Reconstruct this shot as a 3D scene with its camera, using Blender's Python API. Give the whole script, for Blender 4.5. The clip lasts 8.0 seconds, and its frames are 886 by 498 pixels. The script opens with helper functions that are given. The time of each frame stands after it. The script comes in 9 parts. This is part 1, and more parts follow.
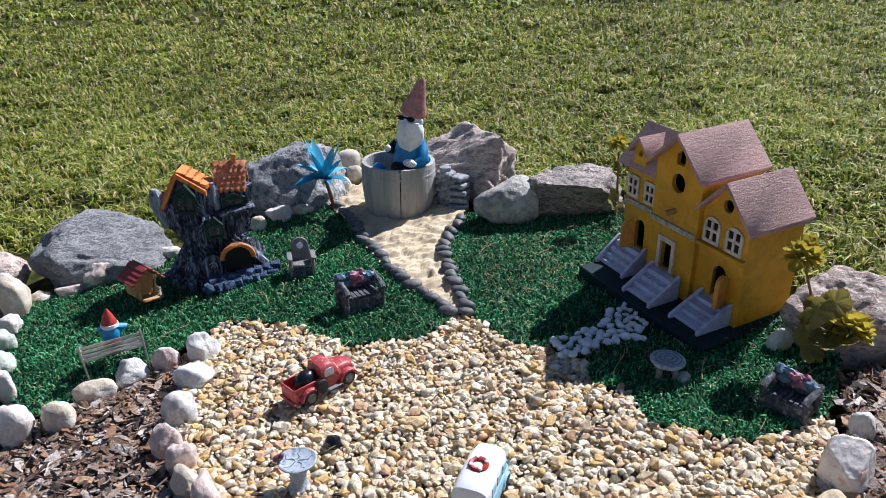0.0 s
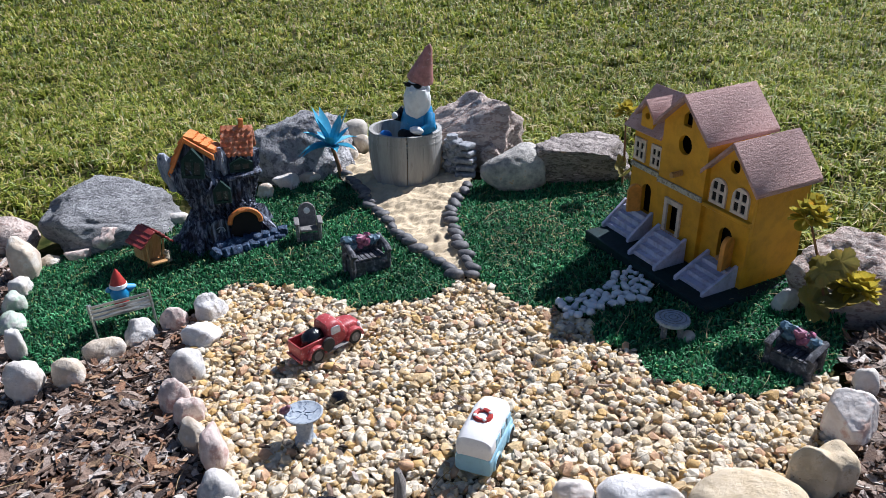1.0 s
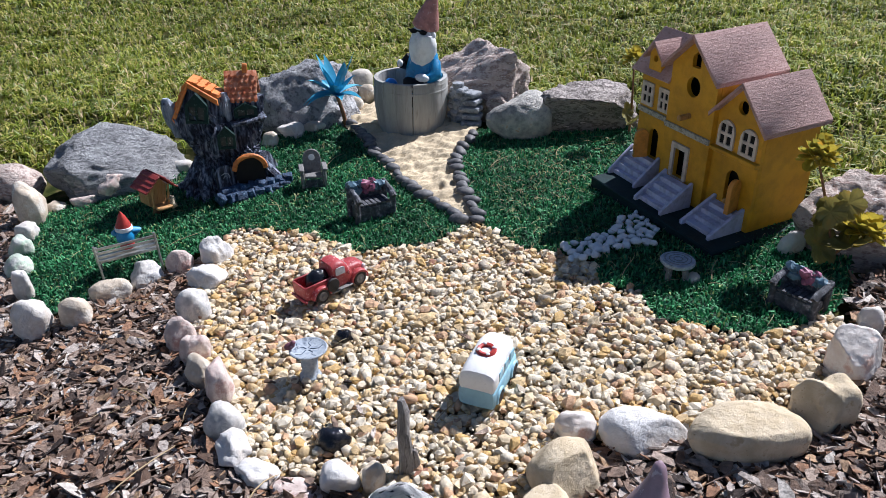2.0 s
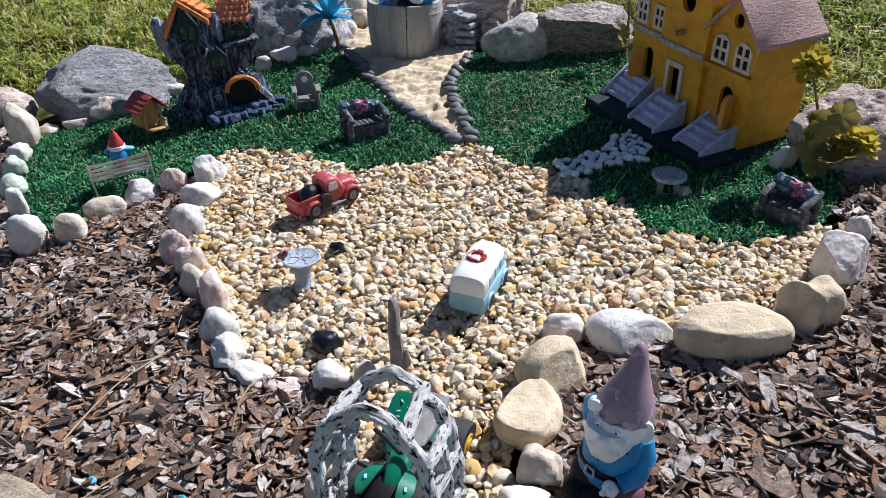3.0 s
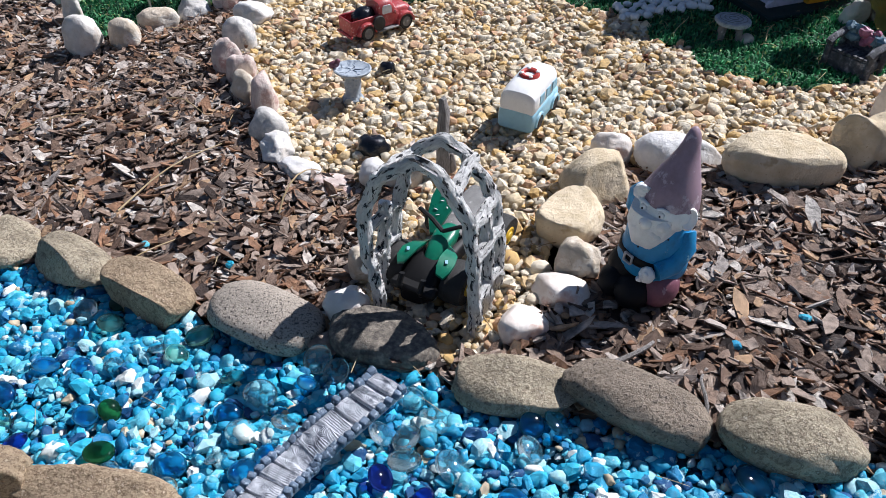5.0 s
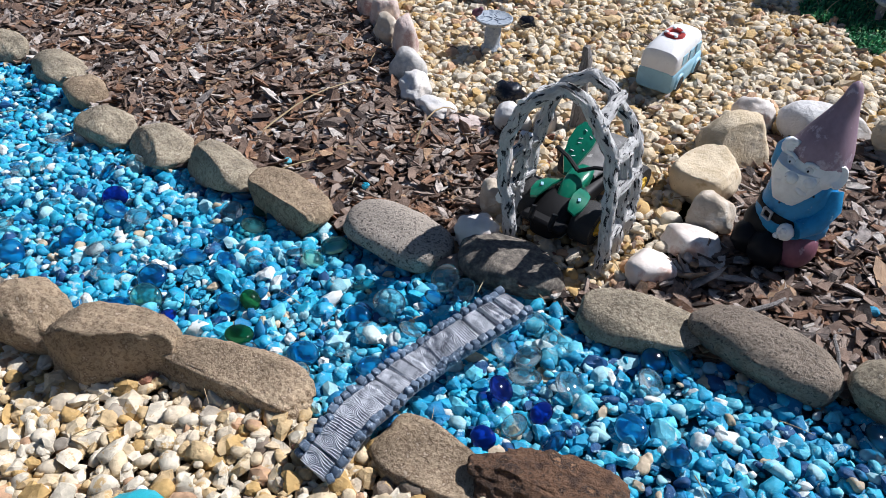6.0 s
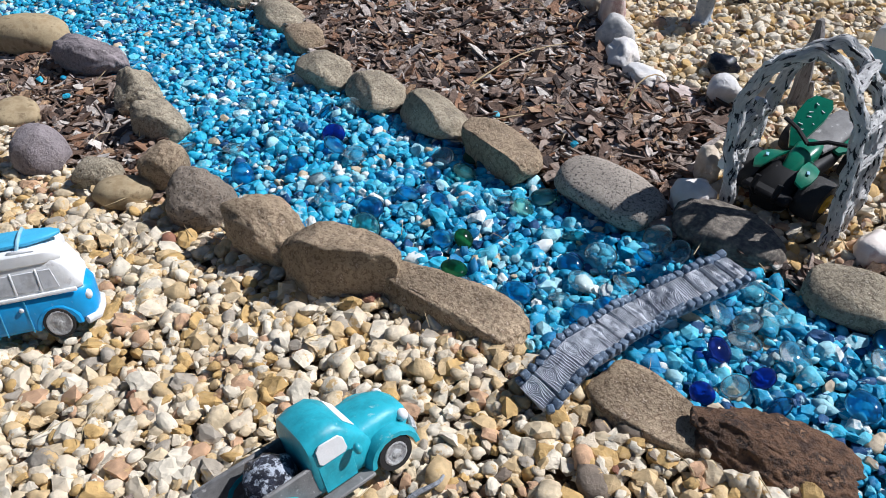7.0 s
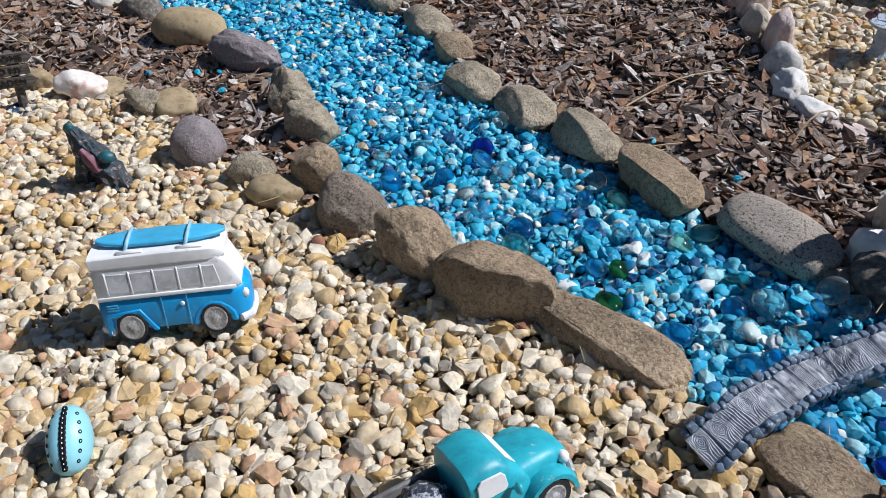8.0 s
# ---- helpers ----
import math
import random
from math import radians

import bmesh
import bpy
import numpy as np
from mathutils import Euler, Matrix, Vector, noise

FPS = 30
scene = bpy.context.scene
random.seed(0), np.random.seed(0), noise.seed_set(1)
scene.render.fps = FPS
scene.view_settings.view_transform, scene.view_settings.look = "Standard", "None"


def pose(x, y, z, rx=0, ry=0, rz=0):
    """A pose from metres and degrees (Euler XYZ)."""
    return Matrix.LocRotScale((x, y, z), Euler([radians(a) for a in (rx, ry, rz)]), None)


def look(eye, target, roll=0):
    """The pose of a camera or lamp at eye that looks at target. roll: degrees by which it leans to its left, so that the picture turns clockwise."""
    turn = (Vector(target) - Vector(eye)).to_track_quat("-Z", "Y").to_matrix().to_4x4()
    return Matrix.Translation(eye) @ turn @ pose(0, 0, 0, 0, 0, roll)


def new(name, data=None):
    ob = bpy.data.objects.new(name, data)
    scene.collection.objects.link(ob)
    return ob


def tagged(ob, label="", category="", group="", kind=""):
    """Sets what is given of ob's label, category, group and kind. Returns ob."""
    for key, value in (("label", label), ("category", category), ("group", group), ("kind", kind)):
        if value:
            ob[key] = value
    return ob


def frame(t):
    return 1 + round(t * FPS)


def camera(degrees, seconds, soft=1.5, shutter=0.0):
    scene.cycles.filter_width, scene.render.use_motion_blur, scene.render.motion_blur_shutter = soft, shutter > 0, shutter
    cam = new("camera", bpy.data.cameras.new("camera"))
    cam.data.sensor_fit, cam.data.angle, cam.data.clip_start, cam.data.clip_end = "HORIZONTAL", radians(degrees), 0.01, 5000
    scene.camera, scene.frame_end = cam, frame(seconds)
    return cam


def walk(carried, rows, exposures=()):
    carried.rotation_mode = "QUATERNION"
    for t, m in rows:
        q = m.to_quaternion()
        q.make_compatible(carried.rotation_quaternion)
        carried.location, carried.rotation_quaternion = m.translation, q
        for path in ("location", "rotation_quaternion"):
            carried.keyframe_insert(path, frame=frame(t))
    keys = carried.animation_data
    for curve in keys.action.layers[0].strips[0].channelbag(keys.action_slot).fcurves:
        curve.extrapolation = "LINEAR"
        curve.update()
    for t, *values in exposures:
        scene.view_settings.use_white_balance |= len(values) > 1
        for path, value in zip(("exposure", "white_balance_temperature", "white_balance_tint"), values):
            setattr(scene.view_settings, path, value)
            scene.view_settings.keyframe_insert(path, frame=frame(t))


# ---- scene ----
cam = camera(60.1, 8.0, 0.6)
METRES, EYE, TILT, LEAN, TURN = 0.65, 1.0, -24.0, 0.0, 0.0
ROWS = [
    (0.0, 0.0, 0.0, 0.0, -0.0, 0.0, -0.0),
    (0.5, 0.0078, -0.0136, -0.0422, 0.34, -0.51, -0.08),
    (1.0, 0.0084, -0.0091, -0.0826, 0.62, -1.14, -0.16),
    (2.5, 0.0225, -0.0161, -0.2125, 1.23, -5.3, -0.32),
    (3.0, 0.0377, -0.0295, -0.2708, 1.05, -7.51, -0.28),
    (3.5, 0.0642, -0.0326, -0.3404, 0.71, -11.14, -0.21),
    (4.0, 0.0597, -0.0399, -0.3985, 0.77, -12.88, -0.87),
    (5.5, -0.0117, -0.1257, -0.565, 7.71, -15.43, -6.76),
    (6.0, -0.0403, -0.1608, -0.6174, 12.62, -16.41, -8.67),
    (6.5, -0.0941, -0.1963, -0.6649, 17.38, -17.65, -10.84),
    (7.0, -0.1683, -0.248, -0.712, 23.64, -19.18, -11.74),
    (7.5, -0.2262, -0.266, -0.7241, 27.63, -20.02, -13.21),
    (8.0, -0.2932, -0.2589, -0.722, 32.0, -20.67, -14.43),
]
walk(cam, [(t, pose(0, 0, EYE, TILT, LEAN, TURN) @ pose(METRES * x, METRES * y, METRES * z, 90 + pitch, roll, yaw)) for t, x, y, z, yaw, pitch, roll in ROWS],
     exposures=[(0.0, 0.38, 6000, 14), (2.5, 0.34, 6000, 14), (4.0, 0.34, 6150, 13), (5.5, 0.20, 6150, 13), (7.0, 0.01, 6050, 12), (8.0, -0.13, 6050, 12)])

# ---- light ----
SUN_TO = Vector((0.66, 0.63, 0.98)).normalized()
world = bpy.data.worlds.new("sky_world")
scene.world = world
world.use_nodes = True
wn = world.node_tree
sky = wn.nodes.new("ShaderNodeTexSky")
sky.sky_type = "NISHITA"
sky.sun_disc = False
sky.dust_density = 0.3
sky.ozone_density = 3.0
sky.sun_elevation = math.asin(SUN_TO.z)
sky.sun_rotation = math.atan2(SUN_TO.x, SUN_TO.y)
wn.links.new(sky.outputs[0], wn.nodes["Background"].inputs[0])
wn.nodes["Background"].inputs[1].default_value = 0.051
sun_data = bpy.data.lights.new("sun", "SUN")
sun_data.energy = 5.8
sun_data.angle = radians(0.55)
sun_data.color = (1.0, 0.975, 0.95)
sun = new("sun", sun_data)
sun.matrix_world = look(SUN_TO * 10, (0, 0, 0))


# ---- materials ----
def surface(name, cols, vary="noise", scale=40.0, detail=4.0, rough=0.75, metal=0.0, bump=0.3, bump_scale=None,
            stretch=(1, 1, 1), mottle=0.25, mottle_scale=None, hard=False, coat=0.0, speck=None, spec=0.4, bump_dist=0.004, lucent=0.0, coords="Object"):
    """A mottled surface. cols: (share, colour) pairs, spread by noise or by each piece's own random number."""
    m = bpy.data.materials.new(name)
    m.use_nodes = True
    nt = m.node_tree
    N, L = nt.nodes, nt.links
    bsdf = N["Principled BSDF"]
    co = N.new("ShaderNodeTexCoord")
    mp = N.new("ShaderNodeMapping")
    mp.inputs["Scale"].default_value = stretch
    L.new(co.outputs[coords], mp.inputs[0])
    n1 = N.new("ShaderNodeTexNoise")
    n1.inputs["Scale"].default_value = scale
    n1.inputs["Detail"].default_value = detail
    n1.inputs["Roughness"].default_value = 0.62
    L.new(mp.outputs[0], n1.inputs["Vector"])
    ramp = N.new("ShaderNodeValToRGB")
    el = ramp.color_ramp.elements
    total = sum(c[0] for c in cols)
    at = 0.0
    stops = []
    for share, c in cols:
        stops.append((at + (0 if hard else share / 2), c))
        at += share / total if hard else share
    if not hard:
        stops = [(s / total, c) for s, c in stops]
    while len(el) > 1:
        el.remove(el[-1])
    el[0].position, el[0].color = stops[0][0], (*stops[0][1], 1)
    for s, c in stops[1:]:
        e = el.new(s)
        e.color = (*c, 1)
    ramp.color_ramp.interpolation = "CONSTANT" if hard else "LINEAR"
    if vary == "random":
        info, geo = N.new("ShaderNodeObjectInfo"), N.new("ShaderNodeNewGeometry")
        add, fr = N.new("ShaderNodeMath"), N.new("ShaderNodeMath")
        add.operation, fr.operation = "ADD", "FRACT"
        L.new(info.outputs["Random"], add.inputs[0])
        L.new(geo.outputs["Random Per Island"], add.inputs[1])
        L.new(add.outputs[0], fr.inputs[0])
        L.new(fr.outputs[0], ramp.inputs[0])
    else:
        mr = N.new("ShaderNodeMapRange")
        mr.inputs["From Min"].default_value, mr.inputs["From Max"].default_value = 0.28, 0.72
        L.new(n1.outputs["Fac"], mr.inputs["Value"])
        L.new(mr.outputs[0], ramp.inputs[0])
    n2 = N.new("ShaderNodeTexNoise")
    n2.inputs["Scale"].default_value = mottle_scale or scale * 0.23
    n2.inputs["Detail"].default_value = 6
    L.new(mp.outputs[0], n2.inputs["Vector"])
    val = N.new("ShaderNodeMapRange")
    val.inputs["From Min"].default_value, val.inputs["From Max"].default_value = 0.3, 0.7
    val.inputs["To Min"].default_value, val.inputs["To Max"].default_value = 1 - mottle, 1 + mottle * 0.6
    L.new(n2.outputs["Fac"], val.inputs["Value"])
    mul = N.new("ShaderNodeMix")
    mul.data_type, mul.blend_type = "RGBA", "MULTIPLY"
    mul.inputs[0].default_value = 1
    L.new(ramp.outputs[0], mul.inputs[6])
    L.new(val.outputs[0], mul.inputs[7])
    colour = mul.outputs[2]
    if speck:
        share, c, sscale = speck
        n3 = N.new("ShaderNodeTexNoise")
        n3.inputs["Scale"].default_value, n3.inputs["Detail"].default_value = sscale, 5
        n3.inputs["Roughness"].default_value = 0.7
        L.new(mp.outputs[0] if coords == "UV" else co.outputs["Object"], n3.inputs["Vector"])
        sr = N.new("ShaderNodeMapRange")
        edge = 0.68 - share * 0.4
        sr.inputs["From Min"].default_value, sr.inputs["From Max"].default_value = edge - 0.03, edge + 0.03
        L.new(n3.outputs["Fac"], sr.inputs["Value"])
        mx = N.new("ShaderNodeMix")
        mx.data_type = "RGBA"
        L.new(sr.outputs[0], mx.inputs[0])
        L.new(colour, mx.inputs[6])
        mx.inputs[7].default_value = (*c, 1)
        colour = mx.outputs[2]
    L.new(colour, bsdf.inputs["Base Color"])
    rr = N.new("ShaderNodeMapRange")
    rr.inputs["To Min"].default_value, rr.inputs["To Max"].default_value = max(rough - 0.12, 0.02), min(rough + 0.12, 1)
    L.new(n2.outputs["Fac"], rr.inputs["Value"])
    L.new(rr.outputs[0], bsdf.inputs["Roughness"])
    bsdf.inputs["Metallic"].default_value = metal
    bsdf.inputs["Specular IOR Level"].default_value = spec
    bsdf.inputs["Coat Weight"].default_value = coat
    if lucent:
        tl, mxs = N.new("ShaderNodeBsdfTranslucent"), N.new("ShaderNodeMixShader")
        mxs.inputs[0].default_value = lucent
        L.new(colour, tl.inputs[0])
        L.new(bsdf.outputs[0], mxs.inputs[1])
        L.new(tl.outputs[0], mxs.inputs[2])
        L.new(mxs.outputs[0], N["Material Output"].inputs[0])
    if bump:
        nb = N.new("ShaderNodeTexNoise")
        nb.inputs["Scale"].default_value = bump_scale or scale * 2.5
        nb.inputs["Detail"].default_value = 6
        nb.inputs["Roughness"].default_value = 0.72
        L.new(mp.outputs[0], nb.inputs["Vector"])
        bp = N.new("ShaderNodeBump")
        bp.inputs["Strength"].default_value = bump
        bp.inputs["Distance"].default_value = bump_dist
        L.new(nb.outputs["Fac"], bp.inputs["Height"])
        L.new(bp.outputs[0], bsdf.inputs["Normal"])
    return m


def clear_glass(name, tint):
    m = bpy.data.materials.new(name)
    m.use_nodes = True
    N, L = m.node_tree.nodes, m.node_tree.links
    N.remove(N["Principled BSDF"])
    # light goes through, a little is scattered inside, and the skin is glossy
    tr, df, mx = N.new("ShaderNodeBsdfTransparent"), N.new("ShaderNodeBsdfTranslucent"), N.new("ShaderNodeMixShader")
    tr.inputs[0].default_value = (*(0.14 + 0.86 * k for k in tint), 1)
    df.inputs[0].default_value = (*(0.25 + 0.72 * k for k in tint), 1)
    mx.inputs[0].default_value = 0.26
    L.new(tr.outputs[0], mx.inputs[1])
    L.new(df.outputs[0], mx.inputs[2])
    gl, fr, top = N.new("ShaderNodeBsdfGlossy"), N.new("ShaderNodeFresnel"), N.new("ShaderNodeMixShader")
    gl.inputs["Roughness"].default_value = 0.06
    fr.inputs[0].default_value = 1.42
    L.new(fr.outputs[0], top.inputs[0])
    L.new(mx.outputs[0], top.inputs[1])
    L.new(gl.outputs[0], top.inputs[2])
    L.new(top.outputs[0], N["Material Output"].inputs[0])
    return m


M_PEBBLE = surface("pebble", [(28, (0.725, 0.647, 0.508)), (20, (0.668, 0.54, 0.356)), (17, (0.706, 0.601, 0.445)), (13, (0.611, 0.446, 0.241)),
                              (9, (0.572, 0.375, 0.147)), (3, (0.399, 0.347, 0.277)), (7, (0.554, 0.347, 0.209)), (1, (0.276, 0.127, 0.0802)), (2, (0.23, 0.182, 0.138))],
                   vary="random", hard=True, scale=90, rough=0.65, bump=0.8, bump_scale=170, mottle=0.34, mottle_scale=85,
                   speck=(0.19, (0.56, 0.385, 0.18), 60), spec=0.3, bump_dist=0.0035)
M_BED = surface("grit", [(1, (0.22, 0.16, 0.10)), (1, (0.32, 0.25, 0.16)), (1, (0.12, 0.085, 0.055))], scale=120, bump=1.0)
M_BLUE = surface("dyed_stone", [(28, (0.0115, 0.305, 0.512)), (24, (0.0253, 0.414, 0.609)), (13, (0.00575, 0.178, 0.368)), (19, (0.115, 0.529, 0.678)),
                                (8, (0.713, 0.759, 0.736)), (10, (0.345, 0.632, 0.701)), (3, (0.552, 0.448, 0.31)), (6, (0.00575, 0.069, 0.196))],
                 vary="random", hard=True, scale=90, rough=0.5, bump=0.7, bump_scale=170, mottle=0.32, mottle_scale=90,
                 speck=(0.18, (0.38, 0.58, 0.64), 75), spec=0.4, bump_dist=0.003)
M_RIVERBED = surface("river_grit", [(1, (0.01, 0.10, 0.16)), (1, (0.02, 0.20, 0.30)), (1, (0.05, 0.06, 0.06))], scale=90, bump=1.0)
M_BARK = surface("bark", [(18, (0.145, 0.089, 0.061)), (24, (0.264, 0.182, 0.136)), (20, (0.385, 0.298, 0.242)), (15, (0.29, 0.155, 0.089)),
                          (12, (0.51, 0.440, 0.390)), (10, (0.046, 0.030, 0.024)), (6, (0.475, 0.305, 0.180)), (5, (0.65, 0.59, 0.525))],
                 vary="random", hard=True, scale=60, rough=0.6, bump=1.0, bump_scale=160, stretch=(1, 1, 1), mottle=0.5, mottle_scale=110, spec=0.35, bump_dist=0.005)
M_SOIL = surface("bark_soil", [(1, (0.035, 0.022, 0.016)), (1, (0.09, 0.055, 0.038)), (1, (0.055, 0.036, 0.028))], scale=90, bump=1.0)
M_LAWN_SOIL = surface("lawn_thatch", [(1, (0.022, 0.030, 0.008)), (1, (0.05, 0.055, 0.016)), (1, (0.10, 0.08, 0.035))], scale=26, bump=0.6, rough=0.95, spec=0.05,
                      mottle_scale=1.6, mottle=0.35)
M_GRASS = surface("grass_blade", [(26, (0.201, 0.263, 0.0312)), (24, (0.33, 0.362, 0.0525)), (14, (0.0884, 0.128, 0.0198)), (16, (0.496, 0.445, 0.127)),
                                  (9, (0.637, 0.512, 0.298)), (6, (0.448, 0.512, 0.242))],
                  vary="random", hard=True, scale=2.2, rough=0.6, bump=0, mottle=0.35, mottle_scale=1.1, spec=0.25, lucent=0.35)
M_TURF = surface("turf_fibre", [(28, (0.0197, 0.156, 0.056)), (28, (0.0362, 0.238, 0.0869)), (20, (0.00824, 0.061, 0.025)), (17, (0.115, 0.403, 0.18)),
                                (7, (0.313, 0.415, 0.16))],
                 vary="random", hard=True, scale=5, rough=0.6, bump=0, mottle=0.4, mottle_scale=5, spec=0.3, lucent=0.2)
M_TURF_BACK = surface("turf_back", [(1, (0.006, 0.03, 0.014)), (1, (0.012, 0.055, 0.024))], scale=120, bump=0.8)
M_SAND = surface("sand", [(1, (0.50, 0.40, 0.26)), (1, (0.62, 0.51, 0.35)), (1, (0.56, 0.45, 0.29))], scale=200, bump=0.5, bump_scale=500,
                 mottle_scale=14, mottle=0.2, rough=0.9)


# ---- ground shape ----
def ground(x, y):
    """Height of the sloping bed: it falls to the west and rises to the back."""
    x, y = np.clip(x, -1.6, 1.4), np.clip(y, -0.4, 2.6)
    return 0.0645 + 0.1053 * x - 0.0385 * y + 0.0034 * x * x - 0.0163 * x * y + 0.0283 * y * y


def gz(x, y):
    return float(ground(x, y))


def tri_mesh(name, verts, tris, material, parent=None, smooth=True):
    """A mesh from arrays: verts (n, 3), tris (m, 3)."""
    me = bpy.data.meshes.new(name)
    me.vertices.add(len(verts))
    me.vertices.foreach_set("co", np.ascontiguousarray(verts, dtype=np.float32).ravel())
    me.loops.add(len(tris) * 3)
    me.loops.foreach_set("vertex_index", np.ascontiguousarray(tris, dtype=np.int32).ravel())
    me.polygons.add(len(tris))
    me.polygons.foreach_set("loop_start", np.arange(0, len(tris) * 3, 3, dtype=np.int32))
    me.polygons.foreach_set("use_smooth", np.broadcast_to(np.asarray(smooth, dtype=bool), (len(tris),)).copy())
    me.update(calc_edges=True)
    me.validate()
    me.materials.append(material)
    ob = new(name, me)
    ob.parent = parent
    return ob


def inside(poly, x, y):
    """Which of the points lie in the polygon."""
    x, y = np.asarray(x, float), np.asarray(y, float)
    res = np.zeros(x.shape, bool)
    for (x0, y0), (x1, y1) in zip(poly, poly[1:] + poly[:1]):
        if y0 != y1:
            res ^= ((y0 > y) != (y1 > y)) & (x < (x1 - x0) * (y - y0) / (y1 - y0) + x0)
    return res


def bed(name, poly, lift, material, step=0.02, rough=0.004, parent=None, ripple=0.0):
    """A sheet over the ground, cut to the polygon."""
    xs = [p[0] for p in poly]
    ys = [p[1] for p in poly]
    gx = np.arange(min(xs), max(xs) + step, step)
    gy = np.arange(min(ys), max(ys) + step, step)
    X, Y = np.meshgrid(gx, gy)
    wob = np.array([noise.noise((a * 30, b * 30, 0.3)) for a, b in zip(X.ravel(), Y.ravel())]).reshape(X.shape)
    if ripple:
        fine = np.array([0.75 * noise.noise((a * 20 + b * 14, b * 62 - a * 22, 1.3)) + 0.5 * noise.fractal((a * 60, b * 60, 4.3), 0.8, 2.0, 4) for a, b in zip(X.ravel(), Y.ravel())]).reshape(X.shape)
        wob = wob + 1.7 * ripple / rough * fine
    Z = ground(X, Y) + lift + rough * wob
    keep = inside(poly, X[:-1, :-1] + step / 2, Y[:-1, :-1] + step / 2)
    idx = np.arange(X.size).reshape(X.shape)
    q = np.stack([idx[:-1, :-1], idx[:-1, 1:], idx[1:, 1:], idx[1:, :-1]], -1)[keep]
    used = np.unique(q)
    back = np.zeros(X.size, int)
    back[used] = np.arange(len(used))
    v = np.stack([X.ravel(), Y.ravel(), Z.ravel()], -1)[used]
    q = back[q]
    t = np.concatenate([q[:, [0, 1, 2]], q[:, [0, 2, 3]]])
    ob = tri_mesh(name, v, t, material, parent)
    return ob


RIVER = [(-2.5, 1.45), (-1.75, 1.2), (-1.45, 0.97), (-1.2, 0.89), (-1.03, 0.83), (-0.92, 0.755), (-0.82, 0.68), (-0.7, 0.635), (-0.57, 0.59), (-0.42, 0.525),
         (-0.25, 0.475), (-0.1, 0.43), (0.05, 0.385), (0.19, 0.35), (0.34, 0.32), (0.6, 0.31), (1.1, 0.28),
         (1.1, 0.02), (0.5, 0.04), (0.2, 0.09), (0.0, 0.14), (-0.14, 0.18), (-0.33, 0.215), (-0.5, 0.235), (-0.61, 0.24), (-0.75, 0.28),
         (-0.86, 0.335), (-0.96, 0.43), (-1.08, 0.49), (-1.27, 0.565), (-1.48, 0.605), (-1.65, 0.62), (-1.9, 0.66), (-2.5, 0.95)]
GRAVEL_MID = [(-0.567, 1.692), (-0.473, 1.688), (-0.351, 1.643), (-0.222, 1.545), (-0.148, 1.566), (-0.046, 1.57), (0.005, 1.61), (0.02, 1.675), (0.055, 1.675), (0.09, 1.615), (0.166, 1.51),
              (0.235, 1.48), (0.31, 1.44), (0.31, 1.34), (0.38, 1.31), (0.396, 1.206), (0.46, 1.175), (0.556, 1.135), (0.64, 1.155), (0.72, 1.19),
              (0.72, 1.08), (0.62, 0.96), (0.5, 0.89), (0.3, 0.90), (0.2, 0.9), (0.13, 0.78), (0.10, 0.66), (0.08, 0.53), (0.06, 0.549), (0.046, 0.491), (0.013, 0.431), (-0.02, 0.422), (-0.032, 0.44), (0.0, 0.45),
              (-0.10, 0.45), (-0.15, 0.52), (-0.15, 0.66), (-0.12, 0.80), (-0.2, 0.84), (-0.3, 0.86), (-0.37, 0.93), (-0.42, 1.05), (-0.48, 1.13),
              (-0.55, 1.24), (-0.58, 1.4), (-0.58, 1.56)]
GRAVEL_NEAR = [(0.75, 0.0), (0.5, 0.05), (0.2, 0.10), (0.0, 0.15), (-0.14, 0.17), (-0.33, 0.205), (-0.5, 0.225), (-0.61, 0.23), (-0.755, 0.265), (-0.84, 0.27),
               (-0.93, 0.255), (-1.08, 0.29), (-1.24, 0.345), (-1.4, 0.35), (-1.55, 0.30), (-1.9, 0.33), (-2.1, 0.3), (-2.1, -0.1), (-1.2, -0.45), (0.5, -0.45)]
MULCH_LEFT = [(-0.60, 1.55), (-0.66, 1.53), (-0.72, 1.48), (-0.79, 1.42), (-0.84, 1.35), (-0.91, 1.32), (-1.0, 1.42), (-1.06, 1.56), (-1.12, 1.66), (-1.16, 1.78),
              (-1.26, 1.9), (-1.4, 1.95), (-1.7, 1.9), (-2.5, 1.75), (-2.5, 1.45), (-1.75, 1.2), (-1.45, 0.97), (-1.2, 0.89), (-1.03, 0.83), (-0.92, 0.755), (-0.82, 0.68),
              (-0.7, 0.635), (-0.57, 0.59), (-0.42, 0.525), (-0.25, 0.475), (-0.1, 0.43), (-0.1, 0.46), (-0.15, 0.53), (-0.16, 0.66), (-0.13, 0.80), (-0.22, 0.83),
              (-0.32, 0.85), (-0.39, 0.94), (-0.44, 1.05), (-0.5, 1.13), (-0.57, 1.24), (-0.6, 1.4)]
MULCH_RIGHT = [(-0.1, 0.43), (0.05, 0.385), (0.19, 0.35), (0.34, 0.32), (0.6, 0.31), (1.1, 0.28), (1.35, 0.5), (1.35, 1.3), (1.0, 1.38), (0.80, 1.30), (0.74, 1.14),
               (0.66, 1.02), (0.58, 0.92), (0.44, 0.855), (0.28, 0.88), (0.2, 0.88), (0.15, 0.80), (0.12, 0.70), (0.11, 0.6), (0.08, 0.5), (0.04, 0.45)]
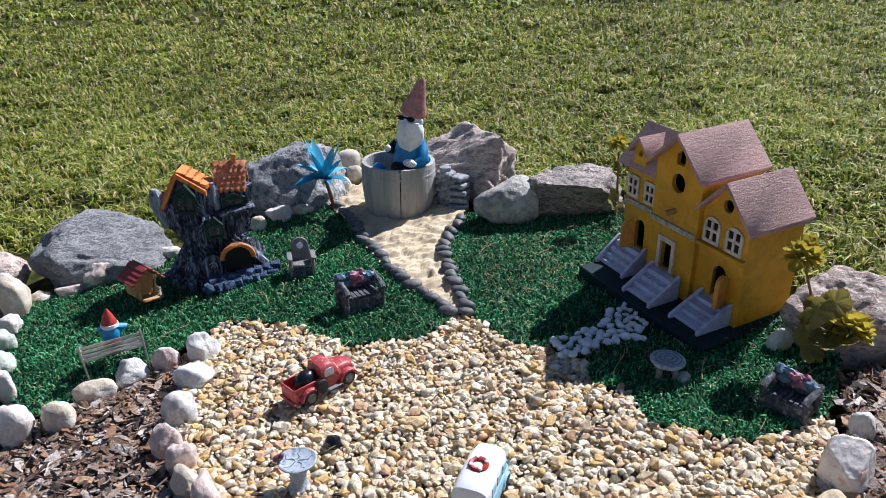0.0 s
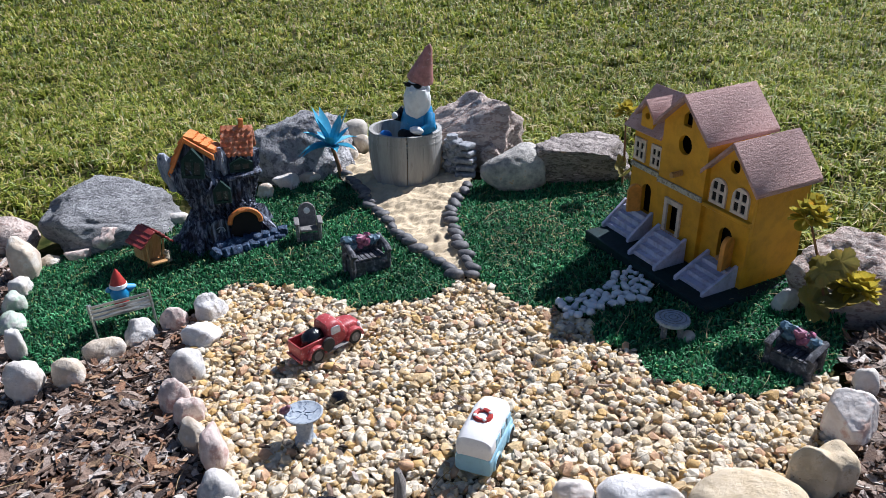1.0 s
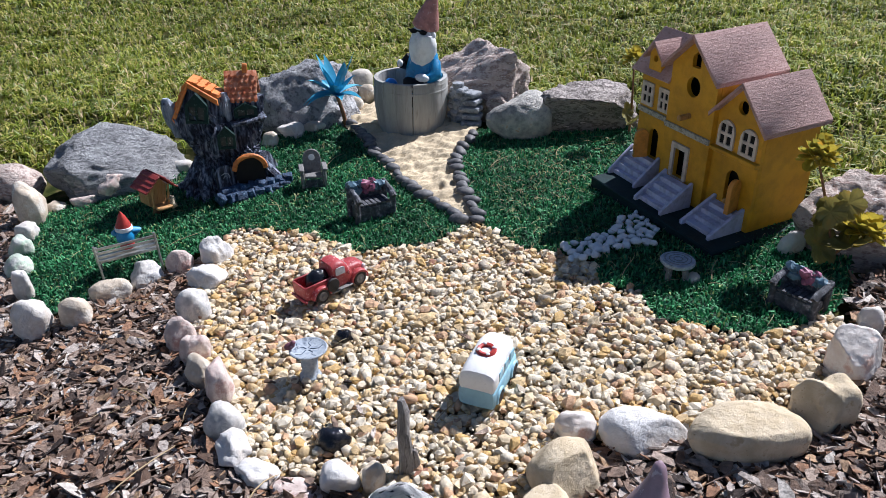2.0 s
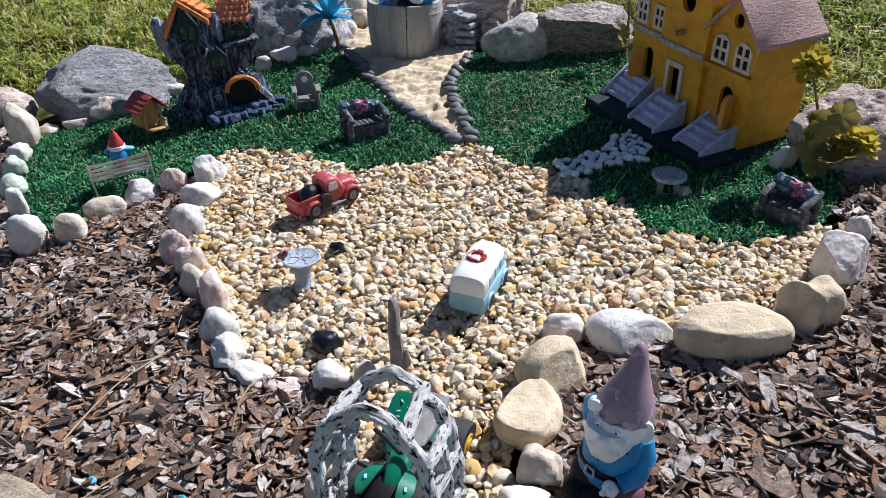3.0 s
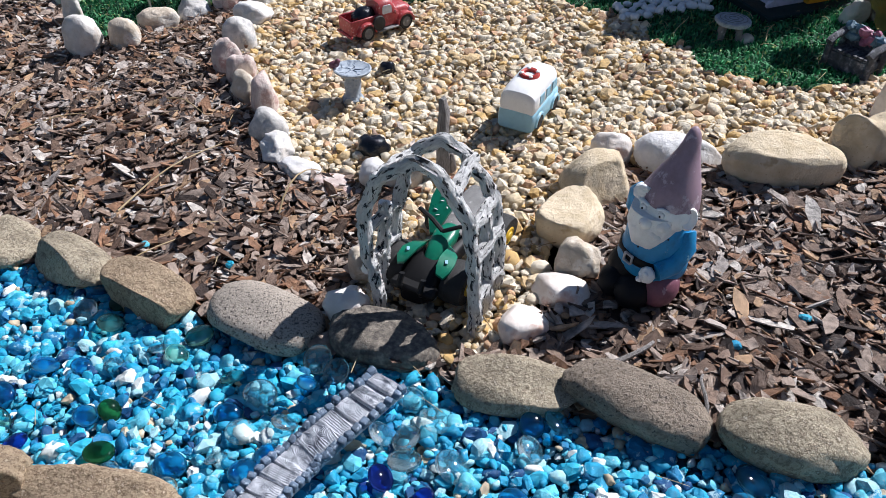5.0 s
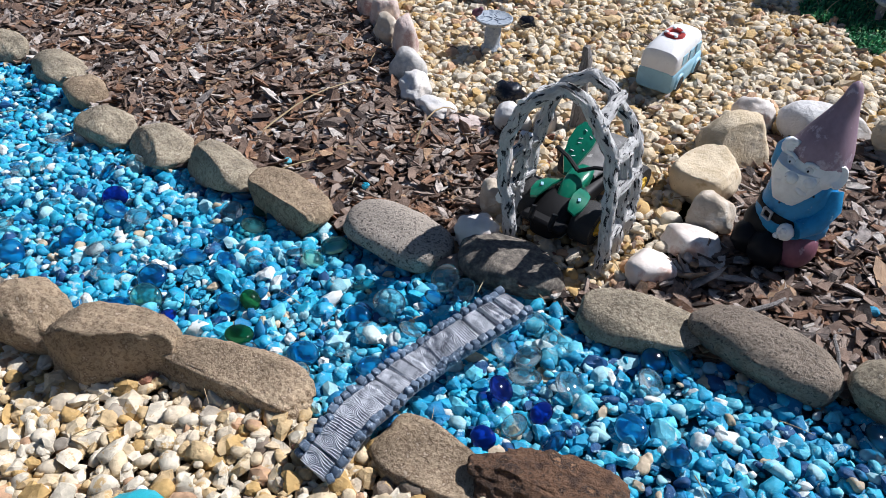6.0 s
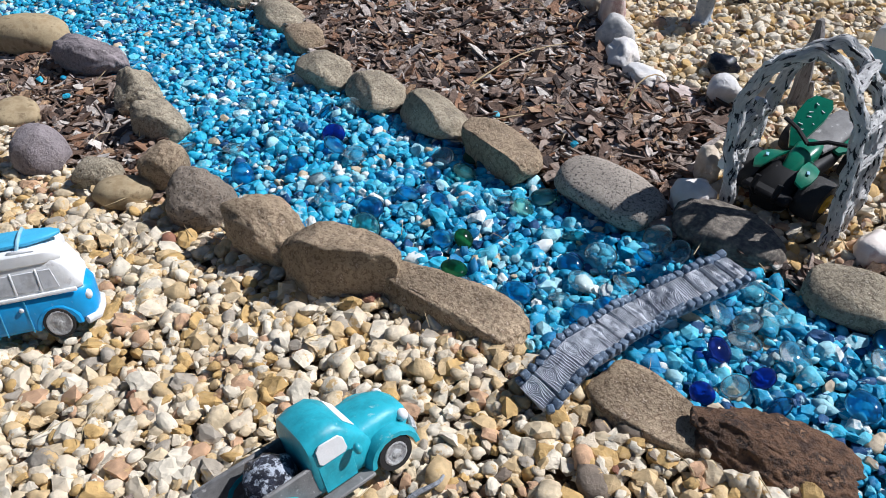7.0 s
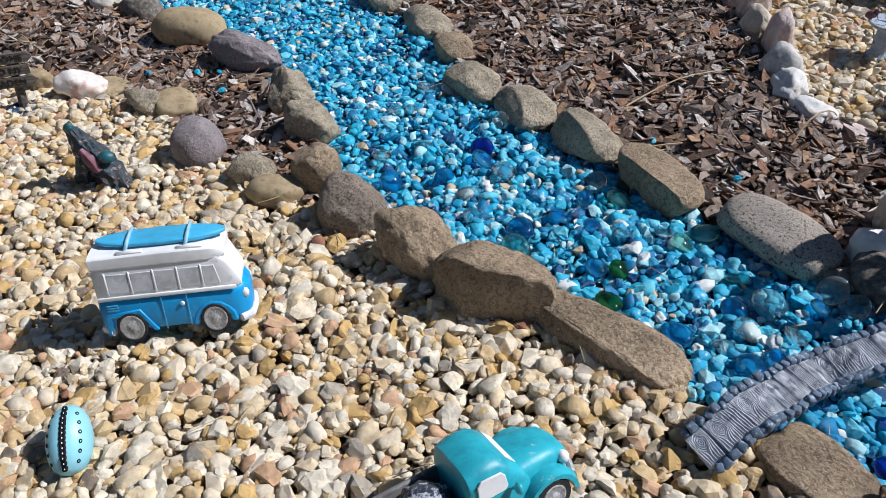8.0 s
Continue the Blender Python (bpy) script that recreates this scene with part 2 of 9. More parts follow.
MULCH_NEAR = [(-1.27, 0.565), (-1.08, 0.49), (-0.96, 0.43), (-0.86, 0.335), (-0.80, 0.28), (-0.93, 0.255), (-1.08, 0.29), (-1.24, 0.345), (-1.4, 0.35), (-1.55, 0.30),
              (-1.9, 0.33), (-2.3, 0.3), (-2.5, 0.95), (-1.9, 0.66), (-1.65, 0.62), (-1.48, 0.605)]
TURF_LEFT = [(-0.565, 1.69), (-0.59, 1.62), (-0.66, 1.555), (-0.72, 1.505), (-0.79, 1.445), (-0.84, 1.375), (-0.9, 1.36), (-1.0, 1.47), (-1.09, 1.63), (-1.12, 1.74), (-1.15, 1.86),
             (-1.05, 1.915), (-0.92, 2.03), (-0.82, 2.08), (-0.7, 2.17), (-0.6, 2.25), (-0.5, 2.29), (-0.38, 2.33), (-0.30, 2.22), (-0.25, 2.10), (-0.163, 1.912), (-0.09, 1.80),
             (-0.02, 1.72), (0.015, 1.63), (-0.046, 1.57), (-0.148, 1.566), (-0.222, 1.545), (-0.351, 1.643), (-0.473, 1.688)]
TURF_RIGHT = [(0.07, 2.22), (0.01, 2.09), (0.015, 1.905), (0.05, 1.69), (0.09, 1.615), (0.166, 1.51), (0.235, 1.48), (0.31, 1.44), (0.31, 1.34), (0.38, 1.31), (0.396, 1.206),
              (0.46, 1.175), (0.556, 1.135), (0.64, 1.155), (0.72, 1.19), (0.80, 1.30), (0.84, 1.40), (0.84, 1.58), (0.74, 1.80), (0.62, 2.04), (0.50, 2.20), (0.30, 2.24), (0.18, 2.24)]
SAND_PATH = [(-0.38, 2.36), (-0.30, 2.22), (-0.25, 2.10), (-0.163, 1.912), (-0.09, 1.80), (-0.02, 1.72), (0.015, 1.66), (0.05, 1.69), (0.015, 1.905), (0.01, 2.09),
             (0.06, 2.2), (0.09, 2.36), (0.0, 2.48), (-0.2, 2.52), (-0.36, 2.48)]
GARDEN = [(-2.6, 1.7), (-1.7, 1.9), (-1.42, 2.0), (-1.36, 2.18), (-1.1, 2.26), (-0.82, 2.24), (-0.68, 2.44), (-0.52, 2.56), (-0.3, 2.62), (-0.2, 2.54), (0.0, 2.58), (0.22, 2.54), (0.36, 2.42),
          (0.58, 2.34), (0.66, 2.08), (0.76, 1.84), (0.88, 1.62), (1.15, 1.55), (1.4, 1.40), (1.5, 0.3), (1.2, -1.0), (-2.6, -1.0)]

# the sheet under everything, out to the horizon
near_line = np.arange(-3.2, 4.81, 0.1)
far_line = np.array([6, 8, 11, 15, 22, 35, 60, 110, 220])
line_x = np.concatenate([-far_line[::-1], near_line, far_line])
line_y = np.concatenate([-far_line[::-1], near_line, far_line])
GX, GY = np.meshgrid(line_x, line_y)
GZ = ground(GX, GY) - 0.03
gi = np.arange(GX.size).reshape(GX.shape)
gq = np.stack([gi[:-1, :-1], gi[:-1, 1:], gi[1:, 1:], gi[1:, :-1]], -1).reshape(-1, 4)
lawn = tri_mesh("ground", np.stack([GX.ravel(), GY.ravel(), GZ.ravel()], -1), np.concatenate([gq[:, [0, 1, 2]], gq[:, [0, 2, 3]]]), M_LAWN_SOIL)
tagged(lawn, "sunlit green lawn with dry straw-coloured patches", "lawn", kind="structure")
gravel_mid = tagged(bed("gravel_bed", GRAVEL_MID, -0.013, M_BED), "cream and tan pebble yard of the miniature garden", "gravel", kind="structure")
gravel_near = tagged(bed("gravel_bed", GRAVEL_NEAR, -0.014, M_BED), "cream and tan pebble bed beside the blue stone stream", "gravel", kind="structure")
river = tagged(bed("stream_bed", RIVER, -0.012, M_RIVERBED), "dry stream bed filled with turquoise stones and glass gems", "stream", kind="structure")
mulch_left = tagged(bed("mulch_bed", MULCH_LEFT, -0.006, M_SOIL, rough=0.01), "brown bark mulch bed", "mulch", kind="structure")
mulch_right = tagged(bed("mulch_bed", MULCH_RIGHT, -0.006, M_SOIL, rough=0.01), "brown bark mulch bed round the large gnome", "mulch", kind="structure")
mulch_near = tagged(bed("mulch_bed", MULCH_NEAR, -0.006, M_SOIL, rough=0.01), "brown bark mulch strip behind the stream stones", "mulch", kind="structure")
turf_left = tagged(bed("turf", TURF_LEFT, 0.004, M_TURF_BACK), "dark green artificial turf mat", "artificial turf", kind="structure")
turf_right = tagged(bed("turf", TURF_RIGHT, 0.004, M_TURF_BACK), "dark green artificial turf mat under the yellow house", "artificial turf", kind="structure")
sand_path = tagged(bed("path", SAND_PATH, 0.006, M_SAND, step=0.005, rough=0.010, ripple=0.0055), "pale sand path with ripples", "sand path", kind="structure")


# ---- stones ----
def ball(level):
    bm = bmesh.new()
    bmesh.ops.create_icosphere(bm, subdivisions=level, radius=1.0)
    bm.verts.ensure_lookup_table()
    v = np.array([p.co[:] for p in bm.verts])
    t = np.array([[p.index for p in f.verts] for f in bm.faces])
    bm.free()
    return v, t


BALLS = {k: ball(k) for k in (1, 2, 3, 4, 5)}


def lump(rng, level=3, planes=14, power=9.0, grit=0.04, freq=2.2, spread=0.35):
    """A stone about 2 across: many soft-edged facets, then noise."""
    v, t = BALLS[level]
    n = rng.normal(size=(planes, 3))
    n /= np.linalg.norm(n, axis=1)[:, None]
    d = 1 - spread * rng.random(planes)
    g = np.clip(v @ n.T / d, 0, None)
    r = ((g ** power).sum(1) + 0.75 ** power) ** (-1 / power)
    out = v * r[:, None]
    if grit:
        o = rng.random(3) * 50
        out = out * (1 + grit * np.array([noise.fractal(Vector(p * freq + o), 1.0, 2.1, 4) for p in v]))[:, None]
    out -= (out.max(0) + out.min(0)) / 2
    return out / ((out.max(0) - out.min(0)) / 2), t


def stone_form(rng, level=4, sq=2.4, planes=8, spread=0.30, edge=10.0, swell=0.10, grit=0.02, crag=0.0, taper=0.0, drop=0.0, waist=0.0, cuts=()):
    """A stone about 2 across. sq: 2 is an egg, more is a block. planes, spread, edge: soft facets. taper: thicker towards +x.
    drop: lower towards +x. waist: pinched in the middle. cuts: broken faces (nx, ny, nz, distance)."""
    v, t = BALLS[level]
    n = rng.normal(size=(max(planes, 1), 3))
    n /= np.linalg.norm(n, axis=1)[:, None]
    d = 1 - spread * rng.random(max(planes, 1))
    g = np.clip(v @ n.T / d, 0, None)
    r0 = (np.abs(v) ** sq).sum(1) ** (1 / sq)
    out = v * ((r0 ** edge + (g ** edge).sum(1)) ** (-1 / edge))[:, None]
    o = rng.random(3) * 50
    out = out * (1 + swell * np.array([noise.fractal(Vector(p * 1.3 + o), 1.0, 2.0, 3) for p in v]))[:, None]
    k = 1 + taper * out[:, 0] - waist * np.exp(-(out[:, 0] / 0.38) ** 2)
    out[:, 1] *= k
    out[:, 2] *= k
    out[:, 2] -= drop * np.clip(out[:, 0], 0, None)
    for nx, ny, nz, far in cuts:
        c = np.array((nx, ny, nz)) / math.sqrt(nx * nx + ny * ny + nz * nz)
        rough = far + 0.03 * np.array([noise.fractal(Vector(p * 2.6 + o), 0.9, 2.1, 4) for p in out])
        out = out - (0.94 * np.clip(out @ c - rough, 0, None))[:, None] * c
    if crag:
        out = out * (1 + crag * np.array([noise.ridged_multi_fractal(Vector(p * 1.9 + o), 0.9, 2.2, 6, 1.0, 2.0) - 1.0 for p in v]))[:, None]
    if grit:
        out = out * (1 + grit * np.array([noise.fractal(Vector(p * 5.5 + o), 0.8, 2.1, 5) for p in v]))[:, None]
    out -= (out.max(0) + out.min(0)) / 2
    return out / ((out.max(0) - out.min(0)) / 2), t


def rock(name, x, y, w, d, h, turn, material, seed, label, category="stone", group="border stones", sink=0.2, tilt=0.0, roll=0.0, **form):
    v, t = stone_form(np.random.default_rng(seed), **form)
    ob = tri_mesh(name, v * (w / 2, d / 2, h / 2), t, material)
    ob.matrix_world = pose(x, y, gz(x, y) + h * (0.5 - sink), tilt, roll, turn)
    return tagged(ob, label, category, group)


M_WHITE = surface("white_quartz", [(3, (0.736, 0.708, 0.672)), (2, (0.662, 0.607, 0.543)), (1, (0.515, 0.432, 0.35))], scale=26, detail=8, bump=0.9, bump_scale=70, bump_dist=0.006, mottle=0.2, mottle_scale=40, rough=0.55)
M_BRIGHTSTONE = surface("bright_white_stone", [(4, (0.736, 0.718, 0.699)), (1, (0.607, 0.552, 0.488))], scale=24, detail=8, bump=0.8, bump_scale=70, bump_dist=0.006, mottle=0.16, mottle_scale=40, rough=0.6)
M_CREAM = surface("cream_stone", [(2, (0.681, 0.598, 0.497)), (2, (0.607, 0.506, 0.386)), (1, (0.699, 0.653, 0.58)), (1, (0.46, 0.35, 0.239))], scale=26, detail=8, bump=0.9, bump_scale=70, bump_dist=0.006, mottle=0.22, mottle_scale=40, rough=0.65)
M_PINK = surface("pink_quartz", [(2, (0.607, 0.451, 0.405)), (2, (0.699, 0.598, 0.543)), (1, (0.478, 0.304, 0.267)), (1, (0.718, 0.672, 0.616))], scale=28, detail=8, bump=0.9, bump_scale=80, bump_dist=0.006, mottle=0.25, mottle_scale=40)
M_TAN = surface("tan_sandstone", [(3, (0.60, 0.485, 0.325)), (2, (0.67, 0.565, 0.41)), (1, (0.48, 0.36, 0.22))], scale=38, detail=8, bump=0.9, bump_scale=130, mottle=0.22, mottle_scale=22, rough=0.85, spec=0.2,
                speck=(0.03, (0.32, 0.22, 0.12), 150))
M_GREY = surface("grey_white_stone", [(2, (0.50, 0.46, 0.40)), (2, (0.62, 0.57, 0.49)), (1, (0.36, 0.32, 0.28))], scale=30, bump=0.5, bump_scale=110, mottle=0.25)
M_GREYWHITE = surface("blue_grey_quartz", [(2, (0.46, 0.46, 0.45)), (2, (0.66, 0.63, 0.59)), (1, (0.34, 0.35, 0.36)), (1, (0.74, 0.68, 0.59))], scale=22, detail=9, bump=0.7, bump_scale=90, bump_dist=0.006, mottle=0.28, mottle_scale=40)
M_PINKWHITE = surface("veined_pinkish_quartz", [(3, (0.74, 0.64, 0.56)), (2, (0.82, 0.76, 0.70)), (1, (0.60, 0.40, 0.32)), (1, (0.52, 0.42, 0.36))], scale=17, detail=7, bump=0.5, bump_scale=60, mottle=0.2, mottle_scale=9, rough=0.6)
M_TANBROWN = surface("tan_brown_pebble", [(2, (0.33, 0.245, 0.14)), (2, (0.42, 0.33, 0.20)), (1, (0.24, 0.175, 0.10))], scale=60, bump=0.3, bump_scale=260, mottle=0.25, mottle_scale=12, rough=0.8, spec=0.25)
M_SPECKLED = surface("grey_tan_boulder", [(2, (0.30, 0.29, 0.28)), (3, (0.50, 0.48, 0.44)), (1, (0.64, 0.60, 0.54)), (1, (0.56, 0.40, 0.26))], scale=48, detail=12, bump=0.9, bump_scale=90, mottle=0.35, mottle_scale=10, rough=0.75, bump_dist=0.010)
M_GREEN = surface("greenish_white_stone", [(3, (0.681, 0.672, 0.635)), (1, (0.386, 0.497, 0.386)), (2, (0.699, 0.662, 0.607))], scale=22, detail=8, bump=0.8, bump_scale=70, bump_dist=0.006, mottle=0.2, mottle_scale=40)
M_BROWN = surface("brown_fieldstone", [(2, (0.36, 0.26, 0.165)), (3, (0.50, 0.385, 0.26)), (1, (0.24, 0.165, 0.105)), (2, (0.58, 0.47, 0.345))], scale=170, detail=12, bump=1.0, bump_scale=130, bump_dist=0.008,
                  mottle=0.42, mottle_scale=20, rough=0.9, spec=0.2, speck=(0.02, (0.14, 0.095, 0.065), 220))
M_GRANITE = surface("speckled_granite", [(2, (0.31, 0.265, 0.215)), (3, (0.47, 0.41, 0.345)), (1, (0.12, 0.10, 0.085))], scale=300, bump=0.6, bump_scale=300, mottle=0.25, mottle_scale=10,
                    rough=0.85, spec=0.25, speck=(0.26, (0.08, 0.068, 0.062), 260))
M_BROWNGRANITE = surface("brown_granite", [(2, (0.21, 0.165, 0.125)), (2, (0.34, 0.28, 0.22)), (1, (0.10, 0.08, 0.065))], scale=200, bump=0.8, bump_scale=200, mottle=0.3, mottle_scale=14, bump_dist=0.008,
                         rough=0.85, spec=0.25, speck=(0.16, (0.07, 0.058, 0.05), 280))
M_DARK = surface("dark_fieldstone", [(2, (0.10, 0.086, 0.075)), (2, (0.19, 0.165, 0.135)), (1, (0.30, 0.26, 0.21))], scale=140, bump=0.9, bump_scale=150, mottle=0.3, rough=0.85)
M_OLIVE = surface("lichen_fieldstone", [(2, (0.37, 0.305, 0.21)), (3, (0.51, 0.44, 0.325)), (1, (0.25, 0.20, 0.14)), (2, (0.60, 0.54, 0.43))], scale=160, detail=12, bump_dist=0.008, bump=1.0, bump_scale=120, mottle=0.42, mottle_scale=18,
                  rough=0.9, spec=0.2, speck=(0.02, (0.15, 0.115, 0.08), 220))
M_PURPLE = surface("purple_grey_stone", [(2, (0.22, 0.185, 0.19)), (2, (0.30, 0.26, 0.26)), (1, (0.15, 0.125, 0.13)), (1, (0.42, 0.37, 0.35))], scale=110, bump=0.8, bump_scale=240, mottle=0.25, rough=0.85)
M_RUST = surface("rust_brown_stone", [(2, (0.085, 0.044, 0.026)), (2, (0.20, 0.105, 0.055)), (1, (0.035, 0.020, 0.014)), (1, (0.36, 0.20, 0.105))], scale=60, detail=10, bump=1.0, bump_scale=70, mottle=0.4, mottle_scale=16, rough=0.7, bump_dist=0.012)
M_BOULDER = surface("grey_boulder", [(2, (0.255, 0.259, 0.272)), (4, (0.383, 0.387, 0.391)), (1, (0.17, 0.174, 0.187)), (1, (0.476, 0.468, 0.451))], scale=34, detail=12, bump=1.0, bump_scale=48, stretch=(1, 1.4, 2.6), mottle=0.35, mottle_scale=9, rough=0.8, bump_dist=0.016)
M_DARKROCK = surface("dark_grey_boulder", [(2, (0.30, 0.31, 0.33)), (3, (0.50, 0.50, 0.51)), (2, (0.14, 0.145, 0.16)), (1, (0.66, 0.64, 0.61))], scale=40, detail=12, bump=1.0, bump_scale=38, mottle=0.35, mottle_scale=12, rough=0.8, bump_dist=0.022)
M_PINKROCK = surface("pinkish_boulder", [(2, (0.60, 0.45, 0.38)), (3, (0.74, 0.63, 0.56)), (1, (0.36, 0.24, 0.20)), (2, (0.78, 0.72, 0.67))], scale=34, detail=12, bump=1.0, bump_scale=42, stretch=(1, 1.2, 2.0),
                     mottle=0.3, mottle_scale=12, rough=0.8, bump_dist=0.016)
M_LEDGE = surface("dark_brown_grey_boulder", [(2, (0.24, 0.203, 0.18)), (3, (0.51, 0.45, 0.413)), (1, (0.12, 0.099, 0.09)), (2, (0.78, 0.69, 0.63))], scale=34, detail=12, bump=1.0, bump_scale=42, stretch=(1, 1.2, 2.6),
                  mottle=0.35, mottle_scale=12, rough=0.8, bump_dist=0.018)
M_SLATE = surface("black_river_pebble", [(2, (0.075, 0.075, 0.082)), (2, (0.13, 0.13, 0.135)), (1, (0.19, 0.185, 0.18))], scale=70, bump=0.15, mottle=0.3, rough=0.6)

W, C, P = "white quartz stone in the garden border", "cream stone in the garden border", "pinkish white stone in the garden border"
# back-left rim of the turf
rock('border_stone', -1.142, 1.814, 0.078, 0.083, 0.176, 10, M_CREAM, 1, 'tall cream border stone beside the grey slab', sq=2.6, planes=7, spread=0.3, edge=12, swell=0.12, grit=0.03, taper=0.0, sink=0.32)
rock('border_stone', -1.105, 1.868, 0.056, 0.050, 0.046, 30, M_CREAM, 2, C, sq=2.7, planes=9, spread=0.42, edge=24, swell=0.14, grit=0.035, sink=0.32)
rock('border_stone', -1.033, 1.885, 0.075, 0.040, 0.049, 20, M_PINK, 3, P, sq=2.7, planes=9, spread=0.42, edge=24, swell=0.14, grit=0.035, sink=0.32)
rock('border_stone', -0.965, 1.930, 0.083, 0.058, 0.105, 25, M_PINK, 4, 'pink border stone leaning on the grey slab', tilt=10, sq=2.7, planes=9, spread=0.42, edge=24, swell=0.14, grit=0.035, sink=0.32)
rock('border_stone', -0.894, 1.992, 0.091, 0.050, 0.068, 30, M_CREAM, 5, C, sq=2.7, planes=9, spread=0.42, edge=24, swell=0.14, grit=0.035, sink=0.32)
rock('border_stone', -0.809, 2.068, 0.077, 0.043, 0.058, 30, M_WHITE, 6, W, sq=2.7, planes=9, spread=0.42, edge=24, swell=0.14, grit=0.035, sink=0.32)
# west side of the turf
rock('border_stone', -1.116, 1.722, 0.058, 0.058, 0.068, 0, M_WHITE, 7, W, sq=2.7, planes=9, spread=0.42, edge=24, swell=0.14, grit=0.035, sink=0.32)
rock('border_stone', -1.091, 1.641, 0.058, 0.058, 0.079, 40, M_GREEN, 8, 'greenish white stone in the garden border', sq=2.7, planes=9, spread=0.42, edge=24, swell=0.14, grit=0.035, sink=0.32)
rock('border_stone', -1.048, 1.547, 0.066, 0.076, 0.074, 20, M_GREEN, 9, 'greenish white stone in the garden border', sq=2.2, planes=5, spread=0.2, edge=8, swell=0.12, grit=0.02, sink=0.32)
rock('border_stone', -0.980, 1.439, 0.042, 0.048, 0.108, 60, M_WHITE, 10, W, sq=2.7, planes=9, spread=0.42, edge=24, swell=0.14, grit=0.035, sink=0.32)
rock('border_stone', -0.884, 1.294, 0.077, 0.069, 0.131, 15, M_WHITE, 11, 'large white and tan border stone', sq=2.5, planes=8, spread=0.35, edge=16, swell=0.15, grit=0.03, sink=0.32)
rock('border_stone', -0.805, 1.321, 0.067, 0.052, 0.099, 20, M_CREAM, 12, C, sq=2.2, planes=5, spread=0.2, edge=8, swell=0.12, grit=0.02, sink=0.32)
rock('border_stone', -0.769, 1.419, 0.093, 0.057, 0.072, 25, M_CREAM, 13, C, sq=2.7, planes=9, spread=0.42, edge=24, swell=0.14, grit=0.035, sink=0.32)
rock('border_stone', -0.707, 1.478, 0.077, 0.058, 0.075, 20, M_GREYWHITE, 14, 'grey and white stone in the garden border', sq=2.7, planes=9, spread=0.42, edge=24, swell=0.14, grit=0.035, sink=0.32)
rock('border_stone', -0.641, 1.516, 0.065, 0.044, 0.086, 30, M_PINK, 15, P, sq=2.7, planes=9, spread=0.42, edge=24, swell=0.14, grit=0.035, sink=0.32)
# west side of the pebble yard
rock('border_stone', -0.567, 1.553, 0.076, 0.063, 0.096, -10, M_BRIGHTSTONE, 16, 'tall white quartz border stone', sq=2.3, planes=9, spread=0.42, edge=16, swell=0.2, grit=0.04, sink=0.32)
rock('border_stone', -0.559, 1.454, 0.090, 0.076, 0.068, 0, M_BRIGHTSTONE, 17, W, sq=2.7, planes=9, spread=0.42, edge=24, swell=0.14, grit=0.035, sink=0.32)
rock('border_stone', -0.552, 1.327, 0.072, 0.063, 0.098, 20, M_GREYWHITE, 18, 'grey and white stone in the garden border', sq=2.1, planes=6, spread=0.3, edge=9, swell=0.1, grit=0.02, sink=0.32)
rock('border_stone', -0.547, 1.222, 0.062, 0.053, 0.100, -20, M_PINK, 19, 'pink quartz stone in the garden border', sq=2.7, planes=9, spread=0.42, edge=24, swell=0.14, grit=0.035, sink=0.32)
rock('border_stone', -0.501, 1.173, 0.062, 0.049, 0.084, -15, M_PINK, 20, P, sq=2.7, planes=9, spread=0.42, edge=24, swell=0.14, grit=0.035, sink=0.32)
rock('border_stone', -0.479, 1.121, 0.049, 0.086, 0.073, 35, M_CREAM, 21, C, sq=2.7, planes=9, spread=0.42, edge=24, swell=0.14, grit=0.035, sink=0.32)
rock('border_stone', -0.421, 1.062, 0.052, 0.088, 0.113, 10, M_PINK, 22, P, sq=2.6, planes=8, spread=0.34, edge=16, swell=0.08, grit=0.03, sink=0.32)
rock('border_stone', -0.385, 0.963, 0.071, 0.062, 0.081, 0, M_GREYWHITE, 23, 'rounded pale grey border stone', sq=2.2, planes=5, spread=0.2, edge=8, swell=0.12, grit=0.02, sink=0.32)
rock('border_stone', -0.355, 0.901, 0.056, 0.077, 0.050, 30, M_BRIGHTSTONE, 24, W, sq=2.3, planes=9, spread=0.42, edge=16, swell=0.2, grit=0.04)
rock('border_stone', -0.305, 0.850, 0.083, 0.055, 0.029, -20, M_BRIGHTSTONE, 25, W, sq=2.3, planes=9, spread=0.42, edge=16, swell=0.2, grit=0.04)
rock('border_stone', -0.228, 0.810, 0.092, 0.059, 0.013, -15, M_PINK, 26, P, sq=2.3, planes=9, spread=0.42, edge=16, swell=0.2, grit=0.04)
rock('border_stone', -0.166, 0.822, 0.063, 0.054, 0.055, 0, M_BRIGHTSTONE, 27, W, sq=2.2, planes=7, spread=0.3, edge=10, swell=0.1, grit=0.02)
rock('border_stone', -0.115, 0.820, 0.037, 0.039, 0.055, 0, M_CREAM, 28, C, sq=2.2, planes=5, spread=0.2, edge=8, swell=0.12, grit=0.02)
rock('border_stone', -0.151, 0.586, 0.035, 0.039, 0.071, 0, M_CREAM, 29, 'cream border stone beside the log arch', sq=2.7, planes=9, spread=0.42, edge=24, swell=0.14, grit=0.035)
rock('border_stone', -0.156, 0.506, 0.062, 0.051, 0.066, 30, M_PINKWHITE, 30, 'pale brown border stone beside the log arch', sq=2.3, planes=9, spread=0.42, edge=16, swell=0.2, grit=0.04)
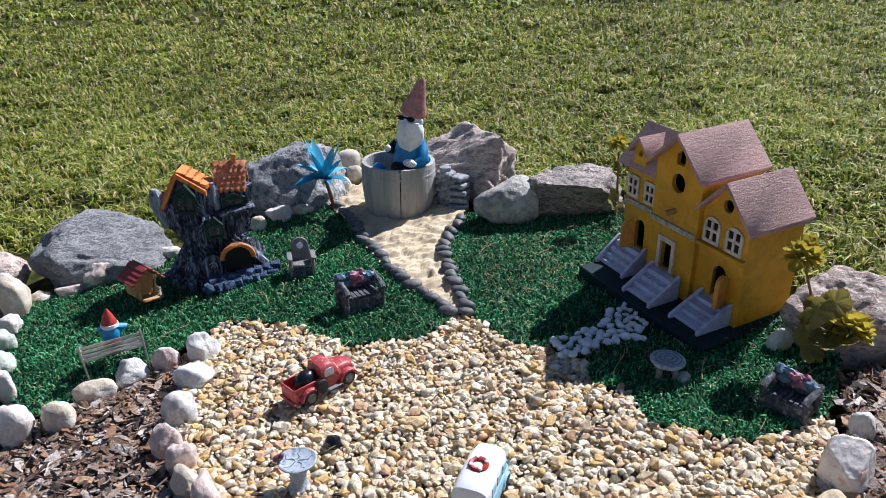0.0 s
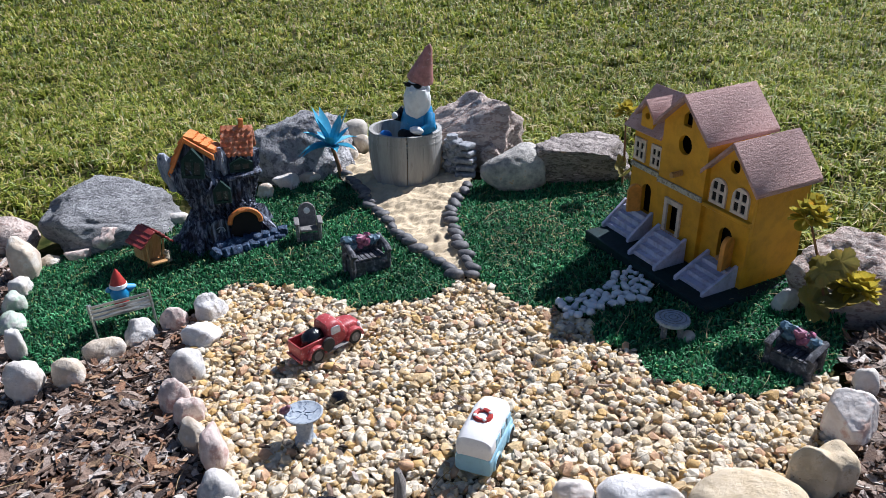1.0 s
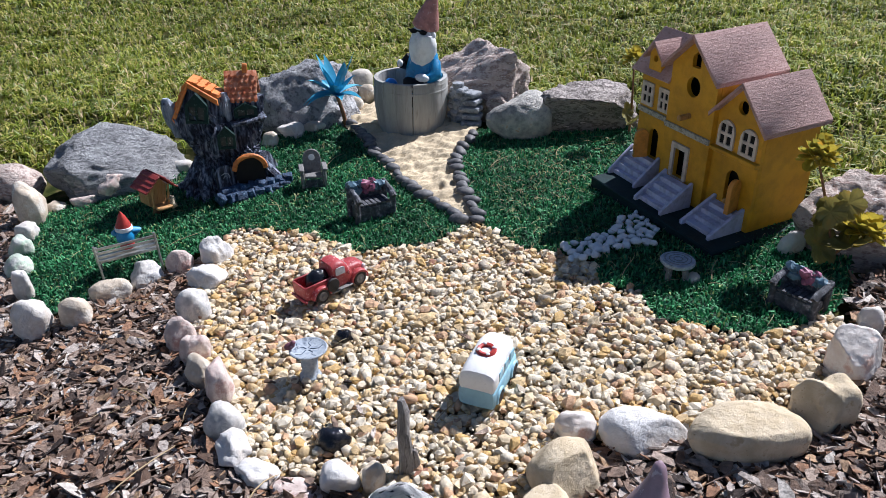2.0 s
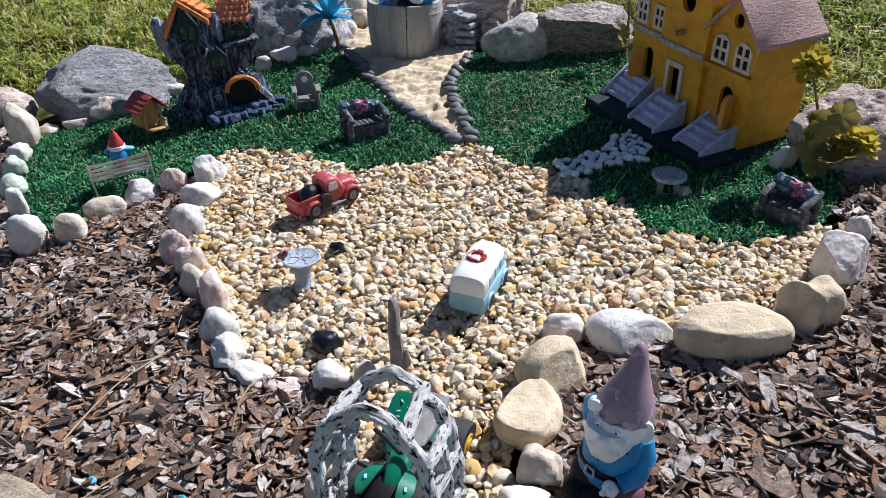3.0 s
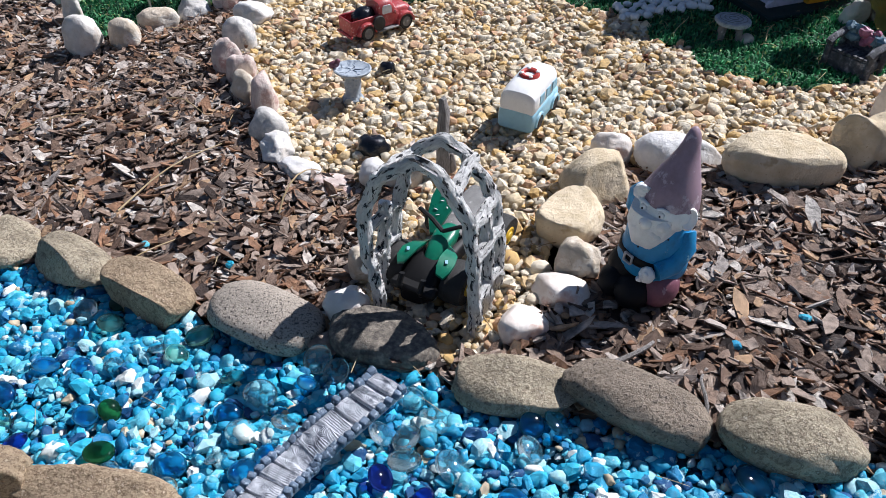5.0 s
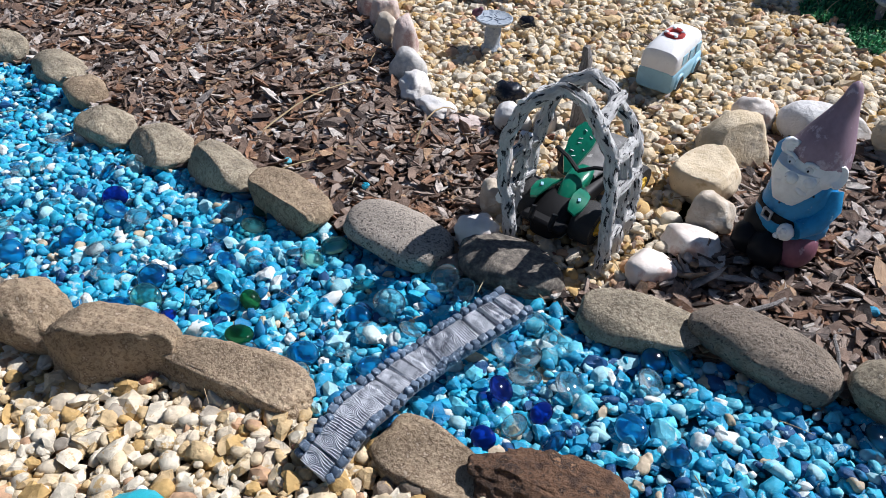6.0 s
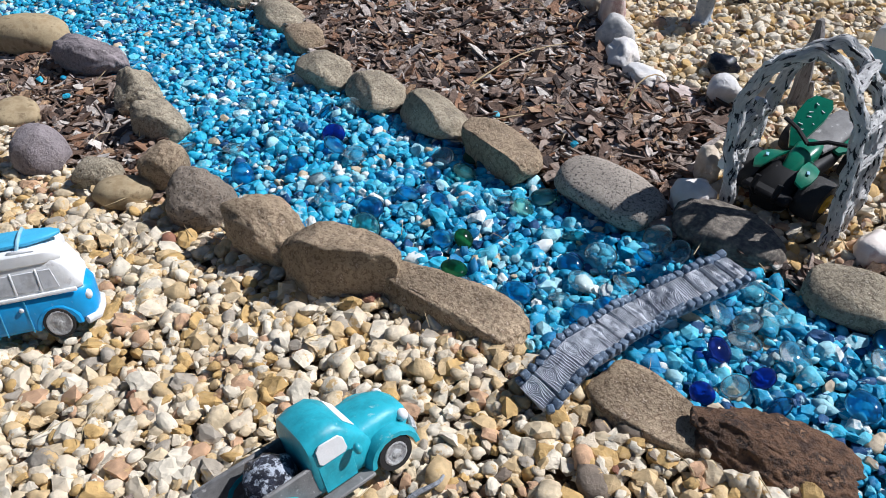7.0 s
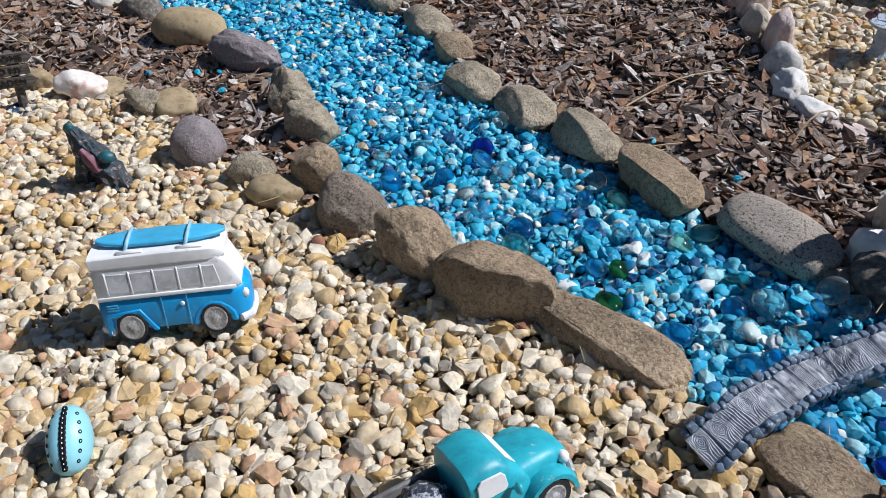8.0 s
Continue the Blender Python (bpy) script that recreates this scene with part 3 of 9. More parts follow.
# east side of the pebble yard
rock('border_stone', 0.064, 0.495, 0.067, 0.059, 0.044, 20, M_PINKWHITE, 31, 'pinkish white stone beside the log arch', sq=2.8, planes=6, spread=0.25, edge=10, swell=0.15, grit=0.03)
rock('border_stone', 0.113, 0.562, 0.076, 0.050, 0.032, -10, M_PINKWHITE, 32, W, sq=3.4, planes=6, spread=0.25, edge=14, swell=0.08, grit=0.03)
rock('border_stone', 0.136, 0.609, 0.060, 0.056, 0.069, -20, M_CREAM, 33, C, sq=2.3, planes=7, spread=0.38, edge=12, swell=0.2, grit=0.03, taper=-0.15)
rock('border_stone', 0.131, 0.71, 0.124, 0.09, 0.058, -112, M_TAN, 34, 'flat tan sandstone border stone', tilt=0.0, sink=0.15, sq=3.0, planes=4, spread=0.2, edge=14, swell=0.08, grit=0.014, taper=0.22, cuts=((-0.1, 0.0, 1, 0.5),), level=5)
rock('border_stone', 0.169, 0.804, 0.110, 0.089, 0.085, 20, M_TAN, 35, 'rounded tan sandstone border stone', sq=2.3, planes=4, spread=0.2, edge=10, swell=0.08, grit=0.008, cuts=((0.2, -1, 0.45, 0.62), (0.9, -0.3, 0.35, 0.78)), taper=0.12, level=5)
rock('border_stone', 0.199, 0.897, 0.069, 0.046, 0.064, 0, M_PINKWHITE, 36, P, sq=2.3, planes=8, spread=0.35, edge=14, swell=0.2, grit=0.03)
rock('border_stone', 0.300, 0.879, 0.138, 0.087, 0.067, -6, M_BRIGHTSTONE, 37, 'large bright white border stone', sq=2.3, planes=4, spread=0.2, edge=10, swell=0.08, grit=0.015, cuts=((0.75, -0.75, 0.35, 0.55),))
rock('border_stone', 0.448, 0.858, 0.187, 0.100, 0.079, 4, M_TAN, 38, 'long smooth tan border stone', sq=2.45, planes=3, spread=0.12, edge=8, swell=0.06, grit=0.016, level=5, cuts=((0.0, -0.12, 1, 0.76),))
rock('border_stone', 0.582, 0.905, 0.101, 0.072, 0.097, 22, M_TAN, 39, 'tan border stone split in two lobes', sq=3.0, planes=4, spread=0.15, edge=10, swell=0.08, grit=0.015, waist=0.16, cuts=((-0.95, -0.5, 0.35, 0.62),), level=5)
rock('border_stone', 0.677, 1.018, 0.088, 0.078, 0.103, -10, M_PINKWHITE, 40, 'large angular pinkish white border stone', sq=2.8, planes=4, spread=0.2, edge=16, swell=0.1, grit=0.02, cuts=((-0.1, -0.5, 0.85, 0.62), (0.75, -0.5, 0.2, 0.7), (-0.8, -0.5, 0.1, 0.75)), level=5)
rock('border_stone', 0.755, 1.132, 0.045, 0.043, 0.072, 0, M_WHITE, 41, W, sq=2.7, planes=9, spread=0.42, edge=24, swell=0.14, grit=0.035, sink=0.32)
rock('border_stone', 0.724, 1.427, 0.055, 0.047, 0.082, 0, M_WHITE, 42, 'white quartz stone beside the yellow house', sq=2.7, planes=9, spread=0.42, edge=24, swell=0.14, grit=0.035, sink=0.32)
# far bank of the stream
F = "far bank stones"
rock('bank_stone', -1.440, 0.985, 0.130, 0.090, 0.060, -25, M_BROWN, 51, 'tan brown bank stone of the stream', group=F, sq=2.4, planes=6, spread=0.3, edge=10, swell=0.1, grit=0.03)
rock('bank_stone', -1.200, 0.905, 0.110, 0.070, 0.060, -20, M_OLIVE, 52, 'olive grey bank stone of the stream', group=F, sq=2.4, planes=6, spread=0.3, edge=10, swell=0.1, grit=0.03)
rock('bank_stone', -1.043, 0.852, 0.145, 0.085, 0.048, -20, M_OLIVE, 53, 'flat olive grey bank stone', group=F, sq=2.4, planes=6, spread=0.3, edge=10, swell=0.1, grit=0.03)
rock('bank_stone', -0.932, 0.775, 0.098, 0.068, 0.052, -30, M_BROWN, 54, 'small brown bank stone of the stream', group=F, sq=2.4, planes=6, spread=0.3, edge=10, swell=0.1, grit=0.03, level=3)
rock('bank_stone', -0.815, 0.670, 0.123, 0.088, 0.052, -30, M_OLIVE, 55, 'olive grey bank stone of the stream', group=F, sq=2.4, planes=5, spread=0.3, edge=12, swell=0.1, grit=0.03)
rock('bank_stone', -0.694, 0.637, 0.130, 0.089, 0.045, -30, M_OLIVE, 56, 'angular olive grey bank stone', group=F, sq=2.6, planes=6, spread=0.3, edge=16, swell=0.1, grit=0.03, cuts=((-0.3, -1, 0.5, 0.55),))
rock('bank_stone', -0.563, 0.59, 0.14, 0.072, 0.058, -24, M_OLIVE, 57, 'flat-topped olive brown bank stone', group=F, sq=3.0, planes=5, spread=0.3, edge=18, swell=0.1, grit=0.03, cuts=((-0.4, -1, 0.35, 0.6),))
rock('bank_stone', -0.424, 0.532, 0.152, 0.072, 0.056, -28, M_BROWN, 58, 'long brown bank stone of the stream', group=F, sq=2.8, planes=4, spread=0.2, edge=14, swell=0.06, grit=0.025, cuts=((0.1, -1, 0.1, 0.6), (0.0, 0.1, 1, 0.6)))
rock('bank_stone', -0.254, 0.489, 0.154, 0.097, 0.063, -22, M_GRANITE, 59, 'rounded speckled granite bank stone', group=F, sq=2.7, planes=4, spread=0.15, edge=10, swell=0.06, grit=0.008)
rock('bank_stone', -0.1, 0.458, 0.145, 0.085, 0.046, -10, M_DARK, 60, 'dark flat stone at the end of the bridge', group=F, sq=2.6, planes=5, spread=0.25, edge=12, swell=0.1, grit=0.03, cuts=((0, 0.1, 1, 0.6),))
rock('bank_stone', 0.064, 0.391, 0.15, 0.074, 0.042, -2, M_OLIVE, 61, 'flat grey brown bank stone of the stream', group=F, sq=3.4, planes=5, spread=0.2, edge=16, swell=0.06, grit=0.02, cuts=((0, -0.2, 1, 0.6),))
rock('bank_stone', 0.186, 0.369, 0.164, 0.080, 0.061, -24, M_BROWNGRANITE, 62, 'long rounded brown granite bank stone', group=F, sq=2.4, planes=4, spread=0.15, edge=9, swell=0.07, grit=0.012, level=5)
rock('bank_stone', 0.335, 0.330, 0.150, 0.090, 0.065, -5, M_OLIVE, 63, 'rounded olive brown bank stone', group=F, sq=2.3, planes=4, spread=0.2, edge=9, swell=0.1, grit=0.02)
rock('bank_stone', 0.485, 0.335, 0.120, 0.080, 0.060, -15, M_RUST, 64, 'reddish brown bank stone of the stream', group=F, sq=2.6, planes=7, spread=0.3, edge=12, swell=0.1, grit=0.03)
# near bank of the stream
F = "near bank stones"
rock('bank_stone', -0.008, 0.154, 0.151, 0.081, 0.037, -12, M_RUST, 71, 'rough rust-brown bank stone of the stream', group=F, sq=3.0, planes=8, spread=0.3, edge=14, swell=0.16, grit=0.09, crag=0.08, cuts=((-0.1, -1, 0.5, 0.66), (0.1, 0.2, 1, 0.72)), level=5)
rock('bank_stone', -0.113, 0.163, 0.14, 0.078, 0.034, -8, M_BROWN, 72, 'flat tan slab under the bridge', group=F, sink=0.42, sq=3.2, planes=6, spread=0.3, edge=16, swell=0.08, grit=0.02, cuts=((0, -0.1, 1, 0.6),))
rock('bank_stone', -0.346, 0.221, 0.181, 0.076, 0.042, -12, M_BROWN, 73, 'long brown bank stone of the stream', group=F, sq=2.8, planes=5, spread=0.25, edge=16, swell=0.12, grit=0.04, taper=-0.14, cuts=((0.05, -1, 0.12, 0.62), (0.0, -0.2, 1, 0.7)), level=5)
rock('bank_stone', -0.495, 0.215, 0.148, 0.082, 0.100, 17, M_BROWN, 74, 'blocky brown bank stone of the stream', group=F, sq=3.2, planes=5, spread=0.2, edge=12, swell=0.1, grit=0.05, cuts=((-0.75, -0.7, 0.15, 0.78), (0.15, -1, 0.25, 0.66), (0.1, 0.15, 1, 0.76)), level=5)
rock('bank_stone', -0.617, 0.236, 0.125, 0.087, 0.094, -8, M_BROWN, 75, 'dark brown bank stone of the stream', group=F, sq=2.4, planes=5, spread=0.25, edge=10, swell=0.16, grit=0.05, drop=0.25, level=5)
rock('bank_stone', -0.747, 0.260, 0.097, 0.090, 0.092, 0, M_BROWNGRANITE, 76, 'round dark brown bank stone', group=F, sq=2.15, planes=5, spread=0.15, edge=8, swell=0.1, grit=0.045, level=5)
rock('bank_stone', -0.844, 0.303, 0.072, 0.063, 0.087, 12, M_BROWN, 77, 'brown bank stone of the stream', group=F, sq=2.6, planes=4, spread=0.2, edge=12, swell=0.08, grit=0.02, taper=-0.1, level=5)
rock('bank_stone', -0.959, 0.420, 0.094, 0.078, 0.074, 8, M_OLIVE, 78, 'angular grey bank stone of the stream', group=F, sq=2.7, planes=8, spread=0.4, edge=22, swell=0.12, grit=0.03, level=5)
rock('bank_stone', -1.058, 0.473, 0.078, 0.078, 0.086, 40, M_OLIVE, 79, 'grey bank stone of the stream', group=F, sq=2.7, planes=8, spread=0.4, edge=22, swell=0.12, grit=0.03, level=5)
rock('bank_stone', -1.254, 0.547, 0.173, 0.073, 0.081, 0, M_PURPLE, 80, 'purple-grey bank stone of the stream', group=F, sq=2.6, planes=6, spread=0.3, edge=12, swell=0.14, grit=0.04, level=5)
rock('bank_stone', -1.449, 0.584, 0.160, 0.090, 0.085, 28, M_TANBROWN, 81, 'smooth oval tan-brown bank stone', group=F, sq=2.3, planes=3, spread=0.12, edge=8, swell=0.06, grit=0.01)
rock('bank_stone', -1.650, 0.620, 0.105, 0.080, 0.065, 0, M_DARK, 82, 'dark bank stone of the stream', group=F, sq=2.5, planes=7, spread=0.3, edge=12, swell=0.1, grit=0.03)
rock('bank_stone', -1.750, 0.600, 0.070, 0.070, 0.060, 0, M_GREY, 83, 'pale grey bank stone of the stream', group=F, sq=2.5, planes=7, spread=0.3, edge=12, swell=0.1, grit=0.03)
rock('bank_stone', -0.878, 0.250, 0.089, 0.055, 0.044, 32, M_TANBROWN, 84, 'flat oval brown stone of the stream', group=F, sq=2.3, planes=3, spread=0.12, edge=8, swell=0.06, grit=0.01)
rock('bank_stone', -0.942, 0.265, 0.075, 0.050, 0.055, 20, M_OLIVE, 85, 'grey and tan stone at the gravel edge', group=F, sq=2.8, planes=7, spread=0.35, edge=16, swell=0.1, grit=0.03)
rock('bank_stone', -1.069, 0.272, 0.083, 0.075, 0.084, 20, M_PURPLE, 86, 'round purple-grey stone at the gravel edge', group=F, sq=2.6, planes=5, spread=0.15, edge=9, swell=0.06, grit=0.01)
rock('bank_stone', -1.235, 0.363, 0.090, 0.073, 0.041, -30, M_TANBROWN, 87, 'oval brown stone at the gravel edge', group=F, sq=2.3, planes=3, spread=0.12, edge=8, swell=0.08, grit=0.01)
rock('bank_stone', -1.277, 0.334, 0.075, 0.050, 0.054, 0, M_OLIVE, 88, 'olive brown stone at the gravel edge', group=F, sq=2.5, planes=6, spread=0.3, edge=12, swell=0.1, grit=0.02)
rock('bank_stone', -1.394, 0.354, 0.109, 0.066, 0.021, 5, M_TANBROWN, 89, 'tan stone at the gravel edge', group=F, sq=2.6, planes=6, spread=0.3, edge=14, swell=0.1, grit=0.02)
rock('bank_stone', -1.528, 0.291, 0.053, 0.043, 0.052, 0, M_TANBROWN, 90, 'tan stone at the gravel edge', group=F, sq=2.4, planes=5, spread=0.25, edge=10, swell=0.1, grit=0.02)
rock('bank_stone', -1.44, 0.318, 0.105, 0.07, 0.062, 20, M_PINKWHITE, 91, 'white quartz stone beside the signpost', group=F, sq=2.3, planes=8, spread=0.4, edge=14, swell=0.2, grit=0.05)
# boulders behind the turf
F = "boulders behind the turf"
rock('boulder', -0.986, 2.037, 0.398, 0.263, 0.283, 30, M_BOULDER, 101, "large flat grey boulder at the lawn's edge", 'boulder', F, sink=0.46, tilt=0, sq=2.8, planes=8, spread=0.35, edge=18, swell=0.16, grit=0.05, crag=0.05, cuts=((0.05, -0.45, 1, 0.4), (-0.9, -0.6, 0.1, 0.72), (0.1, -1, 0.0, 0.86)), level=5)
rock('boulder', -1.294, 1.997, 0.187, 0.149, 0.134, 0, M_PINKROCK, 102, "reddish boulder at the lawn's edge", 'boulder', F, sq=2.6, planes=6, spread=0.3, edge=14, swell=0.12, grit=0.03, crag=0.03, sink=0.38)
rock('boulder', -0.479, 2.428, 0.358, 0.268, 0.287, 0, M_DARKROCK, 103, 'craggy dark grey boulder behind the blue palm', 'boulder', F, sink=0.38, sq=2.4, planes=12, spread=0.42, edge=22, swell=0.16, grit=0.05, crag=0.04, level=5, cuts=((0.1, -0.7, 0.7, 0.55), (0.7, -0.4, 0.6, 0.55)))
rock('boulder', -0.342, 2.643, 0.091, 0.082, 0.095, 0, M_GREY, 104, 'grey rounded stone behind the barrel', 'boulder', F, sq=2.2, planes=4, spread=0.15, edge=8, swell=0.06, grit=0.01)
rock('boulder', -0.305, 2.536, 0.058, 0.053, 0.073, 0, M_CREAM, 105, 'small cream stone behind the barrel', 'boulder', F, sq=2.2, planes=4, spread=0.15, edge=8, swell=0.06, grit=0.01, level=3)
rock('boulder', 0.085, 2.446, 0.335, 0.223, 0.332, -6, M_PINKROCK, 106, 'rough pinkish boulder behind the barrel', 'boulder', F, sink=0.38, roll=-8.0, sq=2.6, planes=10, spread=0.42, edge=22, swell=0.16, grit=0.06, crag=0.06, level=5, taper=0.20, cuts=((-0.40, -0.30, 0.9, 0.40), (0.1, -1, 0.35, 0.70)))
rock('boulder', 0.134, 2.338, 0.081, 0.066, 0.100, 10, M_PINKROCK, 119, 'tan block at the foot of the pinkish boulder', 'boulder', F, sq=2.6, planes=8, spread=0.35, edge=16, swell=0.15, grit=0.06, crag=0.07)
rock('boulder', 0.195, 2.190, 0.217, 0.157, 0.16, 14, M_SPECKLED, 107, 'rounded grey stone with a tan flank on turf', 'boulder', F, sink=0.18, sq=2.15, planes=4, spread=0.15, edge=8, swell=0.10, grit=0.02, taper=0.34, level=5)
rock('boulder', 0.389, 2.235, 0.358, 0.215, 0.204, -8, M_LEDGE, 108, 'long low pinkish grey boulder', 'boulder', F, sink=0.38, sq=3.0, planes=7, spread=0.3, edge=20, swell=0.12, grit=0.06, crag=0.07, level=5, cuts=((0.1, -0.16, 1, 0.58), (0.1, -1, -0.30, 0.55)))
rock('boulder', 0.862, 1.449, 0.26, 0.163, 0.243, -20, M_PINKROCK, 109, 'broad pinkish grey boulder behind the leafy plant', 'boulder', F, sq=2.8, planes=8, spread=0.35, edge=20, swell=0.14, grit=0.05, crag=0.05, level=5, cuts=((-0.1, -0.35, 1, 0.5),), sink=0.38)
# pale stones along the back edge of the turf
F = "pale stones behind the turf"
rock('pale_stone', -0.523, 2.277, 0.089, 0.059, 0.071, 0, M_WHITE, 111, 'white stone at the foot of the grey boulder', group=F, sq=2.6, planes=8, spread=0.40, edge=20, swell=0.14, grit=0.035, sink=0.35)
rock('pale_stone', -0.578, 2.217, 0.054, 0.042, 0.070, 0, M_CREAM, 112, 'small cream stone at the foot of the boulder', group=F, sq=2.6, planes=8, spread=0.40, edge=20, swell=0.14, grit=0.035, level=3, sink=0.35)
rock('pale_stone', -0.455, 2.306, 0.077, 0.052, 0.053, 20, M_CREAM, 113, 'cream stone at the foot of the boulder', group=F, sq=2.6, planes=8, spread=0.40, edge=20, swell=0.14, grit=0.035, sink=0.35)
rock('pale_stone', -0.350, 2.473, 0.078, 0.055, 0.069, 10, M_CREAM, 114, 'cream stone beside the barrel', group=F, sq=2.6, planes=8, spread=0.40, edge=20, swell=0.14, grit=0.035, sink=0.35)
rock('pale_stone', -0.400, 2.370, 0.060, 0.045, 0.035, 20, M_GREY, 115, 'pale stone beside the palm', group=F, sq=2.6, planes=8, spread=0.40, edge=20, swell=0.14, grit=0.035)


# ---- building helpers ----
def thing(name, m, label, category, group=""):
    ob = new(name)
    ob.empty_display_size = 0.02
    ob.matrix_world = m
    return tagged(ob, label, category, group)


def part(name, bm, material, parent, label="", smooth=True, angle=38):
    """Links a bmesh as one mesh object under a thing or a part. material: one or a list."""
    bmesh.ops.recalc_face_normals(bm, faces=bm.faces)
    me = bpy.data.meshes.new(name)
    bm.to_mesh(me)
    bm.free()
    for m in material if isinstance(material, (list, tuple)) else [material]:
        me.materials.append(m)
    if smooth:
        me.polygons.foreach_set("use_smooth", [True] * len(me.polygons))
        me.set_sharp_from_angle(angle=radians(angle))
    ob = new(name, me)
    ob.parent = parent
    if label:
        ob["label"] = label
    return ob


def solo(name, bm, material, m, label, category, group="", angle=45):
    """A thing that is one mesh."""
    ob = part(name, bm, material, None, "", True, angle)
    ob.matrix_world = m
    return tagged(ob, label, category, group)


def mark(bm, before, mi):
    for f in list(bm.faces)[before:]:
        f.material_index = mi


def add_in(bm, tmp, m, mi):
    """Puts a finished piece into bm."""
    me = bpy.data.meshes.new("piece")
    tmp.transform(m)
    for f in tmp.faces:
        f.material_index = mi
    tmp.to_mesh(me)
    tmp.free()
    bm.from_mesh(me)
    bpy.data.meshes.remove(me)
    return bm


def box(bm, c, s, rot=(0, 0, 0), bevel=0.0, mi=0, seg=1):
    tmp = bmesh.new()
    bmesh.ops.create_cube(tmp, size=1.0, matrix=Matrix.Diagonal((*s, 1)))
    if bevel:
        bmesh.ops.bevel(tmp, geom=list(tmp.edges), offset=bevel, segments=seg, profile=0.5, affect="EDGES")
    return add_in(bm, tmp, pose(*c, *rot), mi)


def ball_at(bm, c, r, mi=0, level=2, rot=(0, 0, 0), jag=0.0, freq=3.0, seed=0.0):
    n = len(bm.faces)
    g = bmesh.ops.create_icosphere(bm, subdivisions=level, radius=1.0)
    m = pose(*c, *rot) @ Matrix.Diagonal((*r, 1))
    for v in g["verts"]:
        k = 1 + jag * noise.fractal(v.co * freq + Vector((seed, seed * 1.7, 3.1)), 1.0, 2.0, 3) if jag else 1
        v.co = m @ (v.co * k)
    mark(bm, n, mi)
    return bm


def rings(bm, loops, mi=0, closed=True, cap=(True, True)):
    """A skin over rings of points."""
    n = len(bm.faces)
    vs = [[bm.verts.new(p) for p in ring] for ring in loops]
    for a, b in zip(vs, vs[1:]):
        k = len(a)
        for i in range(k if closed else k - 1):
            bm.faces.new((a[i], a[(i + 1) % k], b[(i + 1) % k], b[i]))
    if cap[0]:
        bm.faces.new(vs[0][::-1])
    if cap[1]:
        bm.faces.new(vs[-1])
    mark(bm, n, mi)
    return bm


def lathe(bm, profile, seg=24, m=None, mi=0, cap=(True, True), lean=(0, 0), wob=0.0, oval=1.0):
    """profile: (radius, z) from the bottom up. lean: how far the top is carried off in x and y."""
    m = m or Matrix()
    z0, z1 = profile[0][1], profile[-1][1]
    loops = []
    for r, z in profile:
        f = ((z - z0) / max(z1 - z0, 1e-6)) ** 2
        ring = []
        for k in range(seg):
            a = 2 * math.pi * k / seg
            rr = r * (1 + (wob * noise.noise((math.cos(a) * 2, math.sin(a) * 2, z * 40)) if wob else 0))
            ring.append(m @ Vector((rr * math.cos(a) + lean[0] * f, rr * oval * math.sin(a) + lean[1] * f, z)))
        loops.append(ring)
    return rings(bm, loops, mi, True, cap)


def tube(bm, pts, rad, seg=8, mi=0, wob=0.0, seed=0.0):
    """A round bar along points; rad: one radius or one a point."""
    pts = [Vector(p) for p in pts]
    rad = rad if isinstance(rad, (list, tuple)) else [rad] * len(pts)
    side = None
    loops = []
    for i, p in enumerate(pts):
        d = (pts[min(i + 1, len(pts) - 1)] - pts[max(i - 1, 0)]).normalized()
        ref = side or (Vector((0, 0, 1)) if abs(d.z) < 0.9 else Vector((1, 0, 0)))
        a = (ref - d * ref.dot(d)).normalized()
        b = d.cross(a)
        side = a
        ring = []
        for k in range(seg):
            t = 2 * math.pi * k / seg
            r = rad[i]
            if wob:
                r *= 1 + wob * noise.noise(Vector((math.cos(t) * 1.7 + seed, math.sin(t) * 1.7, i * 0.9 + seed)))
            ring.append(p + a * (r * math.cos(t)) + b * (r * math.sin(t)))
        loops.append(ring)
    return rings(bm, loops, mi)


def prism(bm, outline, depth, m=None, mi=0, holes=(), bevel=0.0):
    """An outline in x, z, made thick along +y; holes go through."""
    tmp = bmesh.new()
    edges = []
    for lp in [outline, *holes]:
        vs = [tmp.verts.new((p[0], 0, p[1])) for p in lp]
        edges += [tmp.edges.new((vs[i], vs[(i + 1) % len(vs)])) for i in range(len(vs))]
    if holes:
        g = bmesh.ops.triangle_fill(tmp, edges=edges, use_beauty=True)
        faces = [f for f in g["geom"] if isinstance(f, bmesh.types.BMFace)]
    else:
        faces = [tmp.faces.new(list({v: 0 for e in edges for v in e.verts}))]
    g = bmesh.ops.extrude_face_region(tmp, geom=faces)
    for v in g["geom"]:
        if isinstance(v, bmesh.types.BMVert):
            v.co.y += depth
    bmesh.ops.recalc_face_normals(tmp, faces=tmp.faces)
    if bevel and not holes:
        bmesh.ops.bevel(tmp, geom=list(tmp.edges), offset=bevel, segments=1, profile=0.5, affect="EDGES")
    return add_in(bm, tmp, m or Matrix(), mi)


def circle(cx, cz, r, seg=18, rz=None):
    return [(cx + r * math.cos(2 * math.pi * k / seg), cz + (rz or r) * math.sin(2 * math.pi * k / seg)) for k in range(seg)]


def arch(x0, x1, z0, z1, seg=9):
    """A doorway's outline with a round head."""
    r = (x1 - x0) / 2
    return [(x0, z0), (x1, z0)] + [((x0 + x1) / 2 + r * math.cos(math.pi * k / seg), z1 - r + r * math.sin(math.pi * k / seg)) for k in range(seg + 1)]


def B():
    return bmesh.new()


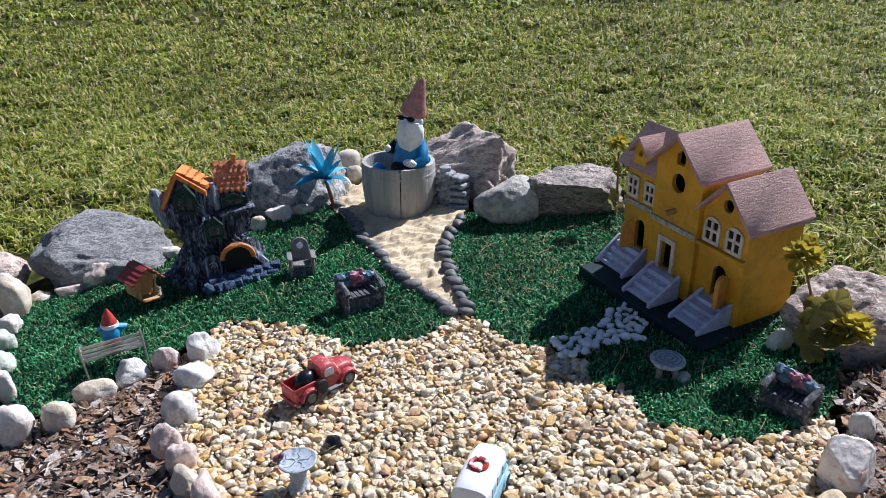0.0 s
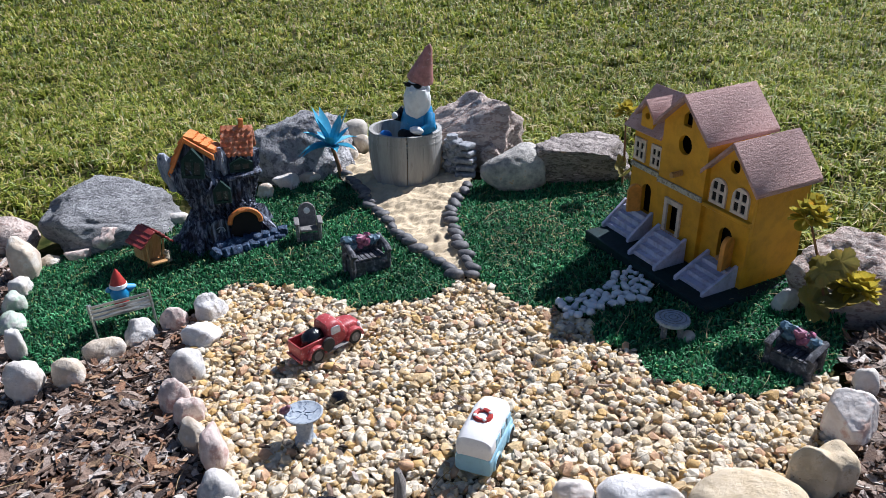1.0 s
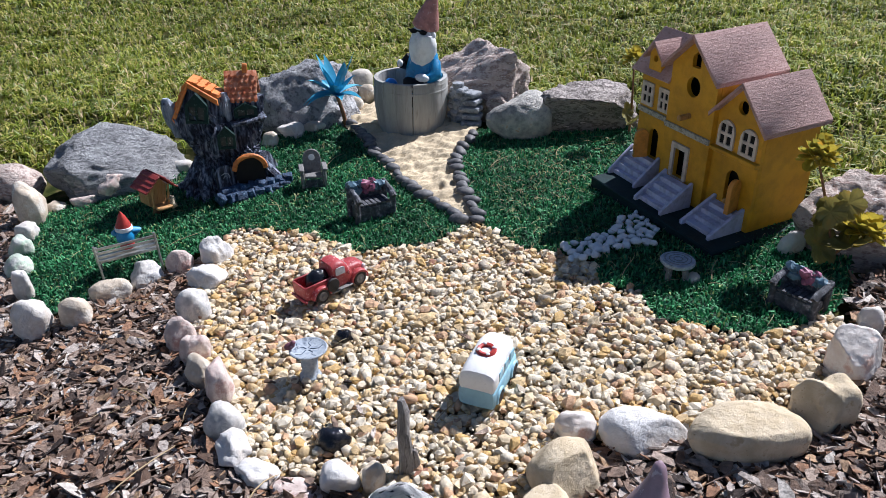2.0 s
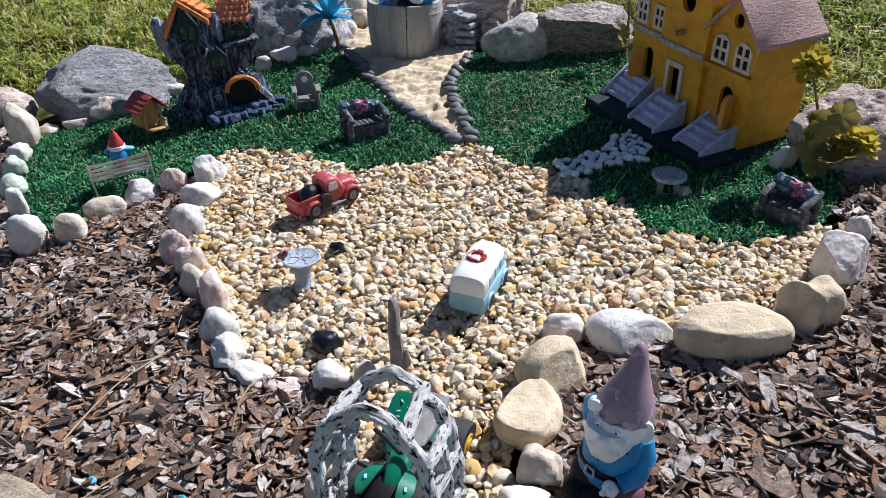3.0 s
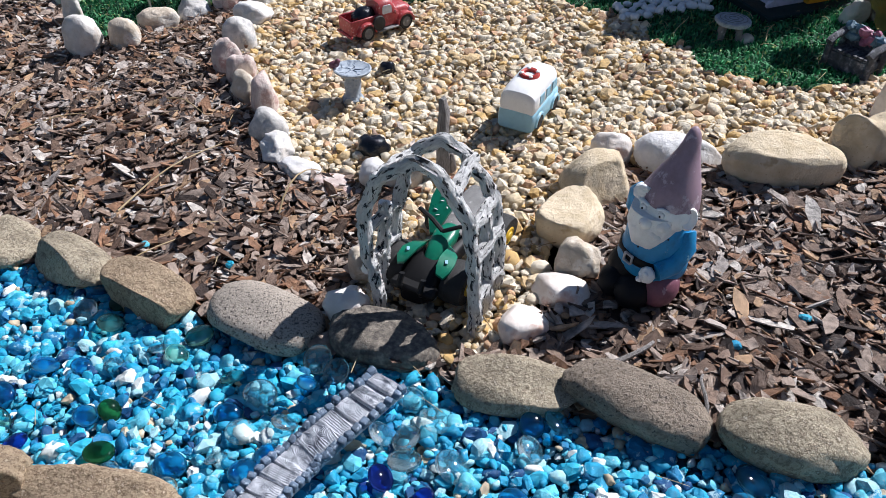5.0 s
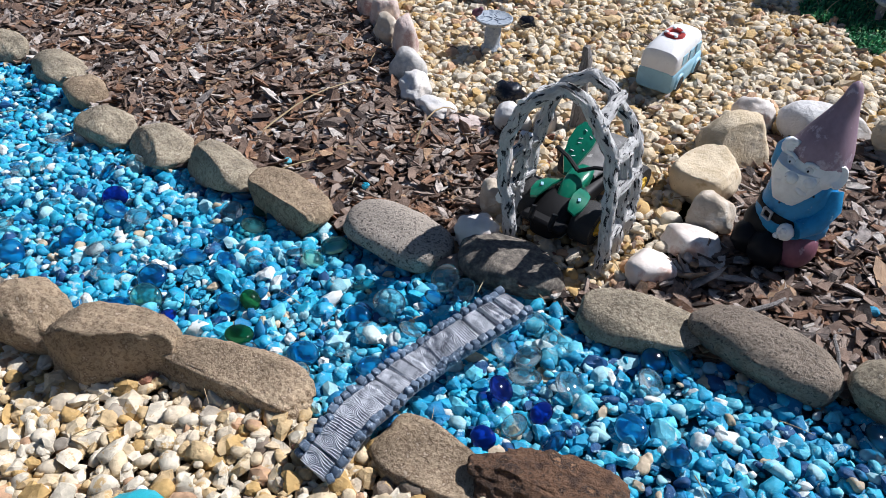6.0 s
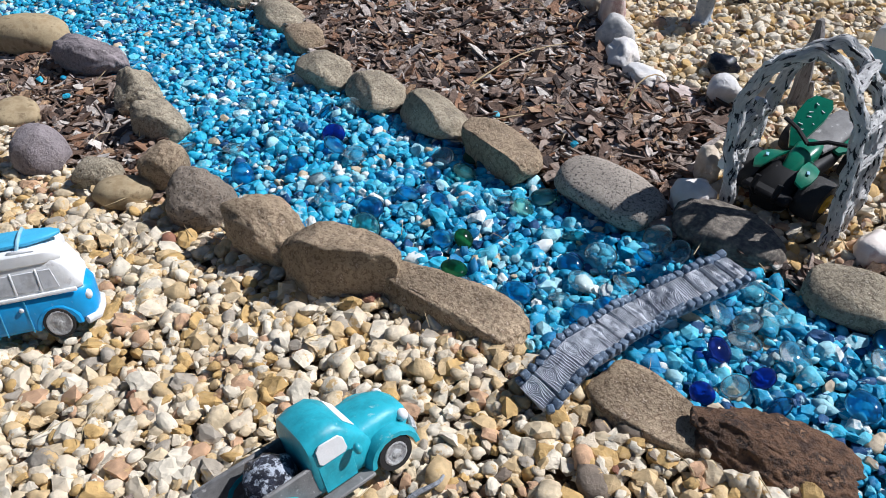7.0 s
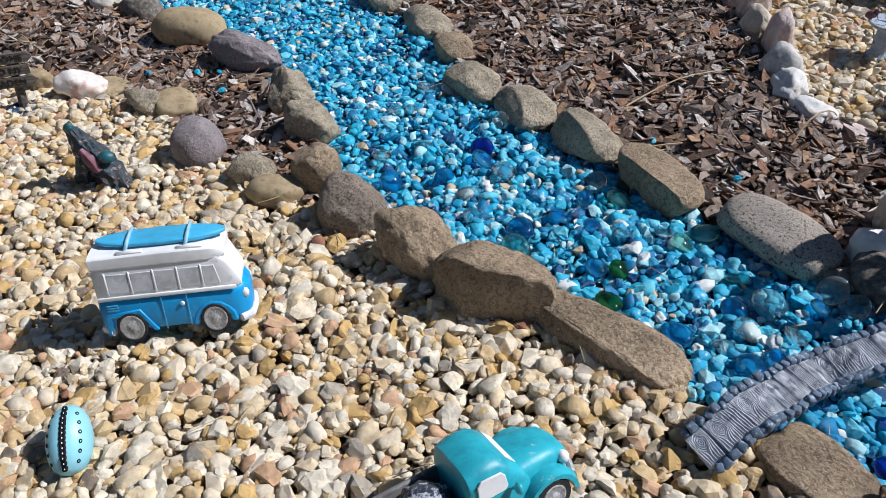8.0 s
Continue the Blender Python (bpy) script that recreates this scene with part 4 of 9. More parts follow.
# ---- paints and finishes ----
def paint(name, c, rough=0.5, wear=None, dark=0.7, scale=60, bump=0.15, mottle=0.15, coat=0.0, metal=0.0, share=0.1, spec=0.45):
    d = tuple(k * dark for k in c)
    return surface(name, [(3, c), (1, d)], scale=scale, rough=rough, bump=bump, mottle=mottle, coat=coat, metal=metal, spec=spec,
                   speck=(share, wear, scale * 1.4) if wear else None)


M_YELLOW = paint("yellow_paint", (0.60, 0.30, 0.014), 0.55, dark=0.80, scale=35, mottle=0.22, bump=0.25)
M_LAVENDER = paint("white_stair_paint", (0.52, 0.53, 0.68), 0.55, wear=(0.46, 0.42, 0.42), scale=60, share=0.05)
M_BLACKGREEN = paint("dark_base_paint", (0.010, 0.028, 0.031), 0.6, scale=40, spec=0.15)
M_ROOF = surface("mauve_roof_paint", [(2, (0.45, 0.275, 0.245)), (2, (0.52, 0.335, 0.30)), (1, (0.35, 0.205, 0.18))], scale=90, bump=0.8, bump_scale=160, stretch=(1, 0.35, 1.6),
                 mottle=0.22, mottle_scale=12, rough=0.7, speck=(0.09, (0.62, 0.50, 0.46), 170), spec=0.3)
M_ORANGE = paint("orange_door_paint", (0.62, 0.27, 0.045), 0.5)
# M_HOLE: near-black that paints the shade in openings, and colours the window panes.
M_HOLE = paint("shade_and_pane_black", (0.010, 0.008, 0.007), 0.9)
M_BAND = paint("weathered_grey_trim", (0.42, 0.40, 0.34), 0.8, wear=(0.20, 0.17, 0.13), share=0.3, scale=90)
M_WINWHITE = paint("cream_window_paint", (0.62, 0.52, 0.44), 0.6)
M_TRUNK = surface("painted_bark", [(3, (0.010, 0.011, 0.020)), (2, (0.040, 0.046, 0.075)), (2, (0.17, 0.20, 0.28)), (3, (0.46, 0.51, 0.60))], scale=105, bump=1.0, bump_scale=130, stretch=(1, 1, 0.13), mottle=0.3, rough=0.6, bump_dist=0.012)
M_STUB = surface("pale_painted_bark", [(1, (0.06, 0.07, 0.11)), (2, (0.26, 0.31, 0.40)), (3, (0.52, 0.57, 0.65))], scale=85, bump=1.0, bump_scale=110, stretch=(1, 1, 0.16), rough=0.6, bump_dist=0.010)
M_BLUESTEP = surface("blue_grey_resin", [(3, (0.012, 0.030, 0.075)), (2, (0.05, 0.10, 0.19)), (1, (0.26, 0.38, 0.52))], scale=75, detail=6, bump=1.0, bump_dist=0.006, mottle=0.35, rough=0.6)
M_SHINGLE = surface("orange_resin_shingle", [(2, (0.62, 0.17, 0.03)), (2, (0.70, 0.25, 0.06)), (1, (0.50, 0.12, 0.03))], scale=60, bump=0.4, mottle=0.2, rough=0.55)
M_SHINGLE2 = surface("terracotta_resin_shingle", [(2, (0.50, 0.14, 0.06)), (2, (0.58, 0.22, 0.11)), (1, (0.66, 0.40, 0.30))], scale=60, bump=0.4, mottle=0.2, rough=0.55)
M_DKGREEN = paint("dark_green_resin", (0.010, 0.034, 0.030), 0.6, spec=0.15, wear=(0.16, 0.24, 0.22), share=0.10, scale=120)
M_PALM = surface("blue_leaf_plastic", [(2, (0.11, 0.55, 0.76)), (1, (0.07, 0.44, 0.67))], scale=30, rough=0.5, bump=0.2, mottle=0.15, lucent=0.3)
M_STEM = paint("brown_stem", (0.24, 0.115, 0.05), 0.7)
M_BARREL = surface("grey_barrel_resin", [(2, (0.32, 0.315, 0.295)), (2, (0.41, 0.405, 0.38)), (1, (0.25, 0.235, 0.21))], scale=14, bump=0.6, bump_scale=50, stretch=(3, 3, 0.35), mottle=0.2,
                   rough=0.75)
M_STATUE_W = paint("worn_white_paint", (0.86, 0.87, 0.87), 0.6, dark=0.88, wear=(0.46, 0.44, 0.42), share=0.03, scale=70, bump=0.3)
M_STATUE_B = paint("sky_blue_paint", (0.015, 0.26, 0.54), 0.45, wear=(0.22, 0.42, 0.52), share=0.05, scale=60)
M_HATPINK = paint("faded_red_paint", (0.50, 0.225, 0.205), 0.55, wear=(0.66, 0.50, 0.47), share=0.12, scale=70)
M_HATPURPLE = paint("faded_purple_paint", (0.345, 0.235, 0.285), 0.5, wear=(0.50, 0.40, 0.45), share=0.22, scale=26)
M_MAROON = paint("maroon_paint", (0.20, 0.075, 0.105), 0.5, wear=(0.34, 0.22, 0.25), share=0.08, scale=50)
M_BLACK = paint("black_paint", (0.007, 0.007, 0.009), 0.55, scale=60, spec=0.2)
M_SKYBALL = paint("bright_blue_ball", (0.02, 0.20, 0.62), 0.35, coat=0.2)
M_RED = paint("red_enamel", (0.42, 0.055, 0.06), 0.45, wear=(0.72, 0.52, 0.52), share=0.16, scale=110)
M_REDPAINT = paint("bright_red_paint", (0.48, 0.045, 0.035), 0.5, scale=80)
M_HUTROOF = paint("dark_red_roof_paint", (0.30, 0.04, 0.035), 0.55, scale=90)
M_TEAL = paint("teal_resin", (0.03, 0.40, 0.49), 0.42, wear=(0.20, 0.50, 0.52), share=0.05, scale=45, coat=0.1, mottle=0.12)
M_GREYRESIN = paint("grey_resin", (0.20, 0.195, 0.19), 0.65, wear=(0.36, 0.35, 0.34), share=0.15, scale=70, bump=0.3)
M_GREYPALE = paint("pale_grey_resin", (0.34, 0.36, 0.39), 0.65, dark=0.5, wear=(0.14, 0.15, 0.17), share=0.2, scale=70, bump=0.9)
M_BATH = surface("crackled_pale_stone", [(2, (0.27, 0.32, 0.385)), (2, (0.40, 0.45, 0.50)), (1, (0.12, 0.155, 0.21))], scale=60, bump=0.6, mottle=0.2, rough=0.7, speck=(0.08, (0.09, 0.11, 0.15), 130))
M_TYRE = paint("black_tyre_rubber", (0.022, 0.021, 0.021), 0.7, bump=0.4, scale=150)
M_RIM = surface("dull_silver_paint", [(2, (0.52, 0.52, 0.51)), (1, (0.28, 0.27, 0.27))], scale=120, rough=0.45, metal=0.15, bump=0.6)
M_WHITEPAINT = paint("white_resin", (0.80, 0.80, 0.79), 0.45, dark=0.90, wear=(0.62, 0.61, 0.60), share=0.05, scale=45, mottle=0.10)
M_VANBLUE = paint("bright_blue_resin", (0.010, 0.32, 0.68), 0.4, dark=0.85, scale=50, coat=0.1, wear=(0.15, 0.42, 0.70), share=0.03)
M_BOARD = paint("light_blue_resin", (0.07, 0.44, 0.70), 0.42, scale=50, dark=0.85)
M_PALEBLUE = paint("pale_blue_resin", (0.29, 0.52, 0.64), 0.45, scale=50, dark=0.85)
M_GREYWIN = paint("pale_grey_painted_pane", (0.72, 0.73, 0.75), 0.5)
M_WHITELOG = surface("birch_resin", [(3.3, (0.012, 0.012, 0.018)), (0.3, (0.05, 0.05, 0.056)), (0.4, (0.66, 0.65, 0.64)), (5, (0.85, 0.84, 0.82)), (2, (0.66, 0.65, 0.64))], scale=2.3, detail=4, bump=1.0, bump_scale=3.2, mottle=0.2, mottle_scale=2.2, rough=0.7,
                     stretch=(1.0, 0.16, 1.0), bump_dist=0.010, coords="UV")
M_ATVGREEN = paint("green_plastic", (0.005, 0.165, 0.095), 0.3, scale=60, coat=0.2, bump=0.05)
M_ATVBLACK = paint("black_plastic", (0.005, 0.005, 0.006), 0.55, bump=0.1, spec=0.25)
M_YELLOWRIM = paint("yellow_plastic", (0.60, 0.38, 0.03), 0.4)
M_BRIDGE = surface("grey_bridge_resin", [(1, (0.16, 0.17, 0.20)), (4, (0.42, 0.44, 0.48)), (3, (0.57, 0.59, 0.63))], scale=60, bump=0.5, bump_scale=170, stretch=(1.5, 0.8, 1), mottle=0.18, rough=0.65)
M_BRIDGESTONE = paint("blue_grey_bridge_stone", (0.115, 0.165, 0.235), 0.6, wear=(0.40, 0.47, 0.55), share=0.22, scale=140, bump=0.5)
M_DRIFT = surface("grey_driftwood", [(2, (0.22, 0.20, 0.19)), (2, (0.36, 0.34, 0.32)), (1, (0.11, 0.095, 0.09))], scale=70, bump=1.0, bump_scale=120, stretch=(4, 4, 0.4), mottle=0.3, rough=0.85)
M_TAR = paint("glossy_black_glass", (0.008, 0.009, 0.013), 0.10, scale=60, bump=0.35, spec=0.5)
M_EGG = paint("pale_blue_egg_paint", (0.28, 0.60, 0.68), 0.35, scale=50, dark=0.92)
M_SIGN = surface("dark_weathered_wood", [(2, (0.075, 0.062, 0.052)), (2, (0.14, 0.12, 0.10)), (1, (0.20, 0.18, 0.16))], scale=60, stretch=(0.3, 4, 4), bump=0.8, rough=0.85)
M_METAL = surface("silver_painted_metal", [(2, (0.46, 0.48, 0.46)), (1, (0.34, 0.36, 0.34))], scale=90, rough=0.35, metal=0.7, bump=0.1)
M_WOOD = surface("honey_wood", [(2, (0.42, 0.215, 0.07)), (2, (0.50, 0.28, 0.11)), (1, (0.30, 0.14, 0.045))], scale=60, stretch=(5, 5, 0.5), bump=0.4, rough=0.6)
M_BENCHDARK = surface("dark_bench_resin", [(2, (0.035, 0.038, 0.048)), (2, (0.075, 0.08, 0.095)), (1, (0.26, 0.27, 0.30))], scale=90, bump=0.7, mottle=0.3, rough=0.6)
M_FLOWER = paint("mauve_flower_paint", (0.34, 0.11, 0.19), 0.5, scale=120)
M_FLOWERBLUE = paint("dusty_blue_flower_paint", (0.10, 0.19, 0.26), 0.5, scale=120)
M_LEAF = surface("yellow_green_leaf", [(2, (0.44, 0.37, 0.045)), (2, (0.60, 0.47, 0.06)), (1, (0.30, 0.29, 0.05)), (1, (0.66, 0.36, 0.04))], scale=26, bump=0.3, mottle=0.3, rough=0.5, lucent=0.5)
M_LEAFLOW = surface("olive_leaf", [(2, (0.20, 0.180, 0.05)), (2, (0.30, 0.255, 0.07)), (1, (0.42, 0.26, 0.055))], scale=22, bump=0.4, mottle=0.3, rough=0.5, lucent=0.3)
M_STRAW = surface("dry_straw", [(2, (0.50, 0.40, 0.24)), (1, (0.38, 0.28, 0.15))], vary="random", scale=40, bump=0, rough=0.8)
M_CORROSION = surface("teal_bronze_resin", [(2, (0.016, 0.035, 0.05)), (2, (0.07, 0.12, 0.15)), (1, (0.10, 0.05, 0.035)), (2, (0.34, 0.40, 0.44))], scale=95, bump=1.0, mottle=0.35, rough=0.6)


# ---- the yellow house ----
HM = pose(0.471, 1.8505, 0.1275, 2.5, 2.2, -62.9) @ Matrix.Diagonal((0.912, 1, 1, 1))
house = thing("house_model", HM, "yellow wooden birdhouse with mauve roofs and white stairs on turf", "birdhouse")
bm = B()
box(bm, (0.228, 0.020, 0.0125), (0.482, 0.290, 0.031), bevel=0.003)
part("base_plate", bm, M_BLACKGREEN, house, "dark green-black base board")
WT = 0.010
Z0 = 0.0275
# front walls with real openings
left_front = prism(B(), [(0.0, Z0), (0.127, Z0), (0.127, 0.292), (0.0, 0.292)], WT, holes=[arch(0.052, 0.088, 0.082, 0.16)])
part("wall", left_front, M_YELLOW, house)
cm = Matrix.Translation((0, -0.014, 0))
centre_front = prism(B(), [(0.126, Z0), (0.289, Z0), (0.289, 0.345), (0.2075, 0.416), (0.126, 0.345)], WT + 0.002, cm,
                     holes=[circle(0.2075, 0.306, 0.0235), [(0.193, 0.350), (0.222, 0.350), (0.222, 0.374), (0.2075, 0.387), (0.193, 0.374)], [(0.176, 0.078), (0.218, 0.078), (0.218, 0.152), (0.176, 0.152)]])
part("wall", centre_front, M_YELLOW, house)
right_front = prism(B(), [(0.288, Z0), (0.435, Z0), (0.435, 0.274), (0.3615, 0.3455), (0.288, 0.274)], WT, holes=[circle(0.3615, 0.299, 0.0155), arch(0.345, 0.387, 0.07, 0.155)])
part("wall", right_front, M_YELLOW, house)
for x0, x1, zt, y0 in ((0.289, 0.289, 0.345, -0.014), (0.126, 0.126, 0.345, -0.014)):
    bm = B()
    box(bm, (x0 + (-0.004 if x0 > 0.2 else 0.004), 0.078, (Z0 + zt) / 2), (0.008, 0.158, zt - Z0))
    part("wall", bm, M_YELLOW, house)
bm = B()
box(bm, (0.431, 0.0885, (Z0 + 0.274) / 2), (0.009, 0.1565, 0.274 - Z0))
part("wall", bm, M_YELLOW, house)
bm = B()
box(bm, (0.0045, 0.0885, (Z0 + 0.292) / 2), (0.009, 0.1565, 0.292 - Z0))
part("wall", bm, M_YELLOW, house)
back = prism(B(), [(0.0, Z0), (0.435, Z0), (0.435, 0.274), (0.3615, 0.3455), (0.289, 0.276), (0.289, 0.345), (0.2075, 0.416), (0.126, 0.345), (0.126, 0.292), (0.0, 0.292)], 0.009, Matrix.Translation((0, 0.158, 0)))
part("wall", back, M_YELLOW, house)
# Added black panel close behind the openings; its colour stands for the interior's shade.
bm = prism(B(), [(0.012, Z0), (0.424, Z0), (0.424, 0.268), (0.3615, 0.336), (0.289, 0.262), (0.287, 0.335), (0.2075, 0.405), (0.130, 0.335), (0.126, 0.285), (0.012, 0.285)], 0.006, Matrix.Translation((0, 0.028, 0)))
part("inner_partition", bm, M_HOLE, house, "black panel painted as the shade inside the birdhouse")


def gable_roof(x0, x1, apex, eave, y0, y1, thick, over):
    """Two boards that meet at the ridge, which runs along y."""
    xm = (x0 + x1) / 2
    s = (apex - eave) / (xm - x0)
    a, b = (x0 - over, eave - over * s), (x1 + over, eave - over * s)
    n = thick * math.hypot(1, s)
    bm = B()
    prism(bm, [a, (xm, apex), (xm, apex + n), (a[0], a[1] + n)], y1 - y0, Matrix.Translation((0, y0, 0)), bevel=0.001)
    prism(bm, [(xm + 0.0003, apex), b, (b[0], b[1] + n), (xm + 0.0003, apex + n)], y1 - y0, Matrix.Translation((0, y0, 0)), bevel=0.001)
    return bm


part("roof", gable_roof(0.126, 0.289, 0.417, 0.3458, -0.036, 0.178, 0.008, 0.017), M_ROOF, house, "mauve painted wooden gable roof")
part("roof", gable_roof(0.290, 0.435, 0.3465, 0.2755, -0.018, 0.178, 0.008, 0.018), M_ROOF, house, "mauve painted wooden gable roof")
bm = B()
prism(bm, [(-0.018, 0.292), (0.066, 0.377), (0.066, 0.387), (-0.024, 0.296)], 0.146, Matrix(((0, 1, 0, -0.020), (1, 0, 0, 0), (0, 0, 1, 0), (0, 0, 0, 1))), bevel=0.001)
prism(bm, [(0.0663, 0.377), (0.178, 0.286), (0.178, 0.296), (0.0663, 0.387)], 0.146, Matrix(((0, 1, 0, -0.020), (1, 0, 0, 0), (0, 0, 1, 0), (0, 0, 0, 1))), bevel=0.001)
part("roof", bm, M_ROOF, house, "mauve roof sloping to the front over the west wing")
bm = prism(B(), [(0.036, 0.302), (0.082, 0.302), (0.082, 0.3465), (0.059, 0.3695), (0.036, 0.3465)], 0.012, Matrix.Translation((0, -0.013, 0)), holes=[circle(0.059, 0.336, 0.0085, 12)])
dormer = part("dormer", bm, M_YELLOW, house, "small yellow dormer with a round hole")
# Added black board behind the round hole, painting the dormer's inner shade.
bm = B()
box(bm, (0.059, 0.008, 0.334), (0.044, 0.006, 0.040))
part("inner_partition", bm, M_HOLE, dormer, "black board painted as the shade inside the dormer")
part("dormer_roof", gable_roof(0.036, 0.082, 0.370, 0.347, -0.024, 0.062, 0.006, 0.016), M_ROOF, dormer)
for x0, x1, zl in ((-0.001, 0.126, 0.198), (0.126, 0.289, 0.198)):
    bm = B()
    y = -0.003 if x0 < 0.1 else -0.0165
    box(bm, ((x0 + x1) / 2, y, zl), (x1 - x0, 0.006, 0.013), bevel=0.001)
    part("trim_band", bm, M_BAND, house, "weathered grey trim band")
bm = B()
box(bm, (0.363, -0.006, 0.190), (0.150, 0.014, 0.010), bevel=0.0015)
part("window_ledge", bm, M_YELLOW, house)
bm = B()
tube(bm, [(0.2075, -0.012, 0.238), (0.2075, -0.045, 0.238)], 0.007, 10)
part("perch", bm, M_WOOD, house, "round wooden perch")


def sash(x0, x1, z0, z1, round_top, y):
    """A window: a frame with two by two openings, and dark panes set back."""
    xm, g = (x0 + x1) / 2, 0.0035
    zm = (z0 + z1) / 2
    outer = arch(x0, x1, z0, z1) if round_top else [(x0, z0), (x1, z0), (x1, z1), (x0, z1)]
    holes = []
    for a, b in ((x0 + 0.008, xm - g), (xm + g, x1 - 0.008)):
        for c, d in ((z0 + 0.008, zm - g), (zm + g, z1 - 0.010)):
            holes.append([(a, c), (b, c), (b, d), (a, d)])
    w = part("window", prism(B(), outer, 0.005, Matrix.Translation((0, y - 0.0055, 0)), holes=holes), M_WINWHITE, house, "cream arched window" if round_top else "cream square window")
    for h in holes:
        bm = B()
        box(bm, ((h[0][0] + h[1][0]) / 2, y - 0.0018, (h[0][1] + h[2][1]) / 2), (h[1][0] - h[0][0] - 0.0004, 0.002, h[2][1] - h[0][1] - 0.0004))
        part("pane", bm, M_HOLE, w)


sash(0.008, 0.053, 0.212, 0.270, False, 0.0)
sash(0.076, 0.120, 0.212, 0.270, False, 0.0)
sash(0.300, 0.352, 0.198, 0.262, True, 0.0)
sash(0.371, 0.423, 0.198, 0.262, True, 0.0)
bm = prism(B(), [(0.166, 0.078), (0.228, 0.078), (0.228, 0.164), (0.166, 0.164)], 0.006, Matrix.Translation((0, -0.0205, 0)), holes=[[(0.1765, 0.0785), (0.2175, 0.0785), (0.2175, 0.1515), (0.1765, 0.1515)]])
part("door_frame", bm, M_WINWHITE, house, "pale worn door frame")


def leaf_door(hinge_x, w, z0, z1, turn, y):
    m = pose(hinge_x, y, 0, 0, 0, turn)
    d = part("door", prism(B(), arch(0.0, w, z0, z1), 0.012, m, bevel=0.001), M_ORANGE, house, "open orange arched door")
    bm = B()
    ball_at(bm, m @ Vector((w * 0.75, -0.006, (z0 + z1) / 2 - 0.012)), (0.007, 0.007, 0.007), level=2)
    part("knob", bm, M_WOOD, d, "round wooden knob")


leaf_door(0.052, 0.036, 0.084, 0.158, -112, -0.004)
leaf_door(0.387, 0.040, 0.072, 0.150, -75, -0.004)


def stairs(x0, x1, top, yb, long):
    """A flight between two sloped cheeks."""
    n = 4
    run, rise = (long - 0.014) / n, (top - Z0) / n
    out = [(-long, Z0), (-long, Z0 + 0.010), (-0.005, top + 0.012), (0.0, top + 0.012), (0.0, Z0)]
    turned = Matrix(((0, 1, 0, 0), (1, 0, 0, 0), (0, 0, 1, 0), (0, 0, 0, 1)))
    bm = prism(B(), out, 0.009, Matrix.Translation((x0, yb, 0)) @ turned, bevel=0.0008)
    st = part("staircase", bm, M_LAVENDER, house, "white painted wooden staircase")
    part("cheek", prism(B(), out, 0.009, Matrix.Translation((x1 - 0.009, yb, 0)) @ turned, bevel=0.0008), M_LAVENDER, st)
    for k in range(n):
        h = rise * (k + 1)
        bm = B()
        y = -(long - 0.012) + run * k
        box(bm, ((x0 + x1) / 2, yb + (y + 0.0) / 2, Z0 + h / 2), (x1 - x0 - 0.0185, -y, h - 0.0004 * (4 - k)), bevel=0.0006)
        part("step", bm, M_LAVENDER, st)


stairs(-0.012, 0.108, 0.082, -0.0005, 0.074)
stairs(0.157, 0.266, 0.078, -0.0215, 0.090)
stairs(0.318, 0.422, 0.070, -0.0005, 0.096)

# ---- the stump house ----
SX, SY = -0.632, 1.985
stump = thing("stump_house", pose(SX, SY, gz(SX, SY) + 0.004, 0, 0, 20), "dark tree-stump fairy house with two orange-roofed turrets on the turf", "fairy house")


def bark_column(cx, cy, z0, z1, radii, dx, dy, seg=150, steps=26, seed=0.0):
    """A fluted trunk; radii: (share of the height, radius) pairs."""
    loops = []
    for i in range(steps + 1):
        f = i / steps
        r = float(np.interp(f, [p[0] for p in radii], [p[1] for p in radii]))
        ring = []
        for k in range(seg):
            a = 2 * math.pi * k / seg
            twist = a + 0.9 * f + 0.35 * noise.noise((f * 3, seed, 0.5))
            flute = 1 - abs(math.sin(twist * 13.5 + 1.4 * noise.noise((math.cos(a) * 2, math.sin(a) * 2, f * 2.5 + seed))))
            ridge = 0.32 * flute ** 1.5 + 0.20 * noise.noise(Vector((math.cos(a) * 2.6, math.sin(a) * 2.6, f * 2.6 + seed))) + 0.05 * noise.noise(Vector((math.cos(a) * 11, math.sin(a) * 11, f * 6 + seed)))
            rr = r * (1 + ridge)
            ring.append((cx + dx * f + rr * math.cos(a), cy + dy * f + rr * math.sin(a) * 0.85, z0 + (z1 - z0) * f))
        loops.append(ring)
    return rings(B(), loops)


part("trunk", bark_column(-0.002, 0.0, -0.012, 0.185, [(0, 0.124), (0.14, 0.100), (0.32, 0.080), (0.5, 0.068), (0.68, 0.070), (0.84, 0.080), (1, 0.058)], -0.012, 0, seed=1.0), M_TRUNK, stump, "dark blue-black fluted bark trunk")
limb = part("turret", bark_column(-0.044, 0.0, 0.105, 0.236, [(0, 0.040), (0.35, 0.060), (0.75, 0.062), (1, 0.050)], -0.028, 0.0, seed=4.0), M_TRUNK, stump, "bark turret leaning outwards")
limb2 = part("turret", bark_column(0.038, 0.006, 0.105, 0.238, [(0, 0.036), (0.5, 0.046), (1, 0.044)], 0.014, 0.0, seed=8.0), M_TRUNK, stump, "bark turret")


